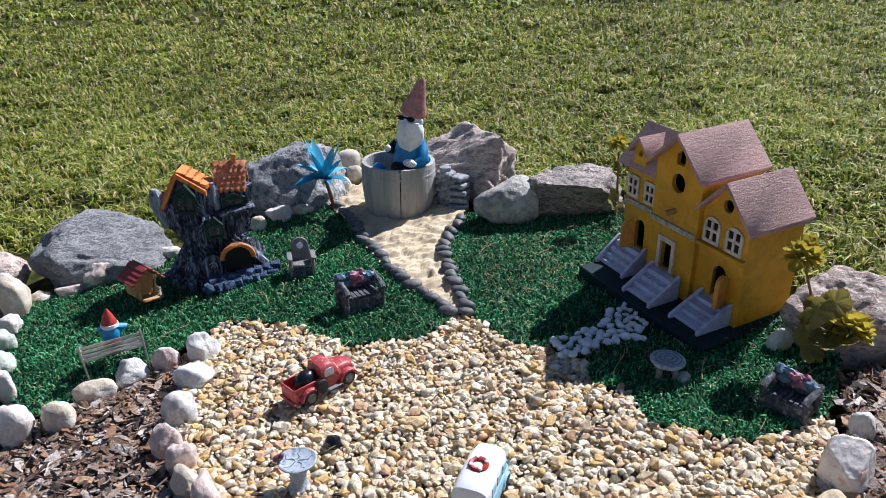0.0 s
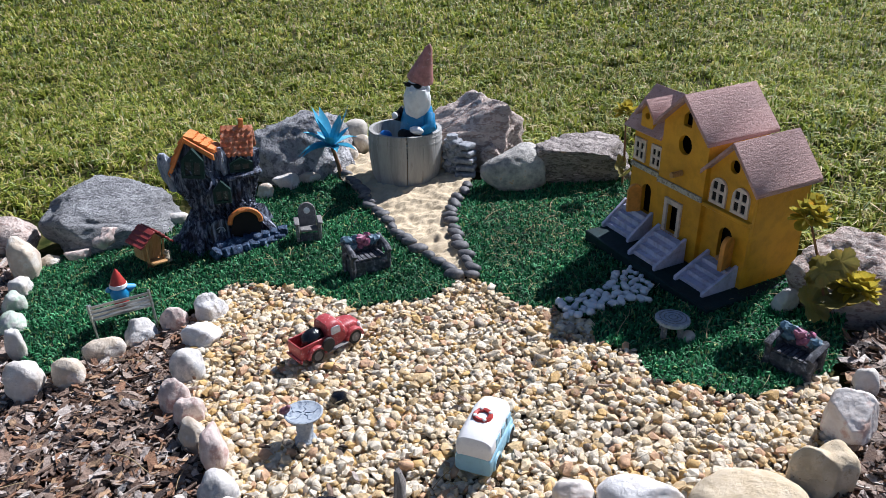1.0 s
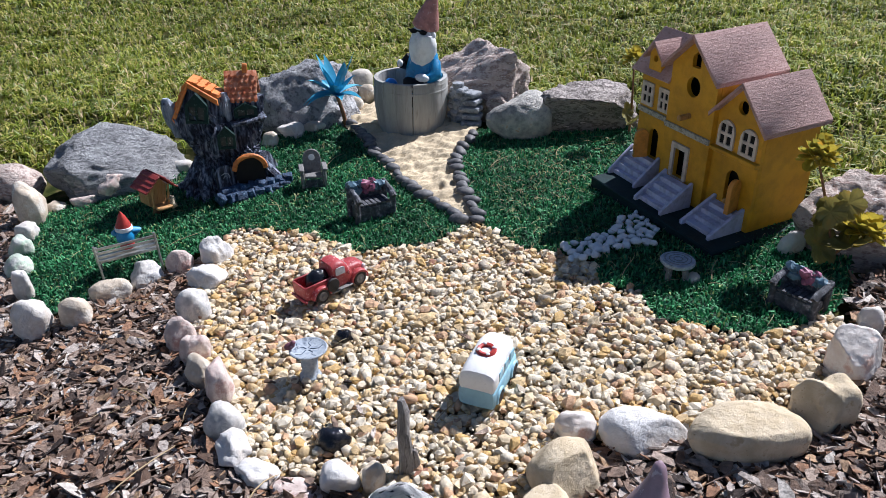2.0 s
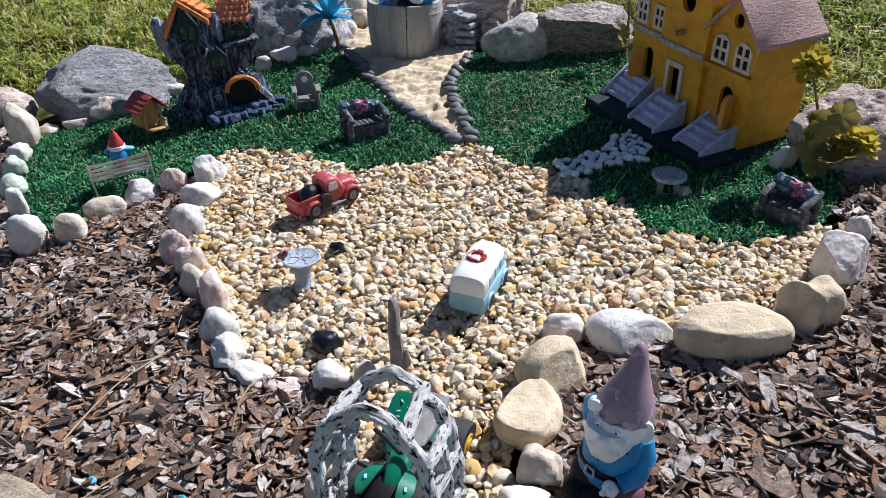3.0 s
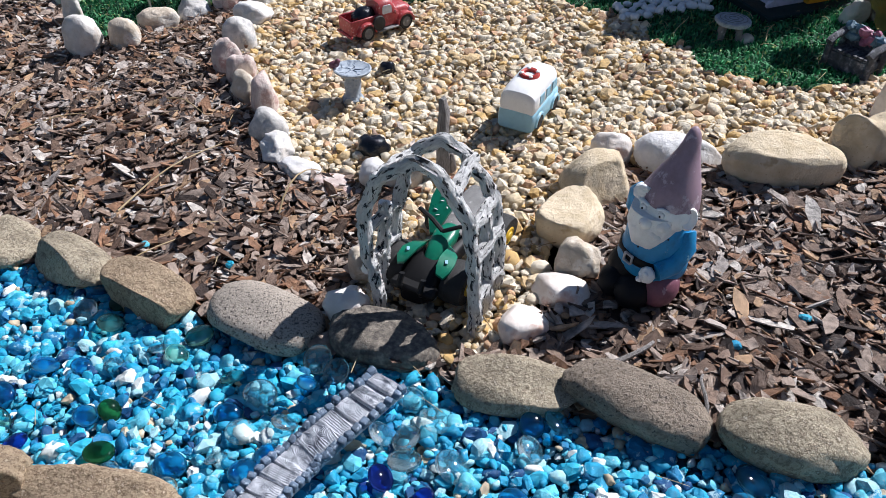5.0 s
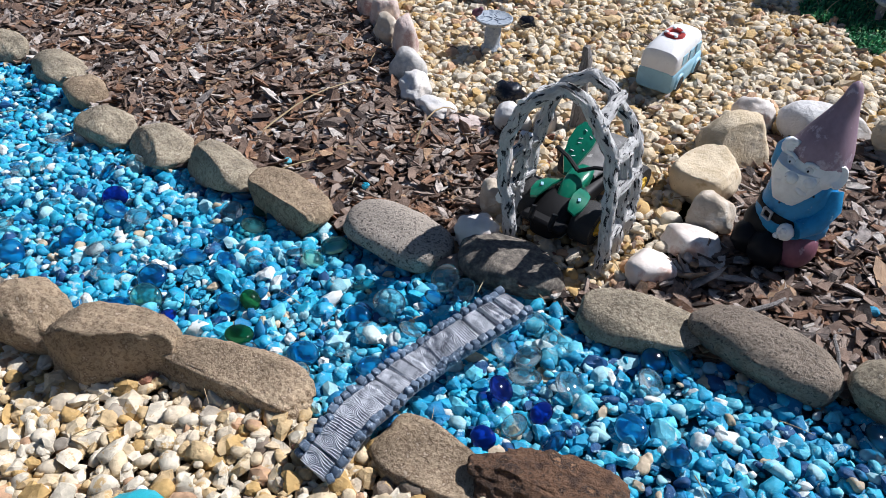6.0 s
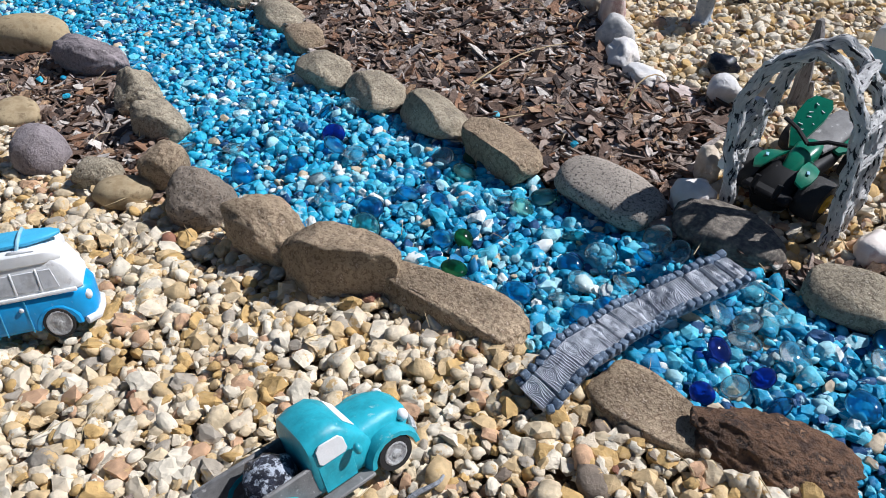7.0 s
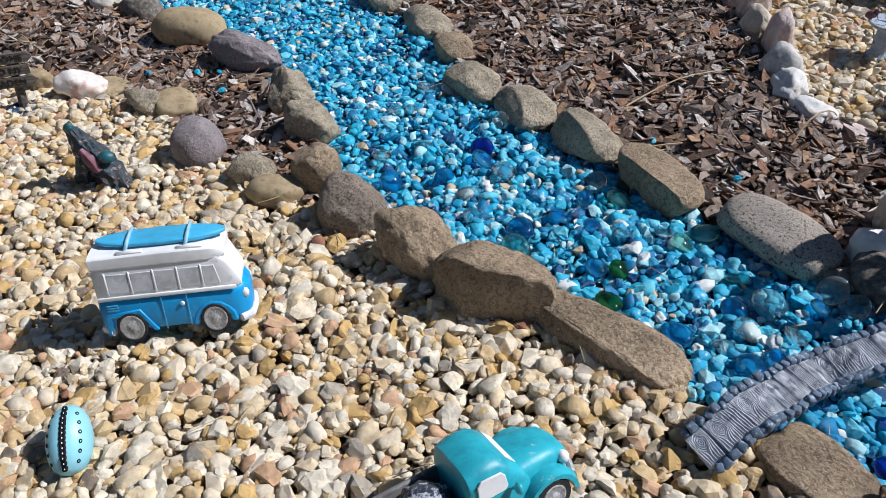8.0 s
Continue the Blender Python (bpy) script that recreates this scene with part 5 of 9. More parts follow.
def shingled(w, length, apex, eave, m, mat_, parent, rows=4, skew=0.0, eave_r=None):
    """A gable roof of overlapping wavy courses; ridge along y, pushed aside by skew."""
    for side in (-1, 1):
        low_z = eave if side < 0 or eave_r is None else eave_r
        for k in range(rows):
            f0, f1 = k / rows, min((k + 1.25) / rows, 1)
            edge = side * w / 2
            x0, z0 = edge + (skew - edge) * f0, low_z + (apex - low_z) * f0
            x1, z1 = edge + (skew - edge) * f1, low_z + (apex - low_z) * f1
            nseg = 18
            pts = []
            for j in range(nseg + 1):
                y = -length / 2 + length * j / nseg
                pts.append((y, 0.003 * noise.noise((j * 0.7, k * 2.1, side)) + 0.003 * abs(math.sin(j * math.pi / 3 + k * 0.8))))
            top = [m @ Vector((x1, y, z1 + 0.006)) for y, wv in pts]
            low = [m @ Vector((x0 + side * wv * 2, y, z0 + 0.011 - wv)) for y, wv in pts]
            lowb = [m @ Vector((x0 + side * wv * 2, y, z0 + 0.001 - wv)) for y, wv in pts]
            topb = [m @ Vector((x1, y, z1 - 0.004)) for y, wv in pts]
            bm = rings(B(), [[a, b, c, d] for a, b, c, d in zip(top, low, lowb, topb)])
            part("shingle_course", bm, mat_, parent, "scalloped orange shingles", angle=30)


gm = pose(-0.072, -0.012, 0, -4, 0, -14)
shingled(0.120, 0.084, 0.298, 0.212, gm, M_SHINGLE, limb, skew=-0.012, eave_r=0.254)
for x0, z0, x1, z1 in ((-0.064, 0.204, -0.012, 0.300), (-0.012, 0.300, 0.062, 0.251)):
    bm = prism(B(), [(x0, z0), (x1, z1), (x1, z1 - 0.016), (x0 + 0.006 if x0 < -0.03 else x0, z0 - 0.014)], 0.008, gm @ Matrix.Translation((0, -0.050, 0)), bevel=0.0012)
    part("bargeboard", bm, M_SHINGLE, limb, "plain orange board along the gable")
part("gable_wall", prism(B(), [(-0.050, 0.176), (0.050, 0.176), (0.054, 0.244), (-0.012, 0.288), (-0.054, 0.204)], 0.074, gm @ Matrix.Translation((0, -0.038, 0))), M_TRUNK, limb, "bark wall under the turret roof")
shingled(0.085, 0.086, 0.305, 0.236, pose(0.052, 0.010, 0, 0, 0, 78), M_SHINGLE2, limb2, rows=5)
bm = B()
box(bm, (0.064, 0.006, 0.312), (0.013, 0.012, 0.034), rot=(0, 6, 0), bevel=0.001)
part("chimney", bm, M_SHINGLE, limb2, "small orange chimney")


def little_window(c, w, h, parent, tilt=0, turn=0):
    m = pose(*c, 0, tilt, turn)
    wdw = part("turret_window", prism(B(), [(-w / 2, 0), (w / 2, 0), (w / 2, h * 0.6), (0, h), (-w / 2, h * 0.6)], 0.014, m,
               holes=[[(-w * 0.34, h * 0.1), (-w * 0.05, h * 0.1), (-w * 0.05, h * 0.55), (-w * 0.34, h * 0.55)], [(w * 0.05, h * 0.1), (w * 0.34, h * 0.1), (w * 0.34, h * 0.55), (w * 0.05, h * 0.55)]]),
               M_DKGREEN, parent, "dark green pointed window frame")
    bm = prism(B(), [(-w * 0.42, h * 0.05), (w * 0.42, h * 0.05), (w * 0.42, h * 0.58), (-w * 0.42, h * 0.58)], 0.004, m @ Matrix.Translation((0, 0.006, 0)))
    part("pane", bm, M_DKPANE, wdw)


M_DKPANE = paint("speckled_dark_pane", (0.012, 0.025, 0.026), 0.4, wear=(0.24, 0.32, 0.30), share=0.14, scale=110)
little_window((-0.080, -0.062, 0.196), 0.058, 0.082, limb, 4, -14)
little_window((0.050, -0.050, 0.196), 0.062, 0.040, limb2)
little_window((-0.012, -0.094, 0.128), 0.046, 0.062, stump, 0, -6)
ring = [(0.040 + 0.042 * math.cos(math.pi * k / 12), -0.098 - 0.004 * math.sin(math.pi * k / 12), 0.066 + 0.040 * math.sin(math.pi * k / 12)) for k in range(13)]
part("door_arch", tube(B(), ring, 0.0068, 8, wob=0.3), M_SHINGLE, stump, "orange arch over the entrance")
# Solid block, not a hollow: its black paints the shade within the doorway.
part("entrance", prism(B(), arch(0.001, 0.079, 0.02, 0.103), 0.03, Matrix.Translation((0, -0.0975, 0))), M_HOLE, stump, "solid black arch painted as the shade of the entrance")
srng = np.random.default_rng(77)
for k in range(8):
    for row in range(2):
        bm = B()
        box(bm, (0, 0, 0), (0.031, 0.027, 0.024), bevel=0.004, seg=2)
        for v in bm.verts:
            v.co *= 1 + 0.30 * noise.noise(v.co * 80 + Vector((k * 3.1, row * 7.7, 0)))
        o = part("step_stone", bm, M_BLUESTEP, stump, "", True, 25)
        o.location = (-0.046 + k * 0.0250 + 0.010 * row, -0.148 + 0.0062 * k + 0.021 * row, 0.006 + 0.012 * row + 0.003 * srng.random())
        o.rotation_euler = (0.25 * srng.normal(), 0.25 * srng.normal(), 0.4 * srng.normal())
dm = pose(-0.052, -0.108, 0.004, -4, 0, 12)
door_leaf = part("door", prism(B(), arch(0.0, 0.050, 0.0, 0.080), 0.009, dm, bevel=0.0015), M_TRUNK, stump, "dark carved door standing open")
spiral = [dm @ Vector((0.026 + (0.002 + 0.0011 * k) * math.cos(k * 0.8), -0.001, 0.046 + (0.002 + 0.0011 * k) * math.sin(k * 0.8))) for k in range(12)]
part("carving", tube(B(), spiral, 0.0013, 6), M_BRIDGE, door_leaf, "pale carved spiral")
for k, (cx, cy, z0, z1, r, dx) in enumerate(((-0.128, -0.010, 0.150, 0.258, 0.019, -0.022), (-0.006, -0.020, 0.160, 0.262, 0.019, 0.006), (0.008, 0.012, 0.160, 0.250, 0.016, 0.004))):
    stub = bark_column(cx, cy, z0, z1, [(0, r * 0.7), (0.4, r), (0.8, r * 0.85), (1, r * 0.35)], dx, 0, seg=54, steps=12, seed=20.0 + k * 3)
    part("branch_stub", stub, M_STUB, stump, "pale-tipped broken branch stub")
bm = B()
box(bm, (0.052, -0.018, 0.188), (0.098, 0.096, 0.010), rot=(0, -7, 4), bevel=0.003)
part("turret_ledge", bm, M_TRUNK, limb2, "dark ledge round the turret")
for k, a in enumerate((-2.5, -1.95, -0.55, 0.2, 2.9)):
    pts = [(0.085 * math.cos(a), 0.075 * math.sin(a), 0.06), (0.112 * math.cos(a + 0.1), 0.098 * math.sin(a + 0.1), 0.022), (0.140 * math.cos(a + 0.25), 0.122 * math.sin(a + 0.25), -0.004)]
    part("root", tube(B(), pts, [0.022, 0.020, 0.010], 10, wob=0.4, seed=k * 2.0), M_TRUNK, stump, "gnarled dark root")

# ---- blue palm ----
PX, PY = -0.351, 2.322
palm = thing("toy_palm", pose(PX, PY, gz(PX, PY)), "blue plastic palm with a brown stem beside the barrel", "toy palm")
bm = tube(B(), [(0, 0, -0.015), (-0.008, 0.004, 0.04), (-0.02, 0.01, 0.08), (-0.03, 0.015, 0.108)], [0.007, 0.0065, 0.006, 0.006], 9)
part("stem", bm, M_STEM, palm, "thin brown stem")


def palm_leaf(bm, base, out, up, length, width, droop):
    base, side = Vector(base), Vector((-out[1], out[0], 0)).normalized()
    o = Vector((out[0], out[1], 0)).normalized()
    n = 7
    left, mid, right = [], [], []
    for i in range(n + 1):
        f = i / n
        p = base + o * (length * f * (1 - up * 0.6)) + Vector((0, 0, length * (up * f - droop * f * f)))
        w = width * math.sin(math.pi * min(0.12 + f * 0.9, 1)) * (1 - f * 0.25)
        left.append(p + side * w / 2)
        right.append(p - side * w / 2)
        mid.append(p - Vector((0, 0, w * 0.22)))
    loops = [[a, b, c, b - Vector((0, 0, 0.0015))] for a, b, c in zip(left, mid, right)]
    return rings(bm, loops)


rng = np.random.default_rng(12)
for k in range(22):
    a = 2 * math.pi * k / 22 + 0.3 * rng.random()
    upr = (1.0, 0.72, 0.4)[k % 3]
    lean_left = 0.7 if math.cos(a) < 0 else 0.0
    bm = palm_leaf(B(), (-0.03 + 0.004 * math.cos(a), 0.015 + 0.004 * math.sin(a), 0.106), (math.cos(a) - lean_left, math.sin(a)), upr, 0.092 + 0.058 * rng.random(), 0.031 + 0.015 * rng.random(), 0.08 + (0.75 if lean_left else 0.35) * (1 - upr) + 0.15 * rng.random())
    part("leaf", bm, M_PALM, palm)

# ---- barrel ----
BX, BY, BZ = -0.141, 2.322, 0.102
barrel = thing("barrel", pose(BX, BY, BZ, 0, 0, 0), "half barrel of grey weathered staves standing on the sand", "barrel")
prof = [(0.100, 0.0), (0.109, 0.04), (0.115, 0.09), (0.1165, 0.125), (0.114, 0.172)]
for k in range(14):
    a0, a1 = 2 * math.pi * (k + 0.0) / 14 - math.pi / 2 + 0.10, 2 * math.pi * (k + 1) / 14 - math.pi / 2 + 0.10
    gap0 = 0.012 if k == 0 else 0.003
    gap1 = 0.012 if k == 13 else 0.003
    loops = []
    for r, z in prof:
        lip = 0.0
        pts = []
        for j in range(6):
            a = a0 + gap0 + (a1 - a0 - gap0 - gap1) * j / 5
            pts.append(((r + 0.001 * math.sin(math.pi * j / 5)) * math.cos(a), (r + 0.001 * math.sin(math.pi * j / 5)) * math.sin(a), z))
        for j in range(5, -1, -1):
            a = a0 + gap0 + (a1 - a0 - gap0 - gap1) * j / 5
            pts.append(((r - 0.012) * math.cos(a), (r - 0.012) * math.sin(a), z))
        loops.append(pts)
    part("stave", rings(B(), loops), M_BARREL, barrel, angle=50)
for z, r in ((0.160, 0.1158), (0.141, 0.1172), (0.010, 0.1035)):
    bm = lathe(B(), [(r - 0.006, z - 0.0035), (r, z - 0.003), (r + 0.0004, z), (r, z + 0.003), (r - 0.006, z + 0.0035)], 48, cap=(False, False))
    part("hoop", bm, M_BARREL, barrel, "grey hoop")
# Added disc halfway up the barrel, painted black for the shade in its depth.
bm = lathe(B(), [(0.0, 0.098), (0.10, 0.100)], 32, cap=(False, False))
part("floor_plate", bm, M_BLACK, barrel, "black disc painted as the shade inside the barrel")
solo("ball", ball_at(B(), (0, 0, 0), (0.022, 0.022, 0.022), level=3), M_SKYBALL, pose(BX - 0.062, BY - 0.012, BZ + 0.145), "bright blue ball lying inside the barrel", "ball")


def barrel_gnome():
    bm = B()
    lathe(bm, [(0.052, 0.0), (0.060, 0.03), (0.057, 0.08), (0.045, 0.125), (0.028, 0.150)], 24, mi=1, oval=0.85)
    ball_at(bm, (0, -0.004, 0.178), (0.038, 0.038, 0.042), 0, 3)
    # beard
    lathe(bm, [(0.008, 0.080), (0.024, 0.088), (0.038, 0.108), (0.046, 0.140), (0.044, 0.165), (0.034, 0.188)], 28, pose(-0.004, -0.020, 0.0, 0, 4, 0), mi=0, oval=0.78, wob=0.22)
    ball_at(bm, (0, -0.045, 0.178), (0.009, 0.010, 0.008), 0, 2)
    ball_at(bm, (0.038, -0.008, 0.184), (0.008, 0.010, 0.013), 0, 2)
    # glasses
    for s in (-1, 1):
        ball_at(bm, (s * 0.017, -0.036, 0.195), (0.014, 0.006, 0.008), 3, 2)
    box(bm, (0, -0.038, 0.198), (0.066, 0.004, 0.004), mi=3)
    # hat
    lathe(bm, [(0.038, -0.004), (0.0425, 0.001), (0.0415, 0.008), (0.036, 0.026), (0.027, 0.052), (0.018, 0.080), (0.012, 0.102), (0.003, 0.114)], 24, pose(0.002, 0.002, 0.205, -4, 13, 0), mi=2, lean=(0.002, 0.0), wob=0.06)
    # sleeves and fists
    tube(bm, [(0.045, -0.005, 0.105), (0.066, -0.03, 0.075), (0.046, -0.056, 0.058)], [0.018, 0.02, 0.015], 10, 1)
    ball_at(bm, (0.036, -0.062, 0.066), (0.026, 0.014, 0.013), 0, 2, jag=0.1)
    tube(bm, [(-0.045, -0.005, 0.105), (-0.064, -0.015, 0.08), (-0.060, -0.04, 0.09)], [0.018, 0.018, 0.014], 10, 3)
    ball_at(bm, (-0.058, -0.048, 0.093), (0.010, 0.010, 0.012), 0, 2)
    box(bm, (0.010, -0.060, 0.036), (0.085, 0.03, 0.044), bevel=0.008, mi=3)
    for s in (-1, 1):
        ball_at(bm, (s * 0.014, -0.044, 0.164), (0.015, 0.008, 0.007), 0, 2, rot=(0, s * 22, 0))
        tube(bm, [(s * 0.010, -0.043, 0.155), (s * 0.016, -0.040, 0.125), (s * 0.008, -0.036, 0.095)], [0.006, 0.007, 0.003], 7, 0, wob=0.4)
    return bm


solo("garden_gnome", barrel_gnome(), [M_STATUE_W, M_STATUE_B, M_HATPINK, M_BLACK], pose(-0.104, 2.318, 0.222, 0, 3, -30) @ Matrix.Diagonal((0.97, 0.97, 1.0, 1)),
     "garden gnome statue with red hat and dark glasses in the barrel", "garden gnome")

# ---- grey stepped stone ornament ----
WX, WY = 0.035, 2.305
cascade = thing("stone_ornament", pose(WX, WY, gz(WX, WY) - 0.004, 0, 0, -15), "grey resin cobble pillar with curved steps beside the barrel", "stone ornament")
bm = B()
for k in range(24):
    a, z = k * 2.4, 0.008 + 0.0042 * k
    ball_at(bm, (-0.025 + 0.026 * math.cos(a), 0.010 + 0.022 * math.sin(a), z), (0.016, 0.015, 0.013), jag=0.25, seed=k * 0.7)
lathe(bm, [(0.03, -0.01), (0.028, 0.11)], 10, Matrix.Translation((-0.025, 0.01, 0)))
part("cobble_pillar", bm, M_GREYPALE, cascade)
for k in range(5):
    bm = B()
    box(bm, (0.018 + 0.003 * math.sin(k), -0.012 + 0.004 * k, 0.008 + 0.022 * k), (0.066 - 0.005 * k, 0.050, 0.017), rot=(0, 0, 12 - 9 * k), bevel=0.006, seg=2)
    part("step", bm, M_GREYPALE, cascade)
bm = lathe(B(), [(0.014, 0.108), (0.019, 0.118), (0.018, 0.128), (0.012, 0.130)], 14, Matrix.Translation((-0.03, 0.005, 0)), wob=0.15)
part("basin", bm, M_GREYPALE, cascade)

# ---- grey armchair ----
CX, CY = -0.392, 1.922
chair = thing("toy_chair", pose(CX, CY, gz(CX, CY) + 0.006, 0, 0, 14) @ Matrix.Scale(0.88, 4), "grey resin garden armchair with a pale medallion on the turf", "toy chair")
bm = prism(B(), arch(-0.028, 0.028, 0.03, 0.108), 0.010, pose(0, 0.016, 0, -10), bevel=0.0015)
back_ = part("backrest", bm, M_GREYRESIN, chair)
bm = lathe(B(), [(0.010, 0), (0.010, 0.003), (0.006, 0.004)], 14, pose(0, 0.0285, 0.082, 80))
part("medallion", bm, M_WHITEPAINT, back_, "pale round medallion")
bm = B()
box(bm, (0, -0.006, 0.034), (0.054, 0.05, 0.008), rot=(-6, 0, 0), bevel=0.002)
part("seat", bm, M_GREYRESIN, chair)
for s in (-1, 1):
    bm = B()
    box(bm, (s * 0.034, -0.006, 0.032), (0.011, 0.056, 0.062), bevel=0.003)
    box(bm, (s * 0.036, -0.010, 0.063), (0.016, 0.064, 0.007), bevel=0.002)
    part("armrest", bm, M_GREYRESIN, chair)
bm = B()
box(bm, (0, -0.030, 0.016), (0.054, 0.006, 0.026), bevel=0.001)
part("front_board", bm, M_BENCHDARK, chair)


# ---- flower benches ----
def flower_bench(m, label):
    b = thing("toy_bench", m, label, "toy bench", "dark resin flower benches")
    for k in range(7):
        bm = B()
        box(bm, (-0.036 + 0.012 * k, -0.004, 0.036), (0.0105, 0.046, 0.006), bevel=0.0012)
        part("seat_slat", bm, M_BENCHDARK, b)
    bm = B()
    box(bm, (0, -0.004, 0.013), (0.094, 0.050, 0.040), bevel=0.006, seg=2)
    part("seat_base", bm, M_BENCHDARK, b, "solid dark seat base")
    for x in (-0.048, 0.048):
        for y in (-0.026, 0.024):
            bm = tube(B(), [(x, y, -0.008), (x, y, 0.02), (x * 1.02, y, 0.058)], [0.0085, 0.0080, 0.0075], 9, wob=0.25, seed=x * 90 + y * 50)
            part("leg", bm, M_BENCHDARK, b)
        bm = tube(B(), [(x, -0.036, 0.050), (x, -0.022, 0.060), (x, 0.004, 0.064), (x, 0.03, 0.070)], 0.0085, 9, wob=0.25, seed=x * 40)
        part("armrest", bm, M_BENCHDARK, b)
    bm = tube(B(), [(-0.048, 0.026, 0.060), (-0.02, 0.028, 0.070), (0.02, 0.028, 0.072), (0.048, 0.026, 0.062)], 0.009, 9, wob=0.3)
    part("back_rail", bm, M_BENCHDARK, b)
    bm = B()
    box(bm, (0, 0.026, 0.046), (0.088, 0.007, 0.036), rot=(-6, 0, 0), bevel=0.002)
    part("backrest", bm, M_BENCHDARK, b)
    r = np.random.default_rng(31)
    for k in range(22):
        x = -0.046 + 0.092 * r.random()
        bm = ball_at(B(), (x, 0.016 + 0.014 * r.random(), 0.052 + 0.026 * r.random()), (0.0115, 0.009, 0.010), jag=0.6, seed=k * 1.9, level=2)
        part("flower", bm, M_FLOWER if abs(x) < 0.018 else M_FLOWERBLUE, b, "mauve resin flower" if abs(x) < 0.018 else "dusty blue resin leaves")
    return b


flower_bench(pose(-0.211, 1.728, gz(-0.211, 1.728) + 0.010, 0, 0, 30), "small dark resin bench with mauve flowers on the turf")
flower_bench(pose(0.660, 1.215, gz(0.660, 1.215) + 0.006, 0, 0, -50) @ Matrix.Scale(0.86, 4), "small dark resin bench with mauve flowers at the turf's edge")

# ---- round table ----
TX, TY = 0.466, 1.355
table = thing("toy_table", pose(TX, TY, gz(TX, TY) + 0.006), "round grey resin table with a log-slice top on the turf", "toy table")
bm = lathe(B(), [(0.0335, 0.030), (0.036, 0.033), (0.036, 0.038), (0.033, 0.0405)], 28, wob=0.05)
top_ = part("tabletop", bm, M_BATH, table)
for k in range(1, 4):
    bm = lathe(B(), [(0.009 * k - 0.001, 0.0408), (0.009 * k, 0.0416), (0.009 * k + 0.001, 0.0408)], 28, cap=(False, False))
    part("growth_ring", bm, M_GREYRESIN, top_)
for k in range(4):
    a = k * math.pi / 2 + 0.6
    bm = tube(B(), [(0.026 * math.cos(a), 0.026 * math.sin(a), -0.010), (0.021 * math.cos(a), 0.021 * math.sin(a), 0.032)], [0.0075, 0.006], 8, wob=0.2, seed=k)
    part("leg", bm, M_GREYRESIN, table)

# ---- little red-roofed hut on a post ----
UX, UY = -0.802, 1.80
hut = thing("toy_birdhouse", pose(UX, UY, gz(UX, UY) + 0.004, 0, 4, 50) @ Matrix.Diagonal((1.08, 1.08, 1.22, 1)), "honey wood toy hut with a red roof on a short post", "toy hut")
bm = tube(B(), [(0.008, 0.006, -0.01), (0.006, 0.004, 0.035)], 0.009, 8, wob=0.2)
part("post", bm, M_STEM, hut)
bm = prism(B(), [(-0.022, 0.03), (0.022, 0.03), (0.026, 0.075), (0.0, 0.098), (-0.026, 0.075)], 0.046, Matrix.Translation((0, -0.022, 0)), bevel=0.0015)
part("body", bm, M_WOOD, hut)
bm = B()
box(bm, (0.002, -0.036, 0.030), (0.040, 0.034, 0.006), bevel=0.002)
part("porch", bm, M_WOOD, hut)
for x in (-0.019, 0.020):
    bm = tube(B(), [(x, -0.036, 0.030), (x * 1.1, -0.036, 0.078)], 0.003, 6)
    part("porch_post", bm, M_WOOD, hut)
for side in (-1, 1):
    for k in range(4):
        f = k / 4
        bm = B()
        box(bm, (side * (0.037 - 0.0098 * k), -0.010, 0.0725 + 0.0082 * k), (0.0135, 0.074, 0.004), rot=(0, side * 30, 0), bevel=0.001)
        part("roof_board", bm, M_HUTROOF, hut)
bm = B()
for k in range(6):
    ball_at(bm, (0.030 + 0.005 * math.cos(k * 2), -0.030 + 0.007 * math.sin(k * 2.3), 0.024 + 0.004 * k), (0.008, 0.008, 0.007), jag=0.5, seed=k * 1.1)
part("shrub", bm, M_OLIVE, hut, "tiny grey-green shrub")

# ---- slatted metal bench and small gnome ----
bench = thing("garden_bench", pose(-0.765, 1.535, gz(-0.765, 1.535) + 0.008, 0, -4, 26), "small silver slatted metal bench on the turf", "toy bench")
for k in range(4):
    bm = B()
    box(bm, (0, -0.026 - 0.002 * k, 0.046 + 0.0115 * k), (0.140, 0.0025, 0.0065), rot=(8, 0, 0))
    part("back_slat", bm, M_METAL, bench)
for k in range(4):
    bm = B()
    box(bm, (0, -0.012 + 0.011 * k, 0.038), (0.140, 0.007, 0.0025))
    part("seat_slat", bm, M_METAL, bench)
for x in (-0.066, 0.066):
    bm = tube(B(), [(x, -0.036, -0.012), (x, -0.028, 0.03), (x, -0.033, 0.062), (x, -0.037, 0.092)], 0.0028, 7)
    tube(bm, [(x, 0.032, -0.012), (x, 0.026, 0.038), (x, -0.026, 0.038)], 0.0028, 7)
    tube(bm, [(x, 0.026, 0.038), (x, 0.024, 0.060), (x, -0.031, 0.064)], 0.0028, 7)
    part("side_frame", bm, M_METAL, bench)


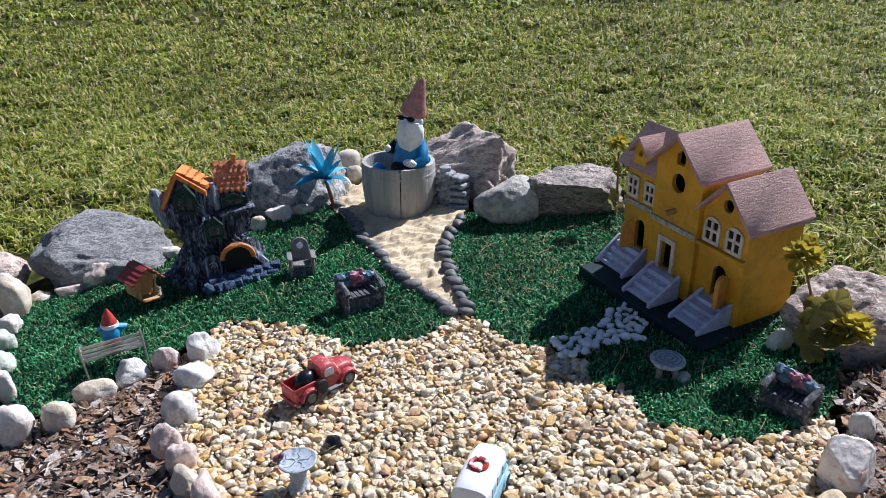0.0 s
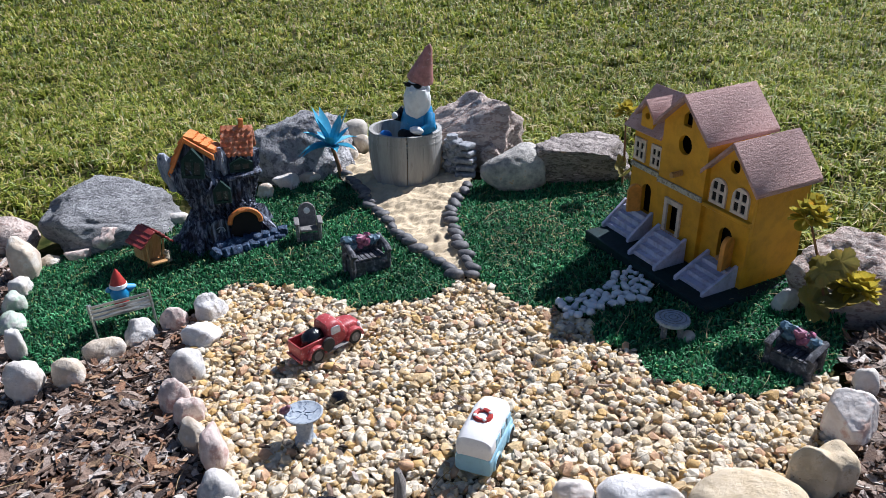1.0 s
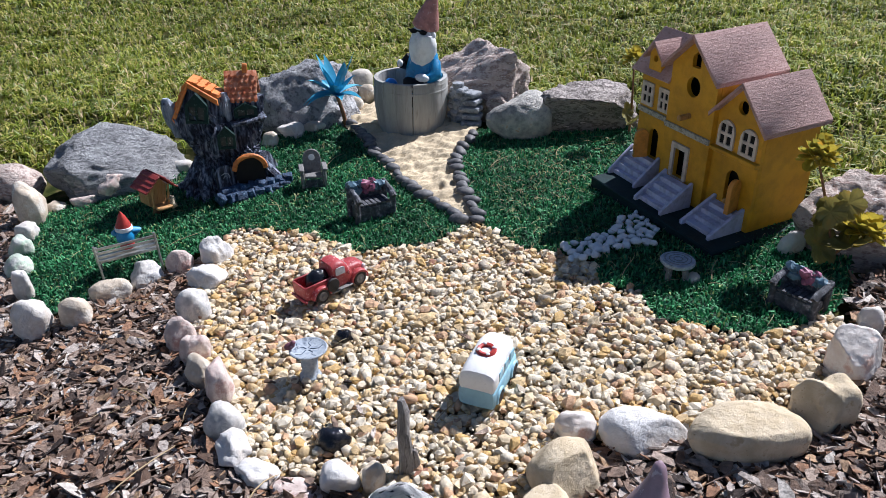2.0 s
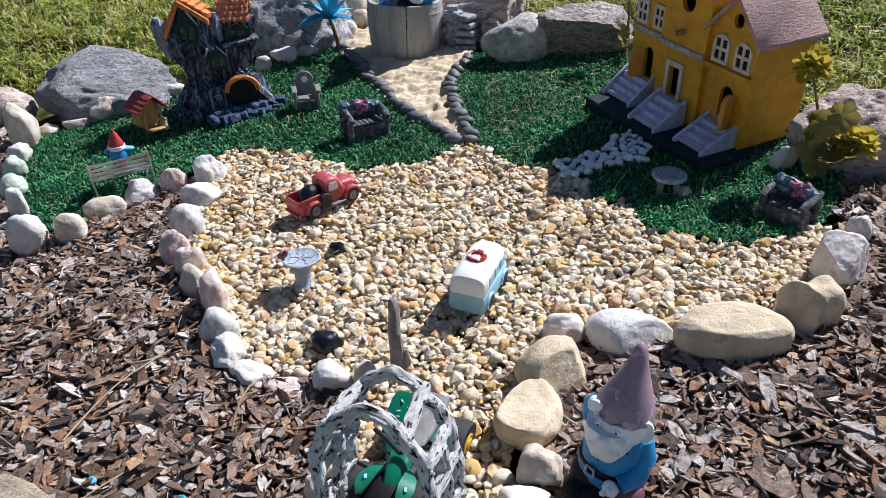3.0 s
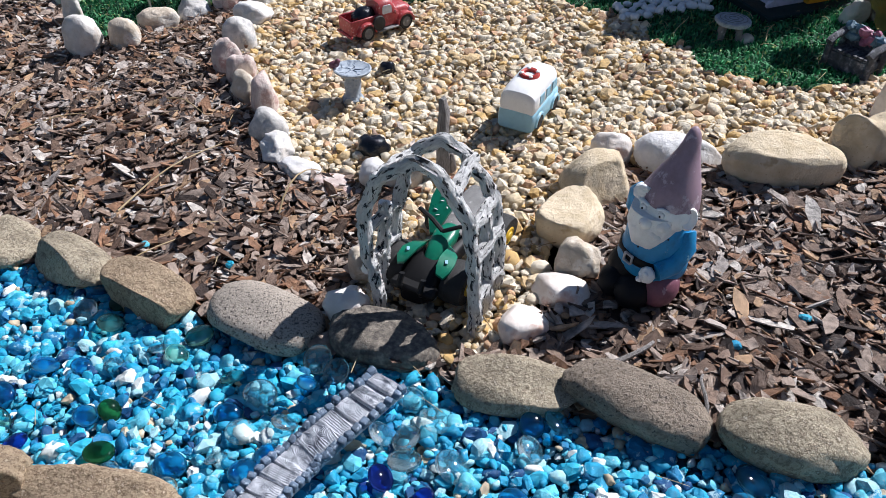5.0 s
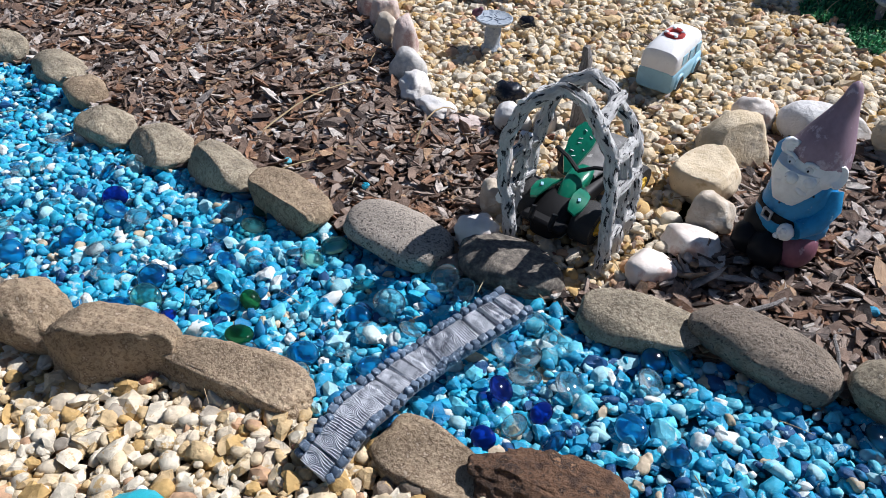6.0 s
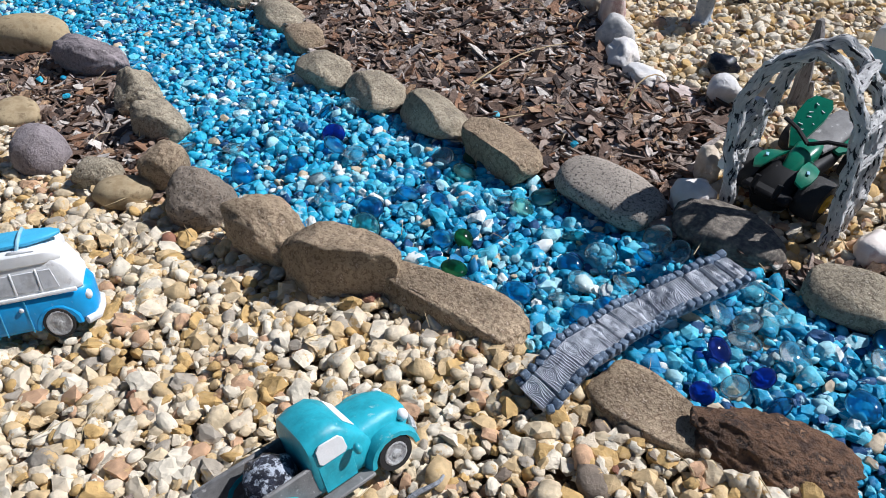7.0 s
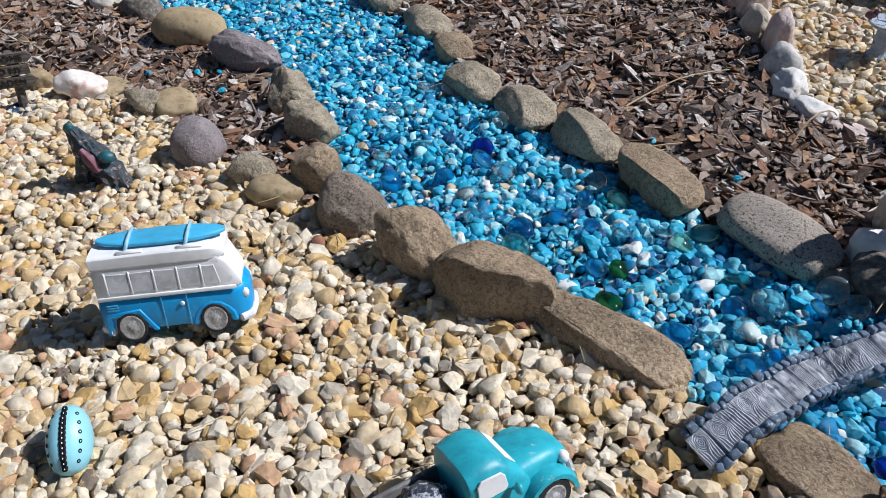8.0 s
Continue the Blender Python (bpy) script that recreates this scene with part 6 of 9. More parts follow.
def small_gnome():
    bm = B()
    lathe(bm, [(0.012, 0.0), (0.019, 0.006), (0.020, 0.016), (0.017, 0.022)], 18, mi=2)
    lathe(bm, [(0.017, 0.018), (0.023, 0.026), (0.024, 0.040), (0.018, 0.054)], 18, mi=1)
    lathe(bm, [(0.017, 0.050), (0.023, 0.056), (0.022, 0.064), (0.016, 0.067)], 18, mi=0)
    lathe(bm, [(0.0215, 0.062), (0.018, 0.072), (0.010, 0.092), (0.004, 0.104), (0.001, 0.108)], 18, mi=2, lean=(0, -0.004))
    tube(bm, [(0.018, 0, 0.052), (0.034, 0.004, 0.048), (0.022, 0.010, 0.034)], [0.009, 0.0085, 0.0065], 8, 1)
    tube(bm, [(-0.018, 0, 0.050), (-0.027, 0.008, 0.044), (-0.022, 0.018, 0.038)], [0.009, 0.008, 0.006], 8, 1)
    return bm


solo("garden_gnome", small_gnome(), [M_STATUE_W, M_STATUE_B, M_REDPAINT], pose(-0.778, 1.560, gz(-0.778, 1.560) + 0.046, 0, 0, 20) @ Matrix.Scale(0.9, 4),
     "tiny gnome statue in blue coat and red hat on bench", "garden gnome")


M_TEALDARK = paint("dark_teal_resin", (0.02, 0.11, 0.13), 0.45, wear=(0.14, 0.26, 0.28), share=0.1, scale=90)


# ---- vehicles ----
def oval_ring(x, hw, z0, z1, n=5.0, k=24, mx=0.0):
    """A rounded cross-section at x, in y and z."""
    out = []
    for i in range(k):
        a = 2 * math.pi * i / k
        c, s = math.cos(a), math.sin(a)
        out.append((x, math.copysign(abs(c) ** (2 / n), c) * hw, (z0 + z1) / 2 + math.copysign(abs(s) ** (2 / n), s) * (z1 - z0) / 2))
    return out


def hull(sections, n=5.0, bm=None, mi=0, k=24):
    return rings(bm or B(), [oval_ring(x, hw, z0, z1, n, k) for x, hw, z0, z1 in sections], mi)


def wheel(parent, x, y, r, w, rim_mat, side, rim=0.66):
    """Tyre and rim; side: which way the rim shows."""
    m = pose(x, y, r, 90 * -side, 0, 0)
    bm = lathe(B(), [(r * (rim - 0.04), -w / 2), (r * 0.93, -w / 2), (r, -w * 0.3), (r, w * 0.3), (r * 0.93, w / 2), (r * (rim - 0.04), w / 2)], 24, m)
    t = part("wheel", bm, M_TYRE, parent, "black tyre")
    bm = lathe(B(), [(r * rim, w * 0.40), (r * (rim - 0.02), w * 0.53), (r * (rim - 0.10), w * 0.56), (r * (rim - 0.14), w * 0.53), (r * 0.26, w * 0.55), (r * 0.22, w * 0.60), (r * 0.06, w * 0.62)], 20, m)
    part("rim", bm, rim_mat, t)


def fender(x, y, r, w, z0):
    """A half-round mudguard over a wheel."""
    loops = []
    for k in range(9):
        a = math.pi * (k / 8)
        c, s = math.cos(a), math.sin(a)
        ring = []
        for yy, rr in ((-w / 2, r * 0.97), (-w / 2, r * 1.18), (-w * 0.2, r * 1.28), (w * 0.2, r * 1.28), (w / 2, r * 1.2), (w / 2, r * 0.97)):
            ring.append((x + rr * c * 1.08, y + yy, z0 + rr * s))
        loops.append(ring)
    return rings(B(), loops)


def pickup(m, body, bed_mat, glass, load, label, scale=1.0, tail=1.0, rim_mat=M_RIM):
    """An old round-nosed pickup, 0.18 long, nose at +x."""
    t = thing("toy_truck", m @ Matrix.Scale(scale, 4), label, "toy truck")
    part("hood", hull([(0.022, 0.030, 0.016, 0.056), (0.040, 0.0285, 0.016, 0.058), (0.065, 0.0265, 0.016, 0.056), (0.080, 0.023, 0.018, 0.050), (0.088, 0.016, 0.022, 0.042)], 3.6), body, t)
    cab = part("cab", hull([(-0.022, 0.0305, 0.014, 0.070), (-0.0185, 0.0335, 0.013, 0.079), (-0.006, 0.0345, 0.013, 0.083), (0.012, 0.0345, 0.013, 0.082), (0.022, 0.034, 0.013, 0.074),
                            (0.034, 0.0325, 0.013, 0.058), (0.040, 0.030, 0.014, 0.050)], 4.2), body, t)
    for s in (-1, 1):
        y = s * 0.0353 - (0.0020 if s > 0 else 0.0)
        part("side_window", prism(B(), [(-0.010, 0.051), (0.013, 0.051), (0.016, 0.054), (0.015, 0.066), (0.011, 0.071), (-0.008, 0.072), (-0.0125, 0.068), (-0.013, 0.054)], 0.0020, Matrix.Translation((0, y, 0)), bevel=0.0004), glass, cab, "pale painted side window")
        part("door_panel", prism(B(), [(-0.015, 0.020), (0.018, 0.020), (0.019, 0.050), (-0.015, 0.050)], 0.0014, Matrix.Translation((0, s * 0.0342 - (0.0014 if s > 0 else 0), 0)), bevel=0.0005), body, cab)
        bm = ball_at(B(), (0.022, s * 0.042, 0.052), (0.004, 0.005, 0.006))
        tube(bm, [(0.02, s * 0.034, 0.048), (0.022, s * 0.042, 0.051)], 0.0015, 6)
        part("mirror", bm, body, cab)
        part("front_fender", fender(0.056, s * 0.031, 0.021, 0.020, 0.017), body, t)
        part("rear_fender", fender(-0.062, s * 0.034, 0.021, 0.016, 0.017), body, t)
        wheel(t, 0.056, s * 0.033, 0.0190, 0.014, rim_mat, s)
        wheel(t, -0.062, s * 0.035, 0.0190, 0.014, rim_mat, s)
        bm = B()
        box(bm, (-0.002, s * 0.038, 0.016), (0.064, 0.013, 0.004), bevel=0.001)
        part("running_board", bm, M_GREYRESIN, t)
        bm = ball_at(B(), (0.080, s * 0.023, 0.040), (0.006, 0.0065, 0.0065))
        part("headlight", bm, M_WHITEPAINT, t)
        bm = B()
        box(bm, (-0.062 , s * 0.029, 0.037), (0.080 * tail, 0.005, 0.032), bevel=0.0015)
        part("bed_side", bm, bed_mat, t)
    m_w = pose(0.0285, 0, 0.0655, 0, 52, 0)
    bm = B()
    box(bm, m_w.translation, (0.0012, 0.042, 0.015), rot=(0, -38, 0), bevel=0.0004)
    part("windscreen", bm, glass, cab, "pale painted windscreen")
    bm = B()
    box(bm, (-0.062, 0, 0.019), (0.080 * tail, 0.056, 0.007), bevel=0.001)
    part("bed_floor", bm, bed_mat, t)
    bm = B()
    box(bm, (-0.062 - 0.040 * tail, 0, 0.034), (0.005, 0.060, 0.036), bevel=0.0015)
    part("tailgate", bm, bed_mat, t)
    bm = B()
    box(bm, (-0.067 - 0.040 * tail, 0, 0.016), (0.006, 0.070, 0.008), bevel=0.002)
    part("rear_bumper", bm, bed_mat, t)
    bm = tube(B(), [(0.086, -0.026, 0.018), (0.092, -0.012, 0.018), (0.093, 0, 0.018), (0.092, 0.012, 0.018), (0.086, 0.026, 0.018)], 0.0035, 7)
    part("front_bumper", bm, M_RIM, t)
    if load == "tyre":
        bm = ball_at(B(), (-0.050, 0.0, 0.046), (0.033, 0.024, 0.023), level=3, jag=0.10, rot=(0, -12, 0))
        part("load", bm, M_TAR, t, "glossy black stone in the bed")
        bm = lathe(B(), [(0.008, -0.004), (0.017, -0.004), (0.0185, 0), (0.017, 0.004), (0.006, 0.005)], 18, pose(-0.028, -0.040, 0.036, 90))
        part("side_spare_wheel", bm, M_TYRE, t)
    else:
        bm = ball_at(B(), (-0.050, 0.0, 0.040), (0.026, 0.024, 0.024), level=3, jag=0.18, freq=2.0)
        part("load", bm, M_LOADROCK, t, "dark blue-black speckled stone in the bed")
    return t


M_LOADROCK = surface("black_speckled_stone", [(3, (0.014, 0.016, 0.028)), (1, (0.05, 0.06, 0.09))], scale=60, bump=0.8, rough=0.35, speck=(0.34, (0.50, 0.54, 0.60), 110))
pickup(pose(-0.257, 1.388, gz(-0.257, 1.388) + 0.011, 0, -3.5, 43) @ Matrix.Diagonal((1, 1, 1.07, 1)), M_RED, M_RED, M_GREYWIN, "tyre", "red resin pickup truck with a black stone in its bed", 0.83, rim_mat=M_GREYRESIN)
pickup(pose(-0.352, -0.034, gz(-0.352, -0.034) + 0.009, -18, -3, 65), M_TEAL, M_GREYRESIN, M_WHITEPAINT, "rock", "teal resin pickup truck with a grey bed on the pebbles", 0.94, 1.2)

# surf van
VX, VY = -0.773, -0.007
VM = pose(VX, VY, gz(VX, VY) + 0.010, -12.0, -1.0, 44.0) @ Matrix.Diagonal((0.825, 0.68, 1.0, 1))
van = thing("toy_van", VM, "blue and white resin camper van with a roof surfboard", "toy van")
part("lower_body", hull([(-0.093, 0.034, 0.016, 0.054), (-0.090, 0.039, 0.012, 0.057), (-0.078, 0.0415, 0.011, 0.057), (0.0, 0.042, 0.011, 0.057), (0.072, 0.0415, 0.011, 0.057), (0.084, 0.0395, 0.012, 0.058),
                         (0.093, 0.034, 0.014, 0.057), (0.099, 0.024, 0.019, 0.052), (0.101, 0.012, 0.024, 0.046)], 5.0), M_VANBLUE, van, "bright blue lower body")
upper = part("upper_body", hull([(-0.091, 0.037, 0.0555, 0.092), (-0.087, 0.0395, 0.054, 0.100), (-0.072, 0.0400, 0.054, 0.102), (0.0, 0.0402, 0.054, 0.103), (0.066, 0.0398, 0.054, 0.101), (0.078, 0.038, 0.054, 0.090),
                                 (0.087, 0.035, 0.054, 0.074), (0.092, 0.031, 0.055, 0.064)], 8.0), M_WHITEPAINT, van, "white upper body")
for s in (-1, 1):
    for k in range(5):
        x = -0.060 + 0.0300 * k
        w = 0.0262 if k < 4 else 0.020
        xs = x if k < 4 else x - 0.003
        part("window", prism(B(), [(xs - w / 2, 0.0635), (xs + w / 2, 0.0635), (xs + w / 2 - (0.005 if k == 4 else 0), 0.0865), (xs - w / 2, 0.0865)], 0.0014, Matrix.Translation((0, s * 0.0402 - 0.0007, 0)), bevel=0.0003), M_GREYWIN, upper,
             "grey painted window")
        bm = B()
        box(bm, (x - 0.0150, s * 0.0402, 0.0750), (0.0030, 0.0030, 0.0270), bevel=0.0010)
        part("window_post", bm, M_WHITEPAINT, upper)
    bm = B()
    box(bm, (-0.002, s * 0.0410, 0.0575), (0.176, 0.0046, 0.0050), bevel=0.0018, seg=2)
    part("belt_line", bm, M_WHITEPAINT, upper)
    for x in (-0.056, 0.052):
        if x > 0:
            lip = fender(x, s * 0.0395, 0.0215, 0.007, 0.015)
        else:
            lip = prism(B(), [(-0.088, 0.012), (-0.085, 0.038), (-0.041, 0.042), (-0.022, 0.013), (-0.029, 0.013), (-0.044, 0.036), (-0.079, 0.033), (-0.081, 0.012)], 0.005, Matrix.Translation((0, s * 0.0412 - 0.0025, 0)), bevel=0.0012)
        part("wheel_arch", lip, M_VANBLUE, van)
        wheel(van, x, s * 0.0375, 0.0200, 0.013, M_RIM, s, 0.80)
    for x in (-0.012, 0.020):
        bm = B()
        box(bm, (x, s * 0.0421, 0.034), (0.0014, 0.0012, 0.040))
        part("door_seam", bm, M_BOARD, van)
    bm = ball_at(B(), (0.014, s * 0.0430, 0.044), (0.003, 0.002, 0.003))
    part("door_handle", bm, M_WHITEPAINT, van)
    bm = ball_at(B(), (0.094, s * 0.029, 0.044), (0.006, 0.0065, 0.0065))
    part("headlight", bm, M_WHITEPAINT, van)
    for k in range(3):
        bm = B()
        box(bm, (-0.074, s * 0.0420, 0.049 - 0.003 * k), (0.014, 0.0014, 0.0014))
        part("vent", bm, M_BOARD, van)
for x, sx in ((0.098, 1), (-0.092, -1)):
    bm = tube(B(), [(x - sx * 0.012, -0.041, 0.016), (x + sx * 0.001, -0.030, 0.016), (x + sx * 0.004, 0, 0.016), (x + sx * 0.001, 0.030, 0.016), (x - sx * 0.012, 0.041, 0.016)], 0.005, 8)
    part("bumper", bm, M_GREYWIN, van, "pale grey bumper")
part("roof_rack", hull([(-0.093, 0.034, 0.0940, 0.104), (-0.090, 0.0415, 0.0915, 0.1085), (0.0, 0.0425, 0.0920, 0.1105), (0.058, 0.0415, 0.0915, 0.1095), (0.070, 0.038, 0.0915, 0.107), (0.077, 0.031, 0.0925, 0.102)], 6.0), M_WHITEPAINT, van, "white roof tray")
board = part("surfboard", hull([(-0.084, 0.004, 0.1125, 0.1160), (-0.072, 0.016, 0.111, 0.1170), (-0.045, 0.025, 0.110, 0.1175), (0.0, 0.0285, 0.110, 0.1180), (0.045, 0.025, 0.110, 0.1180), (0.068, 0.016, 0.111, 0.1180),
                                (0.080, 0.005, 0.113, 0.1170)], 3.0), M_BOARD, van, "light blue surfboard")
for x in (-0.040, 0.034):
    bm = tube(B(), [(x - 0.004, -0.036, 0.107), (x - 0.002, -0.031, 0.113), (x, -0.022, 0.1185), (x, 0.0, 0.1195), (x, 0.022, 0.1185), (x, 0.031, 0.113), (x, 0.036, 0.107)], 0.0022, 8, wob=0.5)
    part("strap", bm, M_PALEBLUE, board, "twisted pale blue strap")
    bm = B()
    box(bm, (x + 0.002, -0.0355, 0.1095), (0.034, 0.006, 0.005), bevel=0.002)
    part("strap_rest", bm, M_WHITEPAINT, board)

# small camper with a red lifebuoy
camper = thing("toy_camper", pose(0.066, 1.033, gz(0.066, 1.033) + 0.008, 0, -1.5, 69) @ Matrix.Diagonal((1, 1, 1.1, 1)), "white and pale blue resin camper van with a red lifebuoy", "toy van")
part("lower_body", hull([(-0.0665, 0.030, 0.005, 0.036), (-0.063, 0.0325, 0.002, 0.037), (0.0, 0.0325, 0.002, 0.037), (0.056, 0.032, 0.002, 0.037), (0.068, 0.024, 0.006, 0.033)], 6.0), M_PALEBLUE, camper, "pale blue lower body")
up = part("upper_body", hull([(-0.0660, 0.0292, 0.030, 0.060), (-0.062, 0.0318, 0.026, 0.067), (-0.045, 0.0318, 0.024, 0.073), (-0.01, 0.031, 0.024, 0.0755), (0.030, 0.030, 0.024, 0.0755), (0.052, 0.027, 0.024, 0.070),
                              (0.064, 0.022, 0.026, 0.054)], 3.2), M_WHITEPAINT, camper, "white upper body")
for s in (-1, 1):
    for k in range(3):
        x = -0.030 + 0.030 * k
        part("window", prism(B(), [(x - 0.010, 0.042), (x + 0.010, 0.042), (x + 0.009, 0.058), (x - 0.010, 0.058)], 0.0016, Matrix.Translation((0, s * 0.0316 - 0.0008, 0)), bevel=0.0003), M_PALEBLUE, up, "pale blue window")
    for x in (-0.036, 0.040):
        part("wheel_arch", fender(x, s * 0.0315, 0.0150, 0.008, 0.010), M_PALEBLUE, camper)
        wheel(camper, x, s * 0.0305, 0.0140, 0.009, M_TYRE, s)
bm = lathe(B(), [(0.010, 0.0), (0.0165, 0.001), (0.018, 0.004), (0.0145, 0.008), (0.010, 0.007), (0.009, 0.003)], 20, pose(-0.010, 0.002, 0.0715, 0, -6, 0))
buoy = part("lifebuoy", bm, M_REDPAINT, camper, "red lifebuoy")
for k in range(4):
    a = k * math.pi / 2 + 0.5
    bm = ball_at(B(), (-0.010 + 0.0135 * math.cos(a), 0.002 + 0.0135 * math.sin(a), 0.0785 + 0.0015 * math.cos(a)), (0.004, 0.004, 0.002))
    part("band", bm, M_WHITEPAINT, buoy)
bm = ball_at(B(), (-0.030, 0.002, 0.068), (0.012, 0.013, 0.006), level=3)
part("roof_bulge", bm, M_WHITEPAINT, camper)

# ---- bird bath ----
bath = thing("bird_bath", pose(-0.261, 1.097, gz(-0.261, 1.097) + 0.002) @ Matrix.Diagonal((0.97, 0.97, 0.91, 1)), "pale blue-grey stone bird bath with a cracked basin on the pebbles", "bird bath")
bm = lathe(B(), [(0.021, -0.006), (0.021, 0.006), (0.017, 0.010), (0.0145, 0.016), (0.017, 0.034), (0.0155, 0.048), (0.014, 0.054), (0.018, 0.058)], 22, wob=0.1)
part("pedestal", bm, M_BATH, bath)
bm = lathe(B(), [(0.018, 0.0575), (0.030, 0.062), (0.036, 0.067), (0.0365, 0.0705), (0.034, 0.0715), (0.030, 0.069), (0.012, 0.067), (0.0, 0.0668)], 28, cap=(True, False))
basin = part("basin", bm, M_BATH, bath)
for k in range(5):
    a = k * 1.27 + 0.3
    pts = [(r * math.cos(a + 0.25 * math.sin(r * 300 + k)), r * math.sin(a + 0.25 * math.sin(r * 300 + k)), 0.0672 + (0.0006 if r < 0.026 else 0.0018)) for r in (0.004, 0.012, 0.020, 0.029)]
    part("crack", tube(B(), pts, 0.0007, 5), M_BLUESTEP, basin, "dark crack")
# Small red bird figure on the rim, reduced to a plain body and head.
bm = ball_at(B(), (-0.033, -0.006, 0.0785), (0.011, 0.007, 0.008), rot=(0, -20, 20))
ball_at(bm, (-0.026, -0.005, 0.086), (0.005, 0.005, 0.005))
part("finial", bm, M_MAROON, bath, "small dark red bird figure on the rim")

# ---- dark lumps and driftwood ----
def lumpy(name, x, y, r, mat_, seed, label, cat, lift=0.0, turn=0.0):
    bm = ball_at(B(), (0, 0, 0), r, level=3, jag=0.28, freq=1.8, seed=seed)
    return solo(name, bm, mat_, pose(x, y, gz(x, y) + r[2] * 0.75 + lift, 0, 0, turn), label, cat, angle=60)


rock('table_stone', 0.495, 1.335, 0.032, 0.028, 0.026, 20, M_GREY, 131, 'small grey stone beside the round table', 'stone', '', sq=2.6, planes=8, spread=0.40, edge=20, swell=0.14, grit=0.035, level=3)
lumpy("slag_lump", -0.192, 0.908, (0.028, 0.022, 0.020), M_TAR, 3.0, "glossy black glass slag lump on the pebbles", "slag")
lumpy("slag_lump", -0.212, 1.198, (0.018, 0.015, 0.017), M_TAR, 9.0, "small dark glassy slag lump on the pebbles", "slag")
stick = thing("driftwood_post", pose(-0.069, 0.845, gz(-0.069, 0.845), 0, 2, 0), "upright grey driftwood splinter stuck in the pebbles", "driftwood")
bm = tube(B(), [(0, 0, -0.02), (0.002, 0.0, 0.03), (-0.002, 0.003, 0.075), (-0.003, 0.005, 0.115), (-0.008, 0.006, 0.136)], [0.015, 0.0105, 0.010, 0.009, 0.006], 9, wob=0.75, seed=2.0)
part("shaft", bm, M_DRIFT, stick, angle=30)
bm = tube(B(), [(0.008, 0.0, -0.01), (0.016, 0.0, 0.02), (0.013, 0.0, 0.045)], [0.008, 0.006, 0.003], 7, wob=0.5, seed=5.0)
part("side_splinter", bm, M_DRIFT, stick, angle=30)

# ---- log arch ----
ACX, ACY = -0.053, 0.502
arch_m = pose(ACX, ACY, gz(ACX, ACY) + 0.004, 0, 0, -14)
arbor = thing("log_arch", arch_m, "white and black birch-log garden arch spanning the pebble path", "garden arch")


def log(pts, r, name, seed):
    """A crooked branch with bark ridges and knots."""
    pts = [Vector(p) for p in pts]
    fine = []
    for a, b in zip(pts, pts[1:]):
        n = max(2, round((b - a).length / 0.0045))
        fine += [a.lerp(b, j / n) for j in range(n)]
    fine.append(pts[-1])
    fine = [p if i in (0, len(fine) - 1) else (fine[i - 1] + p * 2 + fine[i + 1]) / 4 for i, p in enumerate(fine)]
    fine = [p + r * 0.34 * Vector(noise.noise_vector(p * 45 + Vector((seed, 0, 0)))) for p in fine]
    loops, side = [], None
    for i, p in enumerate(fine):
        d = (fine[min(i + 1, len(fine) - 1)] - fine[max(i - 1, 0)]).normalized()
        ref = side or (Vector((0, 1, 0)) if abs(d.y) < 0.9 else Vector((1, 0, 0)))
        u = (ref - d * ref.dot(d)).normalized()
        w, side = d.cross(u), u
        thick = r * (1 + 0.20 * noise.noise((i * 0.35, seed, 0)) + 0.10 * noise.noise((i * 1.1, seed, 5)))
        ring = []
        for k in range(18):
            t = 2 * math.pi * k / 18
            groove = abs(noise.noise(Vector((math.cos(t) * 2.2, math.sin(t) * 2.2, i * 0.16 + seed))))
            rr = thick * (0.84 + 0.62 * groove ** 0.8)
            ring.append(p + u * (rr * math.cos(t)) + w * (rr * math.sin(t)))
        loops.append(ring)
    # skin with a map that runs round and along the branch, for the streaked paint
    bm = B()
    uv = bm.loops.layers.uv.new("along")
    vs = [[bm.verts.new(q) for q in ring] for ring in loops]
    for i in range(len(vs) - 1):
        for k in range(18):
            j = (k + 1) % 18
            f = bm.faces.new((vs[i][k], vs[i][j], vs[i + 1][j], vs[i + 1][k]))
            for loop, (u, v) in zip(f.loops, ((k, i), (k + 1, i), (k + 1, i + 1), (k, i + 1))):
                loop[uv].uv = (u / 18 * 4 + seed * 7, v * 0.62 + seed * 3)
    bm.faces.new(vs[0][::-1])
    bm.faces.new(vs[-1])
    rr = np.random.default_rng(int(seed * 10) + 3)
    for i in range(2, len(fine) - 1, 3):
        d = Vector(rr.normal(size=3)).normalized() * r * 0.85
        k = 0.30 + 0.34 * rr.random()
        n = len(bm.faces)
        ball_at(bm, fine[i] + d, (r * k, r * k, r * k), jag=0.5, seed=i + seed, level=2)
        for f in list(bm.faces)[n:]:
            for loop in f.loops:
                loop[uv].uv = (loop.vert.co.x * 260 + seed, loop.vert.co.z * 260 + i)
    return part(name, bm, M_WHITELOG, arbor, angle=50)


log([(-0.057, 0, -0.012), (-0.068, 0, 0.045), (-0.080, 0, 0.098), (-0.083, 0, 0.146), (-0.066, 0, 0.195), (-0.041, 0, 0.219), (-0.018, 0, 0.231), (0.007, 0, 0.224),
     (0.030, 0, 0.194), (0.045, 0, 0.166), (0.054, 0, 0.118), (0.060, 0, 0.060), (0.062, 0, -0.012)], 0.0080, "front_arch", 1.0)
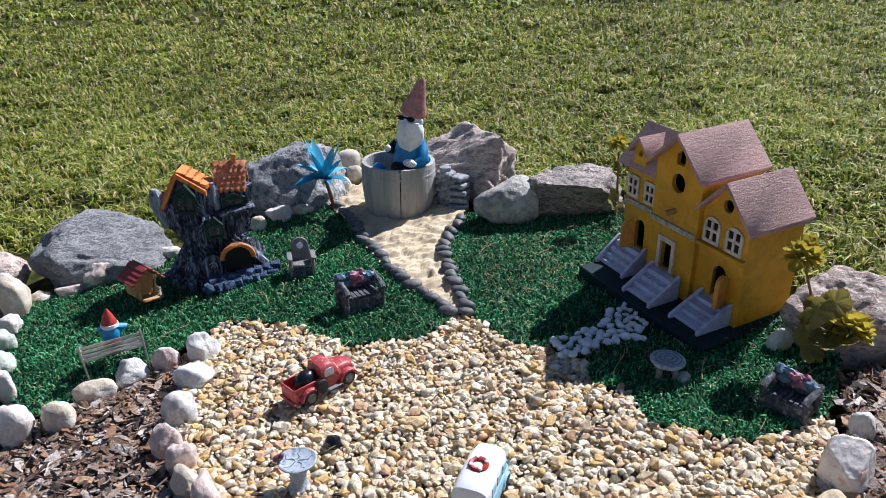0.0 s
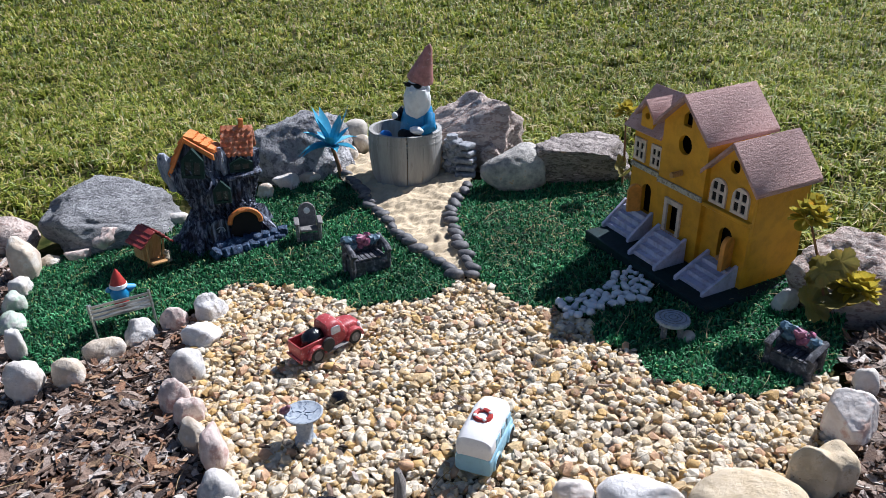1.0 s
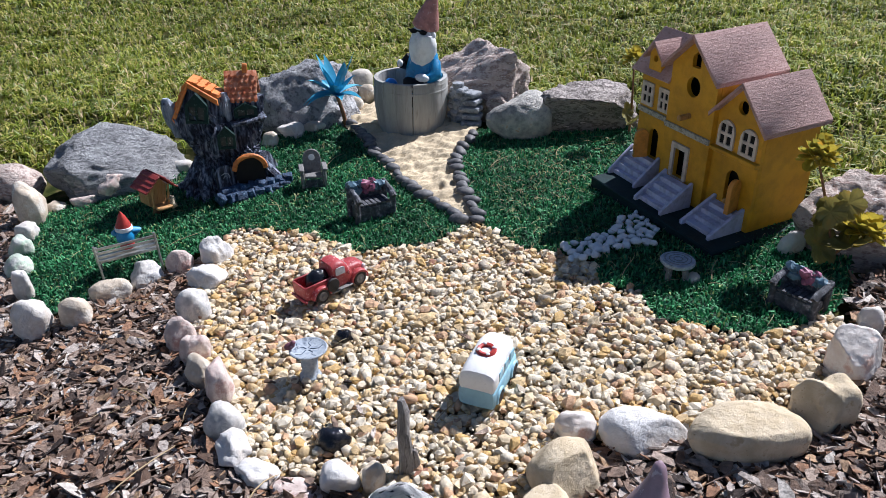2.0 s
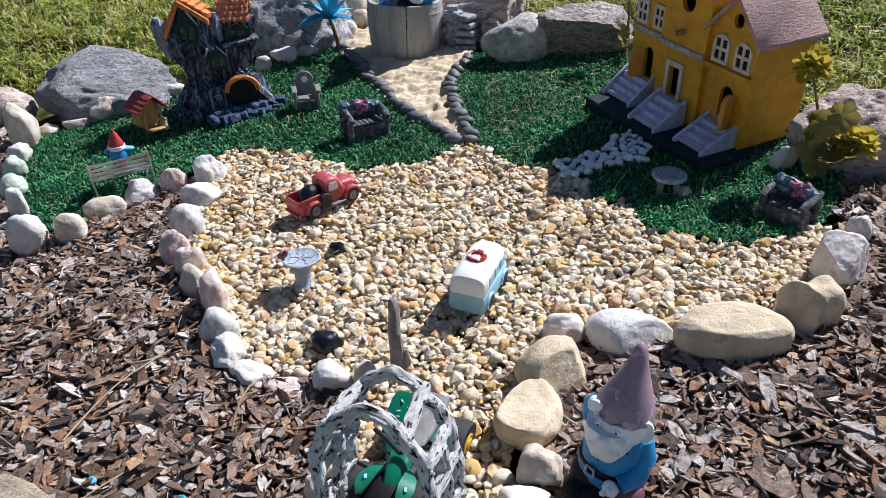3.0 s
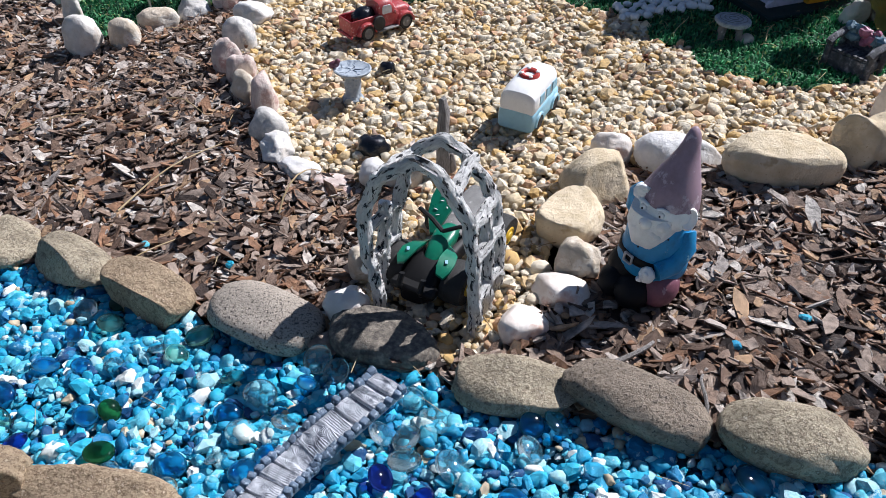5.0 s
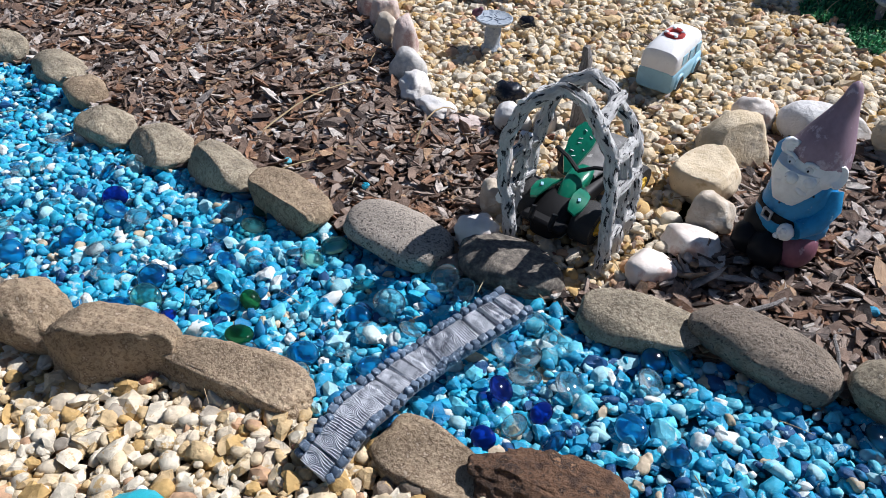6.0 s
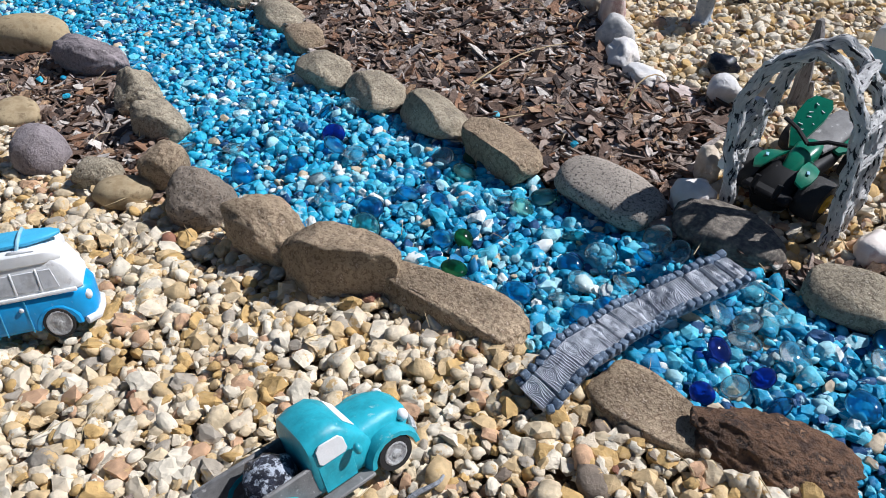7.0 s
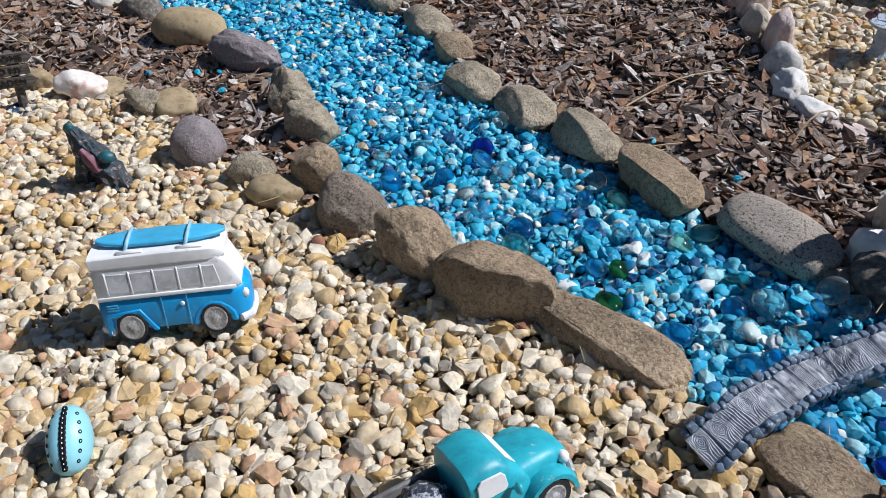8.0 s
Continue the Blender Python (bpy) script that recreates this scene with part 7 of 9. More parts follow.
log([(-0.072, 0.085, -0.012), (-0.078, 0.085, 0.090), (-0.063, 0.085, 0.166), (-0.046, 0.085, 0.197), (-0.017, 0.085, 0.214), (0.010, 0.085, 0.201), (0.036, 0.085, 0.173),
     (0.053, 0.085, 0.137), (0.064, 0.085, 0.080), (0.062, 0.085, -0.012)], 0.0080, "rear_arch", 2.0)
for k, (p, q) in enumerate((((-0.066, -0.004, 0.200), (-0.054, 0.090, 0.186)), ((0.026, -0.004, 0.200), (0.020, 0.090, 0.196)), ((0.048, -0.004, 0.160), (0.050, 0.090, 0.146)))):
    log([p, tuple((a + b) / 2 for a, b in zip(p, q)), q], 0.0074, "top_bar", 3.0 + k)
for x0, x1, z in ((-0.080, -0.076, 0.060), (-0.082, -0.076, 0.112), (0.054, 0.062, 0.112), (0.060, 0.064, 0.050)):
    log([(x0, 0.0, z), ((x0 + x1) / 2, 0.042, z + 0.004), (x1, 0.085, z - 0.002)], 0.0066, "side_bar", 7.0 + 20 * x0 + 30 * z)
log([(-0.070, 0.044, -0.01), (-0.078, 0.044, 0.06), (-0.074, 0.046, 0.135)], 0.0080, "side_post", 12.0)
log([(0.062, 0.044, -0.01), (0.062, 0.044, 0.06), (0.052, 0.046, 0.150)], 0.0080, "side_post", 14.0)

# ---- green quad bike ----
atv = thing("toy_quad_bike", pose(-0.034, 0.624, gz(-0.034, 0.624) + 0.007, 0, 0, -112) @ Matrix.Diagonal((1.45, 1.25, 1.05, 1)), "green and black plastic quad bike parked under the log arch", "toy quad bike")
for x in (-0.042, 0.042):
    for s in (-1, 1):
        wheel(atv, x, s * 0.034, 0.0235, 0.024, M_YELLOWRIM, s, 0.5)
bm = hull([(-0.050, 0.014, 0.020, 0.036), (-0.02, 0.018, 0.016, 0.040), (0.03, 0.018, 0.016, 0.042), (0.054, 0.012, 0.020, 0.040)], 4)
part("chassis", bm, M_ATVBLACK, atv)
bm = hull([(-0.064, 0.014, 0.056, 0.064), (-0.050, 0.017, 0.050, 0.064), (-0.02, 0.016, 0.046, 0.058), (0.004, 0.012, 0.046, 0.055)], 3)
part("seat", bm, M_GREYRESIN, atv, "grey seat")
bm = hull([(0.000, 0.009, 0.044, 0.060), (0.014, 0.013, 0.042, 0.063), (0.030, 0.011, 0.040, 0.057), (0.042, 0.008, 0.036, 0.048), (0.048, 0.004, 0.034, 0.042)], 3)
part("tank_cover", bm, M_ATVGREEN, atv)
for s in (-1, 1):
    bm = rings(B(), [[(x, s * (y0), z), (x, s * y1, z - 0.004), (x, s * y1, z - 0.007), (x, s * y0, z - 0.003)] for x, y0, y1, z in
                     ((0.024, 0.012, 0.016, 0.052), (0.034, 0.012, 0.026, 0.056), (0.046, 0.013, 0.030, 0.058), (0.056, 0.015, 0.030, 0.055), (0.062, 0.018, 0.026, 0.050))])
    guard = part("front_mudguard", bm, M_ATVGREEN, atv, "green front mudguard")
    bm = B()
    box(bm, (0.049, s * 0.022, 0.0562), (0.005, 0.003, 0.0014), rot=(0, 4, 30), bevel=0.0004)
    part("pale_mark", bm, M_PALEBLUE, guard, "pale printed mark")
    bm = rings(B(), [[(x, s * y0, z), (x, s * y1, z - 0.002), (x, s * y1, z - 0.006), (x, s * y0, z - 0.004)] for x, y0, y1, z in
                     (((-0.018, 0.012, 0.018, 0.044), (-0.030, 0.012, 0.026, 0.046), (-0.042, 0.010, 0.026, 0.046), (-0.050, 0.008, 0.022, 0.044)) if s > 0 else
                     ((0.012, 0.014, 0.020, 0.050), (-0.002, 0.010, 0.031, 0.062), (-0.016, 0.007, 0.036, 0.074), (-0.030, 0.008, 0.036, 0.084), (-0.038, 0.014, 0.032, 0.088)))])
    guard = part("rear_mudguard", bm, M_ATVGREEN, atv, "green rear mudguard" if s > 0 else "upright green rear mudguard with pale marks")
    for k in range(7 if s < 0 else 0):
        bm = B()
        box(bm, (-0.003 - 0.0042 * k, s * (0.020 + 0.006 * math.sin(k * 2.2)), 0.0625 + 0.0034 * k), (0.0010, 0.0048, 0.0012), rot=(0, 40, 40 * math.cos(k * 1.7)), bevel=0.0004)
        part("pale_mark", bm, M_STATUE_W, guard, "pale printed mark")
    bm = tube(B(), [(0.020, 0, 0.066), (0.016, s * 0.016, 0.076), (0.010, s * 0.034, 0.078)], 0.0024, 7)
    part("handlebar", bm, M_ATVBLACK, atv)
    bm = tube(B(), [(0.074, s * 0.010, 0.024), (0.080, s * 0.012, 0.036), (0.074, s * 0.012, 0.048)], 0.003, 7)
    part("bull_bar", bm, M_ATVBLACK, atv)
bm = B()
box(bm, (0.072, 0, 0.030), (0.014, 0.050, 0.010), bevel=0.003)
part("front_bumper", bm, M_ATVBLACK, atv)
part("front_body", hull([(0.020, 0.018, 0.012, 0.044), (0.046, 0.022, 0.006, 0.046), (0.066, 0.020, 0.006, 0.038), (0.076, 0.012, 0.010, 0.026)], 4), M_ATVBLACK, atv)

# ---- large gnome ----
def large_gnome():
    bm = B()
    # boots and breeches
    ball_at(bm, (-0.030, -0.034, 0.016), (0.027, 0.034, 0.024), 4, 3, jag=0.08)
    ball_at(bm, (0.004, -0.042, 0.018), (0.030, 0.032, 0.026), 4, 3, jag=0.08, seed=3.0)
    ball_at(bm, (-0.022, -0.018, 0.036), (0.036, 0.030, 0.028), 4, 3)
    lathe(bm, [(0.044, -0.006), (0.052, 0.010), (0.053, 0.030), (0.048, 0.046)], 28, mi=3, oval=0.85)
    ball_at(bm, (0.034, -0.016, 0.026), (0.028, 0.034, 0.029), 3, 3)
    # coat with a skirt and a belt
    lathe(bm, [(0.050, 0.040), (0.056, 0.046), (0.054, 0.060), (0.050, 0.075), (0.050, 0.095), (0.044, 0.115), (0.030, 0.132)], 28, mi=1, oval=0.86, wob=0.05)
    lathe(bm, [(0.0520, 0.058), (0.0545, 0.060), (0.0540, 0.069), (0.0515, 0.071)], 28, mi=4, oval=0.87, cap=(False, False))
    frame_at = (-0.016, -0.0475, 0.0655)
    for dx, dz, sx, sz in ((-0.007, 0, 0.003, 0.014), (0.007, 0, 0.003, 0.014), (0, 0.006, 0.016, 0.003), (0, -0.006, 0.016, 0.003)):
        box(bm, (frame_at[0] + dx, frame_at[1] - 0.001 * dx / 0.007, frame_at[2] + dz), (sx, 0.004, sz), rot=(0, 0, -14), bevel=0.0008, mi=5)
    # head and pointed beard
    ball_at(bm, (0.002, -0.004, 0.136), (0.041, 0.038, 0.036), 0, 3)
    lathe(bm, [(0.002, 0.060), (0.010, 0.064), (0.020, 0.077), (0.030, 0.094), (0.039, 0.114), (0.038, 0.138)], 26, Matrix.Translation((-0.006, -0.022, 0)), mi=0, oval=0.80, wob=0.14)
    # nose, cheeks, moustache, eyes, brows
    ball_at(bm, (-0.004, -0.050, 0.130), (0.0105, 0.010, 0.0090), 0, 2)
    for s in (-1, 1):
        ball_at(bm, (-0.004 + s * 0.020, -0.038, 0.129), (0.0125, 0.010, 0.0095), 0, 2)
        ball_at(bm, (-0.003 + s * 0.013, -0.0445, 0.117), (0.014, 0.007, 0.0055), 0, 2, rot=(0, s * 20, 0))
        ball_at(bm, (-0.004 + s * 0.0145, -0.0385, 0.1425), (0.0062, 0.0045, 0.0048), 0, 2)
        ball_at(bm, (-0.004 + s * 0.0145, -0.0425, 0.1425), (0.0018, 0.0015, 0.0018), 4, 1)
        tube(bm, [(-0.004 + s * 0.007, -0.0405, 0.149), (-0.004 + s * 0.015, -0.041, 0.1525), (-0.004 + s * 0.024, -0.036, 0.149)], 0.0026, 6, 0)
    ball_at(bm, (-0.005, -0.046, 0.108), (0.0035, 0.003, 0.0022), 5, 1)
    for x, z in ((-0.008, 0.086), (0.022, 0.104), (0.030, 0.112)):
        ball_at(bm, (x, -0.040 + (0.006 if x > 0 else -0.002), z), (0.0018, 0.0018, 0.0018), 4, 1)
    # ear
    lathe(bm, [(0.012, -0.004), (0.0145, 0.0), (0.0125, 0.004), (0.008, 0.002), (0.004, 0.0)], 14, pose(0.0415, -0.010, 0.138, 70, 0, 40) @ Matrix.Diagonal((0.85, 1.1, 1, 1)), mi=0)
    # hat, tipped to one side, its point bent upright
    hm = pose(0.000, 0.004, 0.146, -8, 8, 0)
    prof = [(0.036, -0.008), (0.0435, -0.004), (0.0440, 0.004), (0.038, 0.020), (0.031, 0.036), (0.0235, 0.050), (0.0175, 0.062), (0.0135, 0.073), (0.0115, 0.082), (0.0085, 0.090), (0.0035, 0.0945), (0.0008, 0.0955)]
    lathe(bm, prof, 28, hm, mi=2, lean=(-0.014, 0.006), wob=0.035)
    # arm raised to the brim
    tube(bm, [(-0.040, 0.004, 0.104), (-0.050, 0.004, 0.116), (-0.050, 0.000, 0.134), (-0.042, -0.006, 0.146)], [0.014, 0.0145, 0.013, 0.010], 12, 1)
    for k in range(4):
        tube(bm, [(-0.042 + 0.001 * k, -0.012 - 0.003 * k, 0.138 + 0.0055 * k), (-0.032, -0.026, 0.146 + 0.005 * k), (-0.020, -0.030, 0.153 + 0.0035 * k)], [0.0045, 0.0045, 0.003], 7, 0)
    ball_at(bm, (-0.039, -0.012, 0.146), (0.012, 0.012, 0.012), 0, 2, jag=0.1)
    # lowered arm with a fist on the hip
    tube(bm, [(0.038, 0.004, 0.110), (0.047, -0.002, 0.092), (0.045, -0.022, 0.072), (0.032, -0.044, 0.064)], [0.015, 0.0165, 0.0150, 0.0125], 12, 1)
    ball_at(bm, (0.022, -0.052, 0.059), (0.013, 0.010, 0.0125), 0, 2, jag=0.12)
    for k in range(3):
        ball_at(bm, (0.014 + 0.004 * k, -0.059, 0.052 + 0.006 * k), (0.006, 0.005, 0.0042), 0, 1)
    return bm


solo("garden_gnome", large_gnome(), [M_STATUE_W, M_STATUE_B, M_HATPURPLE, M_MAROON, M_BLACK, M_RIM], pose(0.218, 0.584, gz(0.218, 0.584) + 0.004, 0, 2, -36) @ Matrix.Diagonal((0.80, 0.84, 0.95, 1)),
     "large garden gnome statue with purple hat and blue coat on mulch", "garden gnome", angle=60)

# ---- bridge over the stream ----
bridge = thing("toy_bridge", pose(0, 0, 0), "curved grey resin plank bridge with cobbled edges over the blue stones", "toy bridge")
CTRL = [Vector(p) for p in ((-0.22, 0.12, 0.058), (-0.208, 0.146, 0.074), (-0.198, 0.171, 0.084), (-0.184, 0.198, 0.085), (-0.171, 0.234, 0.08), (-0.157, 0.266, 0.072), (-0.142, 0.284, 0.08), (-0.125, 0.303, 0.086), (-0.102, 0.337, 0.087), (-0.081, 0.374, 0.082))]


def along(u):
    """A point on the bridge's middle line, u from 0 to 1."""
    f = u * (len(CTRL) - 1)
    i = min(int(f), len(CTRL) - 2)
    f -= i
    p0, p1, p2, p3 = CTRL[max(i - 1, 0)], CTRL[i], CTRL[i + 1], CTRL[min(i + 2, len(CTRL) - 1)]
    return 0.5 * ((2 * p1) + (p2 - p0) * f + (2 * p0 - 5 * p1 + 4 * p2 - p3) * f * f + (3 * p1 - p0 - 3 * p2 + p3) * f ** 3)


def bridge_pose(u):
    p, d = along(u), (along(min(u + 0.01, 1)) - along(max(u - 0.01, 0))).normalized()
    side = d.cross(Vector((0, 0, 1))).normalized()
    up_ = side.cross(d)
    return p, d, side, up_


loops = []
for i in range(33):
    p, d, side, up_ = bridge_pose(i / 32)
    loops.append([p + side * a + up_ * b for a, b in ((-0.0205, -0.002), (0.0205, -0.002), (0.0205, -0.011), (-0.0205, -0.011))])
part("deck_body", rings(B(), loops), M_BRIDGE, bridge)
rng = np.random.default_rng(4)
PLANKS = 16
for k in range(PLANKS):
    p, d, side, up_ = bridge_pose((k + 0.5) / PLANKS)
    m = Matrix((d, side, up_)).transposed().to_4x4()
    m.translation = p
    bm = B()
    box(bm, (0, 0, 0.0002 * rng.normal()), (0.0192, 0.0345, 0.005), rot=(0, 1.2 * rng.normal(), 2.0 * rng.normal()), bevel=0.0014)
    # grain: shallow ridges across the plank, bent round the whorl of a knot
    yk, knot = 0.014 * (rng.random() - 0.5), k % 5 != 2
    if knot:
        for r in (0.0011, 0.0026, 0.0041, 0.0056):
            lathe(bm, [(r - 0.0007, 0.0021), (r, 0.0032), (r + 0.0007, 0.0021)], 16, Matrix.Translation((0, yk, 0)) @ Matrix.Diagonal((1, 1.7, 1, 1)), cap=(False, False))
    for j in range(7):
        gx = -0.0078 + 0.0026 * j
        pts = []
        for i in range(9):
            y = -0.0160 + 0.004 * i
            push = 0.0062 * math.exp(-((y - yk) / 0.0075) ** 2) * (1 if gx >= 0 else -1) if knot else 0.0
            pts.append((max(-0.0086, min(0.0086, gx + push * (1 - abs(gx) / 0.009) + 0.0003 * rng.normal())), y, 0.0028))
        tube(bm, pts, [0.0003, 0.0007, 0.0008, 0.0006, 0.0008, 0.0007, 0.0008, 0.0006, 0.0003], 5)
    bm.transform(m)
    part("plank", bm, M_BRIDGE, bridge)
for s in (-1, 1):
    for k in range(34):
        p, d, side, up_ = bridge_pose((k + 0.5) / 34)
        m = Matrix((d, side, up_)).transposed().to_4x4()
        m.translation = p + side * (s * (0.0205 + 0.0007 * rng.normal())) + up_ * (0.0010 + 0.0012 * rng.normal())
        bm = B()
        box(bm, (0, 0, 0), (0.0088 + 0.0009 * rng.normal(), 0.0084, 0.0094), rot=(10 * rng.normal(), 10 * rng.normal(), 16 * rng.normal()), bevel=0.0017, seg=2)
        bm.transform(m)
        part("edge_cobble", bm, M_BRIDGESTONE, bridge, "", True, 60)

# ---- signpost ----
sign = thing("signpost", pose(-1.485, 0.226, gz(-1.485, 0.226), 0, 3, 62), "dark wooden signpost with three lettered boards standing in the pebbles", "signpost")
bm = tube(B(), [(0, 0, -0.02), (0.001, 0, 0.05), (0, 0, 0.112)], [0.009, 0.008, 0.007], 7, wob=0.3)
part("post", bm, M_SIGN, sign)
bm = B()
for k in range(6):
    ball_at(bm, (0.018 * math.cos(k), 0.014 * math.sin(k) - 0.004, 0.004), (0.012, 0.010, 0.008), jag=0.4, seed=k)
part("foot", bm, M_BLUESTEP, sign)
M_INK = paint("black_lettering", (0.012, 0.011, 0.010), 0.7)


def lettering(text, size, m, parent):
    cu = bpy.data.curves.new("lettering", "FONT")
    cu.body, cu.size, cu.align_x, cu.align_y, cu.extrude = text, size, "CENTER", "CENTER", 0.0004
    tmp = bpy.data.objects.new("lettering", cu)
    scene.collection.objects.link(tmp)
    me = bpy.data.meshes.new_from_object(tmp.evaluated_get(bpy.context.evaluated_depsgraph_get()))
    bpy.data.objects.remove(tmp)
    me.transform(m)
    me.materials.append(M_INK)
    ob = new("lettering", me)
    ob.parent = parent


for z, text, tip, w in ((0.104, "WELCOME", 1, 0.088), (0.082, "TO MY", 0, 0.070), (0.060, "GARDEN", 1, 0.082)):
    x0, x1 = -w + 0.026, 0.026
    bm = prism(B(), [(x0, z - 0.010), (x1, z - 0.009), (x1 + 0.010 * tip, z + 0.001), (x1, z + 0.009), (x0, z + 0.010), (x0 + 0.004, z)], 0.005, Matrix.Translation((0, -0.013, 0)), bevel=0.0006)
    b = part("board", bm, M_SIGN, sign)
    lettering(text, 0.0155, pose((x0 + x1) / 2, -0.0136, z, 90), b)

# ---- gnarled teal ornament ----
def fluted(pts, rad, folds, seed, seg=40, per=6):
    """A limb with deep folds that wander along it."""
    pts = [Vector(p) for p in pts]
    fine, radii = [], []
    for i in range(len(pts) - 1):
        for j in range(per):
            fine.append(pts[i].lerp(pts[i + 1], j / per))
            radii.append(rad[i] + (rad[i + 1] - rad[i]) * j / per)
    fine.append(pts[-1])
    radii.append(rad[-1])
    loops = []
    for i, (p, r) in enumerate(zip(fine, radii)):
        d = (fine[min(i + 1, len(fine) - 1)] - fine[max(i - 1, 0)]).normalized()
        a = (Vector((0, 1, 0)) - d * d.y).normalized()
        b = d.cross(a)
        ring = []
        for k in range(seg):
            t = 2 * math.pi * k / seg
            w = 1.5 * noise.noise((math.cos(t), math.sin(t), i * 0.22 + seed))
            rr = r * (0.82 + 0.36 * (1 - abs(math.sin(folds * t / 2 + w * 1.6))) + 0.25 * noise.noise((math.cos(t) * 2, math.sin(t) * 2, i * 0.5 + seed)))
            ring.append(p + a * rr * math.cos(t) + b * rr * math.sin(t))
        loops.append(ring)
    return rings(B(), loops)


NX, NY = -1.135, 0.140
gnarl = thing("stump_ornament", pose(NX, NY, gz(NX, NY) + 0.004, 0, 0, 34) @ Matrix.Scale(0.92, 4), "gnarled teal and brown resin tree-stump ornament on the pebbles", "stump ornament")
part("trunk", fluted([(0.040, -0.010, -0.012), (0.026, -0.006, 0.022), (0.004, 0.0, 0.050), (-0.014, 0.004, 0.072), (-0.024, 0.006, 0.098)], [0.021, 0.020, 0.022, 0.017, 0.009], 9, 3.0), M_CORROSION, gnarl, angle=60)
part("root", fluted([(-0.032, 0.004, -0.012), (-0.026, 0.002, 0.014), (-0.012, 0.0, 0.046), (-0.012, 0.002, 0.070)], [0.015, 0.013, 0.016, 0.012], 7, 6.0), M_CORROSION, gnarl, angle=60)
part("streak", fluted([(0.014, -0.024, 0.040), (0.0, -0.020, 0.060), (-0.010, -0.014, 0.074)], [0.006, 0.009, 0.005], 5, 1.0, 16, 3), M_MAROON, gnarl, "reddish brown streak", angle=60)
part("knob", ball_at(B(), (0.026, -0.012, 0.060), (0.013, 0.011, 0.010), jag=0.2, seed=2.2), M_TEALDARK, gnarl, "dark teal knob")
part("tip", ball_at(B(), (-0.027, 0.006, 0.100), (0.008, 0.008, 0.012), jag=0.3, seed=4.2), M_TEALDARK, gnarl, "dark teal tip")

# ---- painted egg stone ----
egg = thing("painted_egg", pose(-0.7165, -0.186, gz(-0.7165, -0.186) + 0.026, -58, 0, 46) @ Matrix.Diagonal((0.86, 0.86, 1.0, 1)), "pale blue painted egg with black dots lying on the pebbles", "painted egg")
EP = [(0.0005, -0.034), (0.008, -0.0325), (0.016, -0.028), (0.022, -0.018), (0.0245, -0.004), (0.0235, 0.008), (0.020, 0.019), (0.014, 0.027), (0.007, 0.0315), (0.0005, 0.033)]
part("shell", lathe(B(), EP, 32), M_EGG, egg)


def on_egg(a, z):
    r = float(np.interp(z, [p[1] for p in EP], [p[0] for p in EP])) + 0.0003
    return Vector((r * math.cos(a), r * math.sin(a), z))


FRONT = math.radians(-90)
for k in range(13):
    z = -0.027 + 0.0045 * k
    for off in (-0.07, 0.07):
        bm = ball_at(B(), on_egg(FRONT + off, z), (0.0022, 0.0012, 0.0034), level=2)
        part("stripe_dash", bm, M_BLACK, egg)
    bm = ball_at(B(), on_egg(FRONT, z) * 1.03, (0.0008, 0.0009, 0.0010), level=1)
    part("stripe_dot", bm, M_WHITEPAINT, egg)
for off in (-0.85, 0.75):
    for k in range(6):
        z = -0.022 + 0.0088 * k
        p = on_egg(FRONT + off, z)
        nrm = Vector((p.x, p.y, p.z * 0.4)).normalized()
        q = nrm.to_track_quat("Z", "Y").to_matrix().to_4x4()
        q.translation = p - nrm * 0.0004
        bm = lathe(B(), [(0.0008, 0.0), (0.0010, 0.0008), (0.0018, 0.0008), (0.0021, 0.0)], 12, q, cap=(False, False))
        part("dot", bm, M_BLACK, egg)


# ---- leafy plants ----
def spoon_leaf(bm, base, axis, length, width):
    """A small cupped leaf."""
    axis = Vector(axis).normalized()
    side = axis.cross(Vector((0.3, 0.2, 1))).normalized()
    up_ = side.cross(axis)
    loops = []
    for i in range(6):
        f = i / 5
        w = width * (0.15 + 0.85 * math.sin(math.pi * (0.06 + 0.90 * f)) ** 0.55) / 2
        p = Vector(base) + axis * length * f + up_ * (length * 0.25 * f * f)
        loops.append([p - side * w + up_ * w * 0.55, p - side * w * 0.5 + up_ * w * 0.15, p, p + side * w * 0.5 + up_ * w * 0.15, p + side * w + up_ * w * 0.55])
    return rings(bm, loops, closed=False, cap=(False, False))


def rosette(parent, c, r, n, seed):
    rr = np.random.default_rng(seed)
    for k in range(n):
        z = 1 - 1.75 * (k + 0.5) / n
        a = k * 2.39996
        s = math.sqrt(max(0, 1 - z * z))
        d = Vector((s * math.cos(a), s * math.sin(a), z + 0.15))
        bm = spoon_leaf(B(), Vector(c) + d * r * 0.25, d, r * (0.62 + 0.25 * rr.random()), r * 0.72)
        part("leaf", bm, M_LEAF, parent)


def lobed_leaf(parent, c, axis, face, r, seed):
    """A broad lobed leaf, gently cupped."""
    axis, face = Vector(axis).normalized(), Vector(face).normalized()
    side = axis.cross(face).normalized()
    face = side.cross(axis)
    n = 80
    edge = []
    for k in range(n):
        a = 2 * math.pi * k / n
        rr = r * (0.66 + 0.28 * abs(math.sin(a * 2.5 + seed)) ** 0.7 + 0.09 * abs(math.sin(a * 11 + seed)) - 0.25 * max(0, math.cos(a - math.pi)) ** 6)
        edge.append((rr * math.cos(a), rr * math.sin(a)))
    loops = []
    for f in (0.02, 0.35, 0.7, 1.0):
        loops.append([Vector(c) + axis * (x * f + r * 0.6) + side * y * f + face * (0.30 * r * f * f - 0.07 * r * abs(math.sin(2.5 * math.atan2(y, x) + seed)) * f) for x, y in edge])
    part("broad_leaf", rings(B(), loops, cap=(True, False)), M_LEAFLOW, parent)


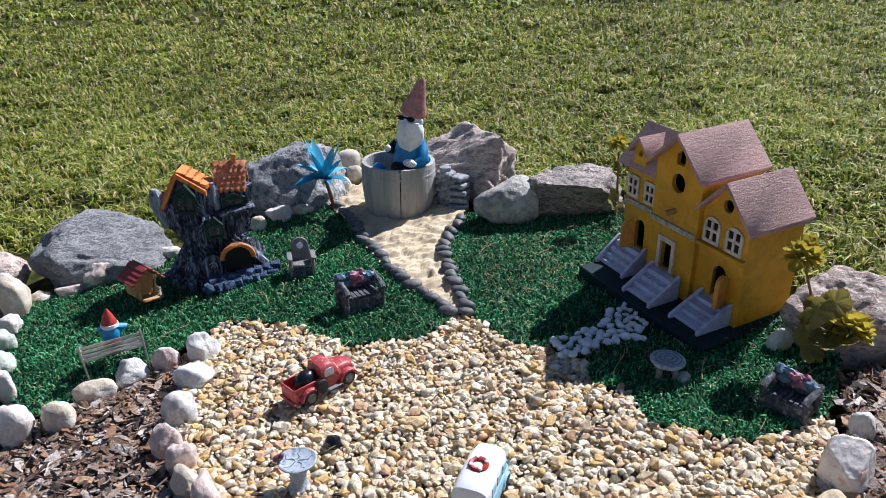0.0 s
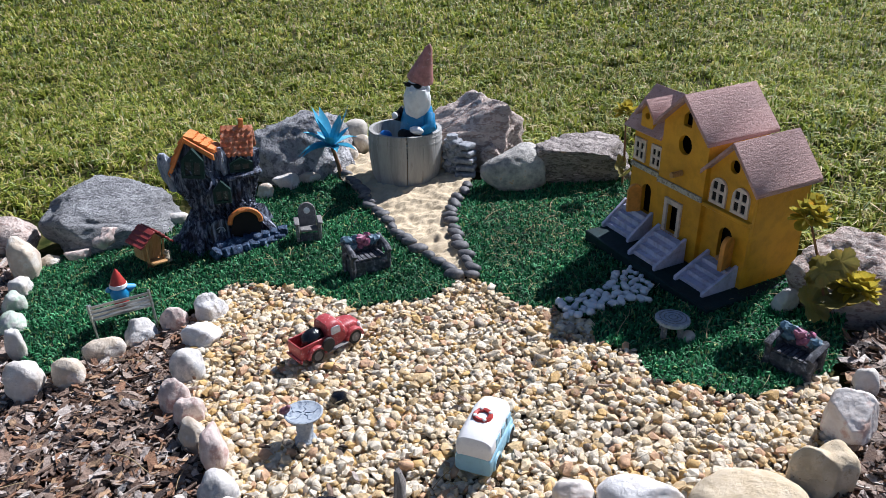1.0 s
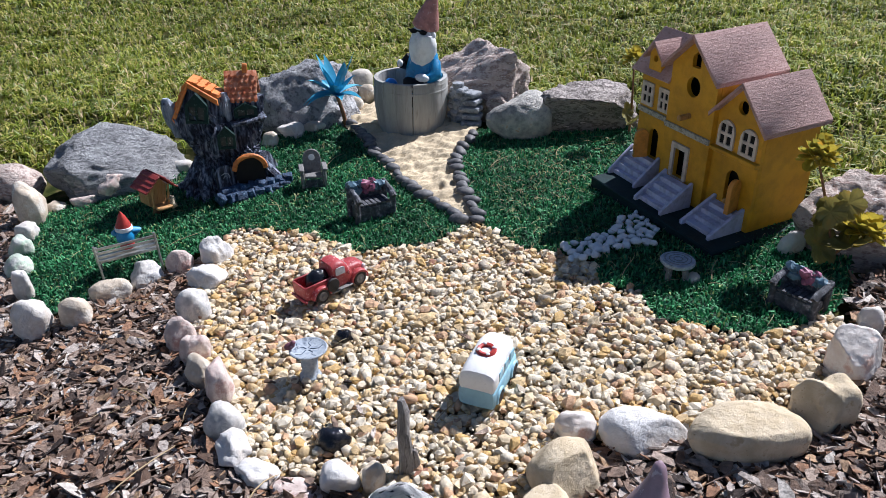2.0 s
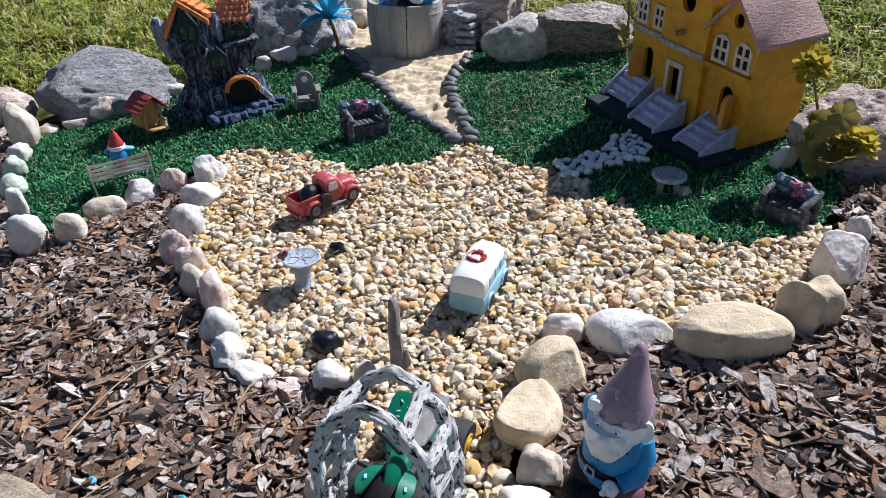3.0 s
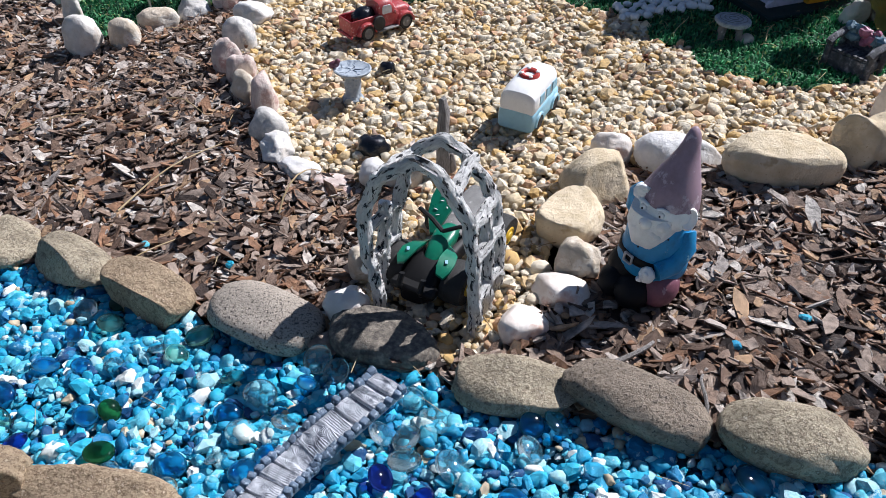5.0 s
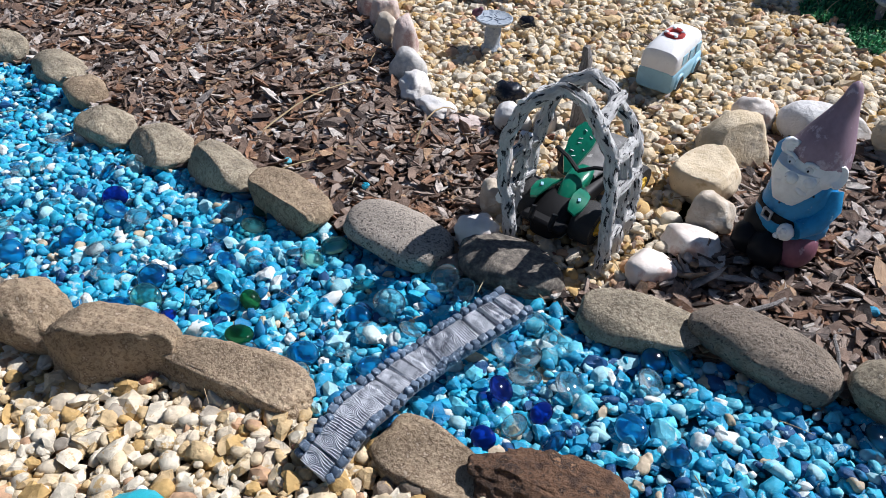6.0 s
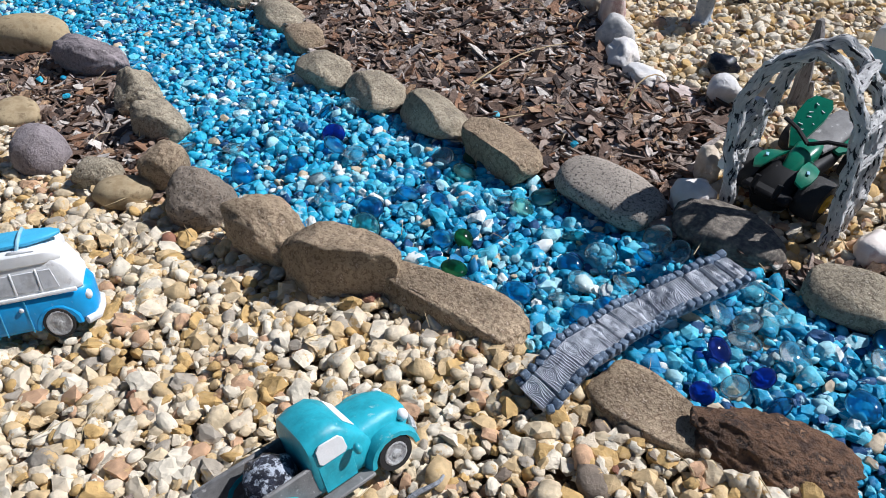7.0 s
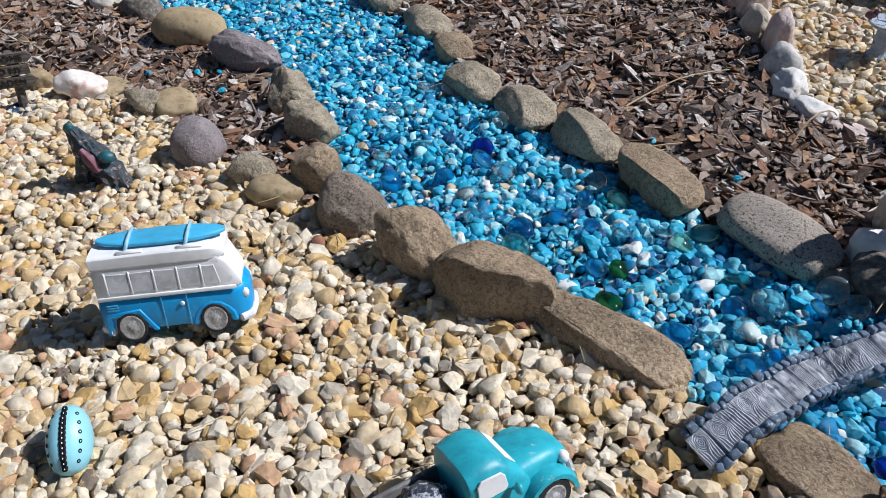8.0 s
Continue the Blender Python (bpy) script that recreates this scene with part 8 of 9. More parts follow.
plant = thing("leafy_plant", pose(0.79, 1.372, gz(0.79, 1.372)), "yellow-green plant with round leaf rosettes beside the yellow house", "plant", "yellow-green plants")
bm = tube(B(), [(0.0, 0, -0.02), (-0.012, 0.01, 0.06), (-0.03, 0.025, 0.13), (-0.055, 0.035, 0.205)], [0.004, 0.0035, 0.003, 0.0025], 7)
part("stem", bm, M_STEM, plant, "thin dark stem")
bm = tube(B(), [(0.0, 0, 0.02), (0.02, -0.004, 0.05), (0.045, -0.01, 0.07)], [0.0035, 0.003, 0.003], 7)
part("stem", bm, M_STEM, plant, "thin dark stem")
rosette(plant, (-0.060, 0.036, 0.222), 0.042, 34, 1)
rosette(plant, (0.048, -0.010, 0.078), 0.042, 34, 2)
lobed_leaf(plant, (-0.02, 0.02, 0.085), (-0.05, 0.1, 1), (0.1, -1, 0.2), 0.042, 0.3)
lobed_leaf(plant, (0.0, 0.01, 0.115), (0.6, 0.2, 0.8), (0.1, -0.9, 0.4), 0.034, 2.0)
lobed_leaf(plant, (-0.012, 0.0, 0.100), (-0.6, 0.1, 0.7), (-0.2, -0.9, 0.5), 0.036, 0.7)
lobed_leaf(plant, (-0.015, 0.0, 0.04), (-0.9, -0.25, 0.35), (0.1, -0.8, 0.7), 0.050, 1.3)
lobed_leaf(plant, (0.0, 0.0, 0.05), (0.2, -0.7, 0.2), (0.0, -0.6, 0.8), 0.050, 2.3)
lobed_leaf(plant, (0.005, 0.01, 0.06), (0.7, 0.3, 0.5), (0.0, -0.8, 0.6), 0.046, 0.9)
plant2 = thing("leafy_plant", pose(0.515, 2.13, gz(0.515, 2.13)), "yellow-green plant behind the corner of the yellow house", "plant", "yellow-green plants")
bm = tube(B(), [(0.0, 0, -0.02), (0.0, 0.01, 0.1), (-0.005, 0.015, 0.205)], [0.004, 0.0035, 0.0025], 7)
part("stem", bm, M_STEM, plant2, "thin dark stem")
rosette(plant2, (-0.008, 0.015, 0.225), 0.032, 26, 5)
lobed_leaf(plant2, (-0.005, 0.0, 0.06), (-0.5, -0.3, 0.5), (-0.2, -0.7, 0.7), 0.032, 0.2)
lobed_leaf(plant2, (0.0, -0.01, 0.04), (0.2, -0.6, 0.4), (0.0, -0.6, 0.8), 0.030, 1.7)

# ---- path edging and white stepping pebbles ----
rng = np.random.default_rng(15)
EDGE_LEFT = [(-0.338, 2.325), (-0.276, 2.215), (-0.257, 2.150), (-0.237, 2.087), (-0.177, 1.985), (-0.143, 1.905), (-0.105, 1.850), (-0.049, 1.767), (-0.004, 1.694), (0.030, 1.630)]
EDGE_RIGHT = [(0.062, 1.650), (0.040, 1.761), (0.030, 1.811), (0.016, 1.880), (0.010, 1.954), (0.008, 2.020), (0.024, 2.107), (0.052, 2.186), (0.078, 2.24)]
for pts in (EDGE_LEFT, EDGE_RIGHT):
    total = []
    for a, b in zip(pts, pts[1:]):
        n = max(1, round(math.dist(a, b) / 0.041))
        total += [(a[0] + (b[0] - a[0]) * j / n, a[1] + (b[1] - a[1]) * j / n, math.degrees(math.atan2(b[1] - a[1], b[0] - a[0]))) for j in range(n)]
    for x, y, turn in total:
        v, t = lump(rng, 2, 10, 3.6, 0.02, spread=0.2)
        s = 0.9 + 0.35 * rng.random()
        o = tri_mesh("edging_stone", v * (0.0225 * s, 0.0155 * s, 0.0105 * s), t, M_SLATE, sand_path)
        o.matrix_world = pose(x + 0.004 * rng.normal(), y + 0.003 * rng.normal(), gz(x, y) + 0.014, 6 * rng.normal(), 6 * rng.normal(), turn + 35 + 18 * rng.normal())
white_path = thing("pebble_path", pose(0.36, 1.54, gz(0.36, 1.54)), "short path of bright white pebbles leading to the house stairs", "pebble path")
WP = [(0.245, 1.5), (0.294, 1.533), (0.349, 1.55), (0.409, 1.625), (0.443, 1.639), (0.456, 1.593), (0.472, 1.548), (0.45, 1.484), (0.408, 1.49), (0.347, 1.47), (0.305, 1.44), (0.261, 1.437)]
M_BRIGHT = surface("bright_white_pebble", [(2, (0.80, 0.81, 0.82)), (1, (0.70, 0.70, 0.69))], scale=40, bump=0.3, mottle=0.15, rough=0.55)
done = []
for k in range(2600):
    x, y = 0.20 + 0.32 * rng.random(), 1.43 + 0.26 * rng.random()
    if any(math.hypot(x - a, y - b) < 0.0155 for a, b in done) or not inside(WP, np.array([x]), np.array([y]))[0]:
        continue
    done.append((x, y))
    v, t = stone_form(rng, 2, 2.4, 8, 0.46, 16, 0.2, 0.04)
    s = 0.75 + 0.55 * rng.random()
    o = tri_mesh("pebble", v * (0.0115 * s, 0.0085 * s, 0.0068 * s), t, M_BRIGHT, white_path)
    o.matrix_world = pose(x, y, gz(x, y) + 0.011 + 0.004 * rng.random(), 10 * rng.normal(), 10 * rng.normal(), 360 * rng.random())

# ---- glass gems ----
rng = np.random.default_rng(17)
GLASS = [clear_glass("clear_glass", (0.90, 0.97, 0.98)), clear_glass("aqua_glass", (0.10, 0.58, 0.84)), clear_glass("cobalt_glass", (0.02, 0.13, 0.66)), clear_glass("green_glass", (0.03, 0.36, 0.10)),
         clear_glass("sea_glass", (0.45, 0.85, 0.80))]
v0, t0 = BALLS[3]
gem_meshes = []
for k, g in enumerate(GLASS):
    o = tri_mesh("glass_gem", v0 * (1, 1, 0.40), t0, g)
    gem_meshes.append(o.data)
    bpy.data.objects.remove(o)
spots_done = []
while len(spots_done) < 84:
    x = -0.95 + 1.3 * rng.random()
    y = 0.12 + 0.62 * rng.random()
    if not inside(RIVER, np.array([x]), np.array([y]))[0] or (x < -0.55 and rng.random() < 0.72) or (x > 0.08 and rng.random() < 0.7):
        continue
    if any(math.hypot(x - a, y - b) < 0.026 for a, b in spots_done) or abs((x + 0.156) - 0.52 * (y - 0.265)) < 0.042:
        continue
    spots_done.append((x, y))
    kind = rng.choice(5, p=[0.41, 0.35, 0.07, 0.05, 0.12])
    o = new("glass_gem", gem_meshes[kind])
    o.parent = river
    r = 0.0115 + 0.0075 * rng.random()
    o.matrix_world = pose(x, y, gz(x, y) + 0.008, 20 * rng.normal(), 20 * rng.normal(), 360 * rng.random()) @ Matrix.Diagonal((r * 1.12, r, r * 0.95, 1))

# ---- dry stalks and splinters ----
def stalk(x0, y0, x1, y1, r=0.0016, arc=0.012, mat_=None, name="dry_stalk", label="bent dry straw stalk lying on the bark mulch", cat="dry stalk"):
    pts = []
    for i in range(7):
        f = i / 6
        x, y = x0 + (x1 - x0) * f, y0 + (y1 - y0) * f
        pts.append((x + 0.004 * math.sin(5 * f + x0 * 30), y, gz(x, y) + 0.013 + arc * math.sin(math.pi * f)))
    solo(name, tube(B(), pts, [r * (1 - 0.5 * i / 6) for i in range(7)], 6), mat_ or M_STRAW, Matrix(), label, cat, "dry stalks")


stalk(-0.56, 0.72, -0.46, 0.92)
stalk(-0.50, 0.55, -0.43, 0.66)
stalk(-0.62, 1.08, -0.52, 1.02)
stalk(-0.30, 0.72, -0.27, 0.84, arc=0.03)
stalk(-0.85, 0.95, -0.74, 1.02)
stalk(0.36, 1.36, 0.40, 1.45, r=0.0009, arc=0.006, label="curled dry stalk lying on the turf")
stalk(0.53, 1.32, 0.56, 1.40, r=0.0011, arc=0.012, label="curled dry stalk lying on the turf")
stalk(0.10, 1.95, 0.16, 2.02, r=0.0009, arc=0.004, label="dry stalk lying on the turf")
stalk(0.28, 1.98, 0.31, 2.06, r=0.0009, arc=0.004, label="dry stalk lying on the turf")
stalk(-0.45, 1.76, -0.50, 1.84, r=0.0009, arc=0.004, label="dry stalk lying on the turf")
stalk(-0.70, 1.62, -0.64, 1.68, r=0.0009, arc=0.004, label="dry stalk lying on the turf")
stalk(-0.38, 2.02, -0.33, 2.10, r=0.0009, arc=0.004, label="dry stalk lying on the turf")
stalk(0.17, 0.43, 0.22, 0.47, r=0.004, arc=0.004, mat_=M_DRIFT, name="wood_splinter", label="pale grey wood splinter on the bark mulch", cat="splinter")
stalk(0.255, 0.36, 0.265, 0.42, r=0.0026, arc=0.012, mat_=M_DRIFT, name="wood_splinter", label="grey wood splinter beside the bank stones", cat="splinter")
stalk(-0.275, -0.03, -0.262, 0.01, r=0.003, arc=0.006, mat_=M_GREYPALE, name="dry_leaf", label="pale grey-green dry leaf blade beside the teal truck", cat="dry leaf")
for x, y in ((-0.34, 0.60), (-0.48, 0.64), (0.31, 0.47), (0.40, 0.52), (-1.30, 0.47), (-1.26, 0.49), (-1.20, 0.44), (-1.38, 0.42)):
    v, t = lump(rng, 2, 9, 8, 0.05, spread=0.4)
    o = tri_mesh("stray_blue_stone", v * (0.0075, 0.006, 0.005), t, M_BLUE, None, False)
    o.matrix_world = pose(x, y, gz(x, y) + 0.012, 0, 0, 360 * rng.random())
    tagged(o, "stray turquoise stone lying on the bark mulch", "stone", "stray blue stones")


# ---- scattered pieces ----
def spots(poly, gap, rng, jitter=0.45, layers=1):
    """Jittered hexagonal spots in the polygon."""
    xs = [p[0] for p in poly]
    ys = [p[1] for p in poly]
    out = []
    for k in range(layers):
        gx = np.arange(min(xs), max(xs), gap)
        gy = np.arange(min(ys), max(ys), gap * 0.866)
        X, Y = np.meshgrid(gx, gy)
        X = X + (np.arange(len(gy)) % 2)[:, None] * gap / 2 + k * gap * 0.37
        Y = Y + k * gap * 0.29
        X = X + (rng.random(X.shape) - 0.5) * 2 * jitter * gap
        Y = Y + (rng.random(Y.shape) - 0.5) * 2 * jitter * gap
        ok = inside(poly, X, Y)
        out.append(np.stack([X[ok], Y[ok], np.full(ok.sum(), float(k))], -1))
    return np.concatenate(out)


def turns(rng, n, tip):
    """Rotation matrices: any turn about z, then a lean of about tip radians."""
    a, b, c = rng.random(n) * 2 * np.pi, rng.normal(size=n) * tip, rng.normal(size=n) * tip
    za, zb, zc = np.zeros(n), np.zeros(n), np.ones(n)
    Rz = np.stack([np.cos(a), -np.sin(a), za, np.sin(a), np.cos(a), zb, za, zb, zc], -1).reshape(n, 3, 3)
    Rx = np.stack([zc, za, zb, za, np.cos(b), -np.sin(b), zb, np.sin(b), np.cos(b)], -1).reshape(n, 3, 3)
    Ry = np.stack([np.cos(c), za, np.sin(c), za, zc, zb, -np.sin(c), zb, np.cos(c)], -1).reshape(n, 3, 3)
    return Rx @ Ry @ Rz


def strew(piece, rest, label, places, sizes, shapes, fine, material, parent, rng, near, tip=0.3, limit=290):
    """Pieces at the places: those inside the box `near` are parts of their own, the rest one joined part."""
    n = len(places)
    R = turns(rng, n, tip)
    pick = rng.integers(0, len(shapes), n)
    x0, y0, x1, y1 = near
    single = np.where((places[:, 0] > x0) & (places[:, 0] < x1) & (places[:, 1] > y0) & (places[:, 1] < y1))[0][:limit]
    alone = np.zeros(n, bool)
    alone[single] = True
    vs, ts, sm, base = [], [], [], 0
    for k, (sv, st, soft) in enumerate(shapes):
        ids = np.where((pick == k) & ~alone)[0]
        if len(ids) == 0:
            continue
        v = np.einsum("nij,nvj->nvi", R[ids], sv[None] * sizes[ids][:, None, :] / 2) + places[ids][:, None, :]
        ts.append((st[None] + (np.arange(len(ids)) * len(sv))[:, None, None]).reshape(-1, 3) + base)
        vs.append(v.reshape(-1, 3))
        sm.append(np.full(len(ids) * len(st), soft))
        base += len(ids) * len(sv)
    ob = tri_mesh(rest, np.concatenate(vs), np.concatenate(ts), material, parent, np.concatenate(sm))
    tagged(ob, label, kind="stuff")
    meshes, unit = [], float(sizes.mean())
    for sv, st, soft in fine:
        o = tri_mesh(piece, sv * unit / 2, st, material, parent, soft)
        meshes.append(o.data)
        bpy.data.objects.remove(o)
    for i in single:
        o = new(piece, meshes[pick[i] % len(meshes)])
        o.parent = parent
        o.matrix_world = Matrix.Translation(places[i]) @ Matrix([list(r) for r in R[i]]).to_4x4() @ Matrix.Diagonal((*(sizes[i] / unit), 1))


def pebble_sizes(rng, n, a, flat=0.7):
    s = a * np.exp(np.clip(rng.normal(size=n), -1.6, 1.9) * 0.38)
    return np.stack([s * (1.05 + 0.3 * rng.random(n)), s * (0.8 + 0.2 * rng.random(n)), s * (flat - 0.15 + 0.3 * rng.random(n))], -1)


rng = np.random.default_rng(7)
SMOOTH = [(*stone_form(rng, 2, 2.2, 6, 0.38, 12, 0.16, 0.02), True) for k in range(7)]
BROKEN = [(*stone_form(rng, 2, 2.7, 9, 0.60, 34, 0.32, 0.10), k % 3 == 0) for k in range(24)]
ROUND = SMOOTH + BROKEN
CHUNKS = [(*stone_form(rng, 2, 2.6, 9, 0.48, 22, 0.30, 0.10), k % 4 < 2) for k in range(20)]


def pebbles(poly, parent, near, gap, size, rng, lift=0.0):
    p = spots(poly, gap, rng, jitter=0.36, layers=2)
    seen = (p[:, 0] > -1.8) & (p[:, 0] < 0.75) & (p[:, 1] > -0.24)
    keep = np.where(seen, (p[:, 2] < 0.5) | (rng.random(len(p)) < 0.78), (p[:, 2] < 0.5) & (rng.random(len(p)) < 0.5))
    p = p[keep]
    low = p[:, 2] < 0.5
    s = pebble_sizes(rng, len(p), size)
    bumpy = np.array([noise.noise((a * 9, b * 9, 2.0)) for a, b in p[:, :2]]) * 0.006
    p[:, 2] = ground(p[:, 0], p[:, 1]) + p[:, 2] * size * 0.36 + bumpy + lift + rng.normal(size=len(p)) * 0.0015
    return p, s, low


rng = np.random.default_rng(21)
FAR = [(*stone_form(rng, 1, 2.6, 8, 0.56, 24, 0.32, 0.0), k % 3 == 0) for k in range(20)]
p, s, low = pebbles(GRAVEL_NEAR, gravel_near, None, 0.0136, 0.0140, rng)
far = (p[:, 0] < -1.5) | (p[:, 0] > 0.6) | (p[:, 1] < -0.24)
far = far | (low & (rng.random(len(p)) < 0.8))
strew("pebble", "lower_pebbles", "cream, white and tan river pebbles", p[far], s[far], FAR, FAR, M_PEBBLE, gravel_near, rng, (9, 9, 9.1, 9.1))
p, s = p[~far], s[~far]
strew("pebble", "pebbles", "cream, white and tan river pebbles", p, s, ROUND, ROUND, M_PEBBLE, gravel_near, rng, (-0.75, -0.12, -0.42, 0.16))
p, s, low = pebbles(GRAVEL_MID, gravel_mid, None, 0.0132, 0.0134, rng)
far = (p[:, 1] > 0.70) | (p[:, 0] > 0.6) | (p[:, 0] < -1.2)
far = far | (low & (rng.random(len(p)) < 0.8))
strew("pebble", "lower_pebbles", "cream, white and tan river pebbles", p[far], s[far], FAR, FAR, M_PEBBLE, gravel_mid, rng, (9, 9, 9.1, 9.1))
p, s = p[~far], s[~far]
strew("pebble", "pebbles", "cream, white and tan river pebbles", p, s, ROUND, ROUND, M_PEBBLE, gravel_mid, rng, (-0.05, 0.45, 0.12, 0.80))
p, s, low = pebbles(RIVER, river, None, 0.0124, 0.0122, rng, -0.004)
far = (p[:, 0] < -0.95) | (p[:, 0] > 0.55)
far = far | (low & (rng.random(len(p)) < 0.8))
strew("blue_stone", "lower_blue_stones", "turquoise dyed stones", p[far], s[far], FAR, FAR, M_BLUE, river, rng, (9, 9, 9.1, 9.1))
p, s = p[~far], s[~far]
strew("blue_stone", "blue_stones", "turquoise dyed stones", p, s, CHUNKS, CHUNKS, M_BLUE, river, rng, (-0.5, 0.28, -0.22, 0.46))


def chip(rng):
    """A flake of bark: a ragged long slab, bent."""
    n = 6
    ex = np.array([-1, 0.1, 0.95, 1, -0.1, -0.9])
    ey = np.array([-1, -1, -0.9, 1, 1, 1.0])
    taper = 1 - 0.75 * rng.random() * (ex > 0.3) - 0.75 * rng.random() * (ex < -0.3)
    ex = ex + 0.16 * rng.normal(size=n)
    ey = ey * taper * (0.60 + 0.50 * rng.random(n)) + 0.18 * rng.normal() * ex
    top = np.stack([ex * 0.92, ey * 0.92, 0.8 + 0.25 * rng.normal(size=n)], -1)
    low = top * (0.92, 0.88, 1) - (0, 0, 1.5)
    v = np.concatenate([top, low, [[0, 0, 1.0 + 0.4 * rng.normal()], [0, 0, -0.9]]])
    v[:, 2] += 0.7 * rng.normal() * v[:, 0] ** 2 + 0.5 * rng.normal() * v[:, 0] * v[:, 1]
    t = []
    for i in range(n):
        j = (i + 1) % n
        t += [(i, j, 2 * n), (n + j, n + i, 2 * n + 1), (i, n + i, n + j), (i, n + j, j)]
    return v, np.array(t)


rng = np.random.default_rng(5)
CHIPS = [(*chip(rng), False) for k in range(24)]


def mulch(poly, parent, near, rng, gap=0.0128):
    p = spots(poly, gap, rng, layers=2)
    unseen = (p[:, 0] < -1.95) | (p[:, 0] > 0.95)
    p = p[np.where(unseen, rng.random(len(p)) < 0.35, (p[:, 2] > 0.5) | (rng.random(len(p)) < 0.62))]
    n = len(p)
    ln = 0.0215 * np.exp(np.clip(rng.normal(size=n), -1.8, 2.0) * 0.56)
    thin = rng.random(n) < 0.15
    wide = np.where(thin, 0.0028 + 0.002 * rng.random(n), np.minimum(ln * (0.36 + 0.50 * rng.random(n)), 0.022))
    ln = np.where(thin, ln * 1.35, ln)
    s = np.stack([ln, wide, 0.0022 + 0.0028 * rng.random(n)], -1)
    heap = np.array([noise.noise((a * 8, b * 8, 5.0)) for a, b in p[:, :2]]) * 0.009
    p[:, 2] = ground(p[:, 0], p[:, 1]) + p[:, 2] * 0.0055 + heap + 0.002 + 0.002 * rng.normal(size=n)
    strew("bark_chip", "bark_chips", "weathered brown and grey bark chips", p, s, CHIPS, CHIPS, M_BARK, parent, rng, near, tip=0.33)


mulch(MULCH_LEFT, mulch_left, (-0.45, 0.56, -0.24, 0.72), rng)
mulch(MULCH_RIGHT, mulch_right, (0.2, 0.4, 0.36, 0.56), rng)
mulch(MULCH_NEAR, mulch_near, (-1.12, 0.30, -0.92, 0.45), rng)


def blades(name, label, x, y, z, height, width, lean, material, parent, rng):
    """Grass: five-point blades, bent over."""
    n = len(x)
    a = rng.random(n) * 2 * np.pi
    dx, dy = np.cos(a), np.sin(a)
    px, py = -dy * width / 2, dx * width / 2
    l1, l2 = lean * height * 0.28, lean * height
    v = np.zeros((n, 5, 3))
    v[:, 0] = np.stack([x - px, y - py, z], -1)
    v[:, 1] = np.stack([x + px, y + py, z], -1)
    v[:, 2] = np.stack([x + px * 0.8 + dx * l1, y + py * 0.8 + dy * l1, z + height * 0.6], -1)
    v[:, 3] = np.stack([x - px * 0.8 + dx * l1, y - py * 0.8 + dy * l1, z + height * 0.6], -1)
    v[:, 4] = np.stack([x + dx * l2, y + dy * l2, z + height * (1 - 0.35 * np.clip(lean, 0, 1.5))], -1)
    t = np.array([(0, 1, 2), (0, 2, 3), (3, 2, 4)])
    t = (t[None] + (np.arange(n) * 5)[:, None, None]).reshape(-1, 3)
    ob = tri_mesh(name, v.reshape(-1, 3), t, material, parent, True)
    return tagged(ob, label, kind="stuff")


rng = np.random.default_rng(11)
X, Y, H, WD = [], [], [], []
for y0, y1, dens, tall, wide in ((1.3, 3.4, 13500, 0.043, 0.0070), (3.4, 4.6, 7600, 0.046, 0.0088), (4.6, 7.0, 3000, 0.050, 0.013), (7.0, 14.0, 600, 0.07, 0.028)):
    half = 0.75 * y1 + 0.5
    n = int(dens * (y1 - y0) * 2 * half)
    tufts = n // 7
    n = tufts * 7
    x, y = (rng.random(tufts) * 2 - 1) * half, y0 + (y1 - y0) * rng.random(tufts)
    x = np.repeat(x, 7) + 0.8 * wide * rng.normal(size=n)
    y = np.repeat(y, 7) + 0.8 * wide * rng.normal(size=n)
    ok = ~inside(GARDEN, x, y) & (np.abs(x) < 0.72 * y + 0.6)
    x, y = x[ok], y[ok]
    clump = np.array([noise.noise((a * 7, b * 7, 9.0)) for a, b in zip(x, y)])
    ok = rng.random(len(x)) < 0.70 + 0.9 * clump
    X.append(x[ok]), Y.append(y[ok])
    H.append(tall * (0.6 + 0.7 * rng.random(ok.sum()) ** 1.5) * (1 + 0.5 * clump[ok]))
    WD.append(wide * (0.7 + 0.6 * rng.random(ok.sum())))
# thinner grass all round, behind the camera too
x, y = (rng.random(34000) * 2 - 1) * 6.0, (rng.random(34000) * 2 - 1) * 6.0
ok = ~inside(GARDEN, x, y) & ~((np.abs(x) < 0.72 * y + 0.6) & (y > 1.3))
X.append(x[ok]), Y.append(y[ok]), H.append(0.04 + 0.03 * rng.random(ok.sum())), WD.append(0.022 + 0.014 * rng.random(ok.sum()))
X, Y, H, WD = (np.concatenate(k) for k in (X, Y, H, WD))
blades("grass", "coarse sunlit lawn grass, green with straw blades", X, Y, ground(X, Y) - 0.030, H, WD, 0.25 + rng.random(len(X)) * 1.35, M_GRASS, lawn, rng)
for poly, parent in ((TURF_LEFT, turf_left), (TURF_RIGHT, turf_right)):
    q = spots(poly, 0.0050, rng, jitter=0.8)
    n = len(q)
    tuft = np.array([noise.noise((a * 110, b * 110, 4.0)) + 0.8 * noise.noise((a * 35, b * 35, 8.0)) for a, b in q[:, :2]])
    blades("turf_pile", "short dark green plastic turf fibres", q[:, 0], q[:, 1], ground(q[:, 0], q[:, 1]) + 0.003, (0.0085 + 0.006 * rng.random(n)) * (1 + 0.55 * tuft), 0.0036 + 0.002 * rng.random(n),
           rng.random(n) * 1.2, M_TURF, parent, rng)

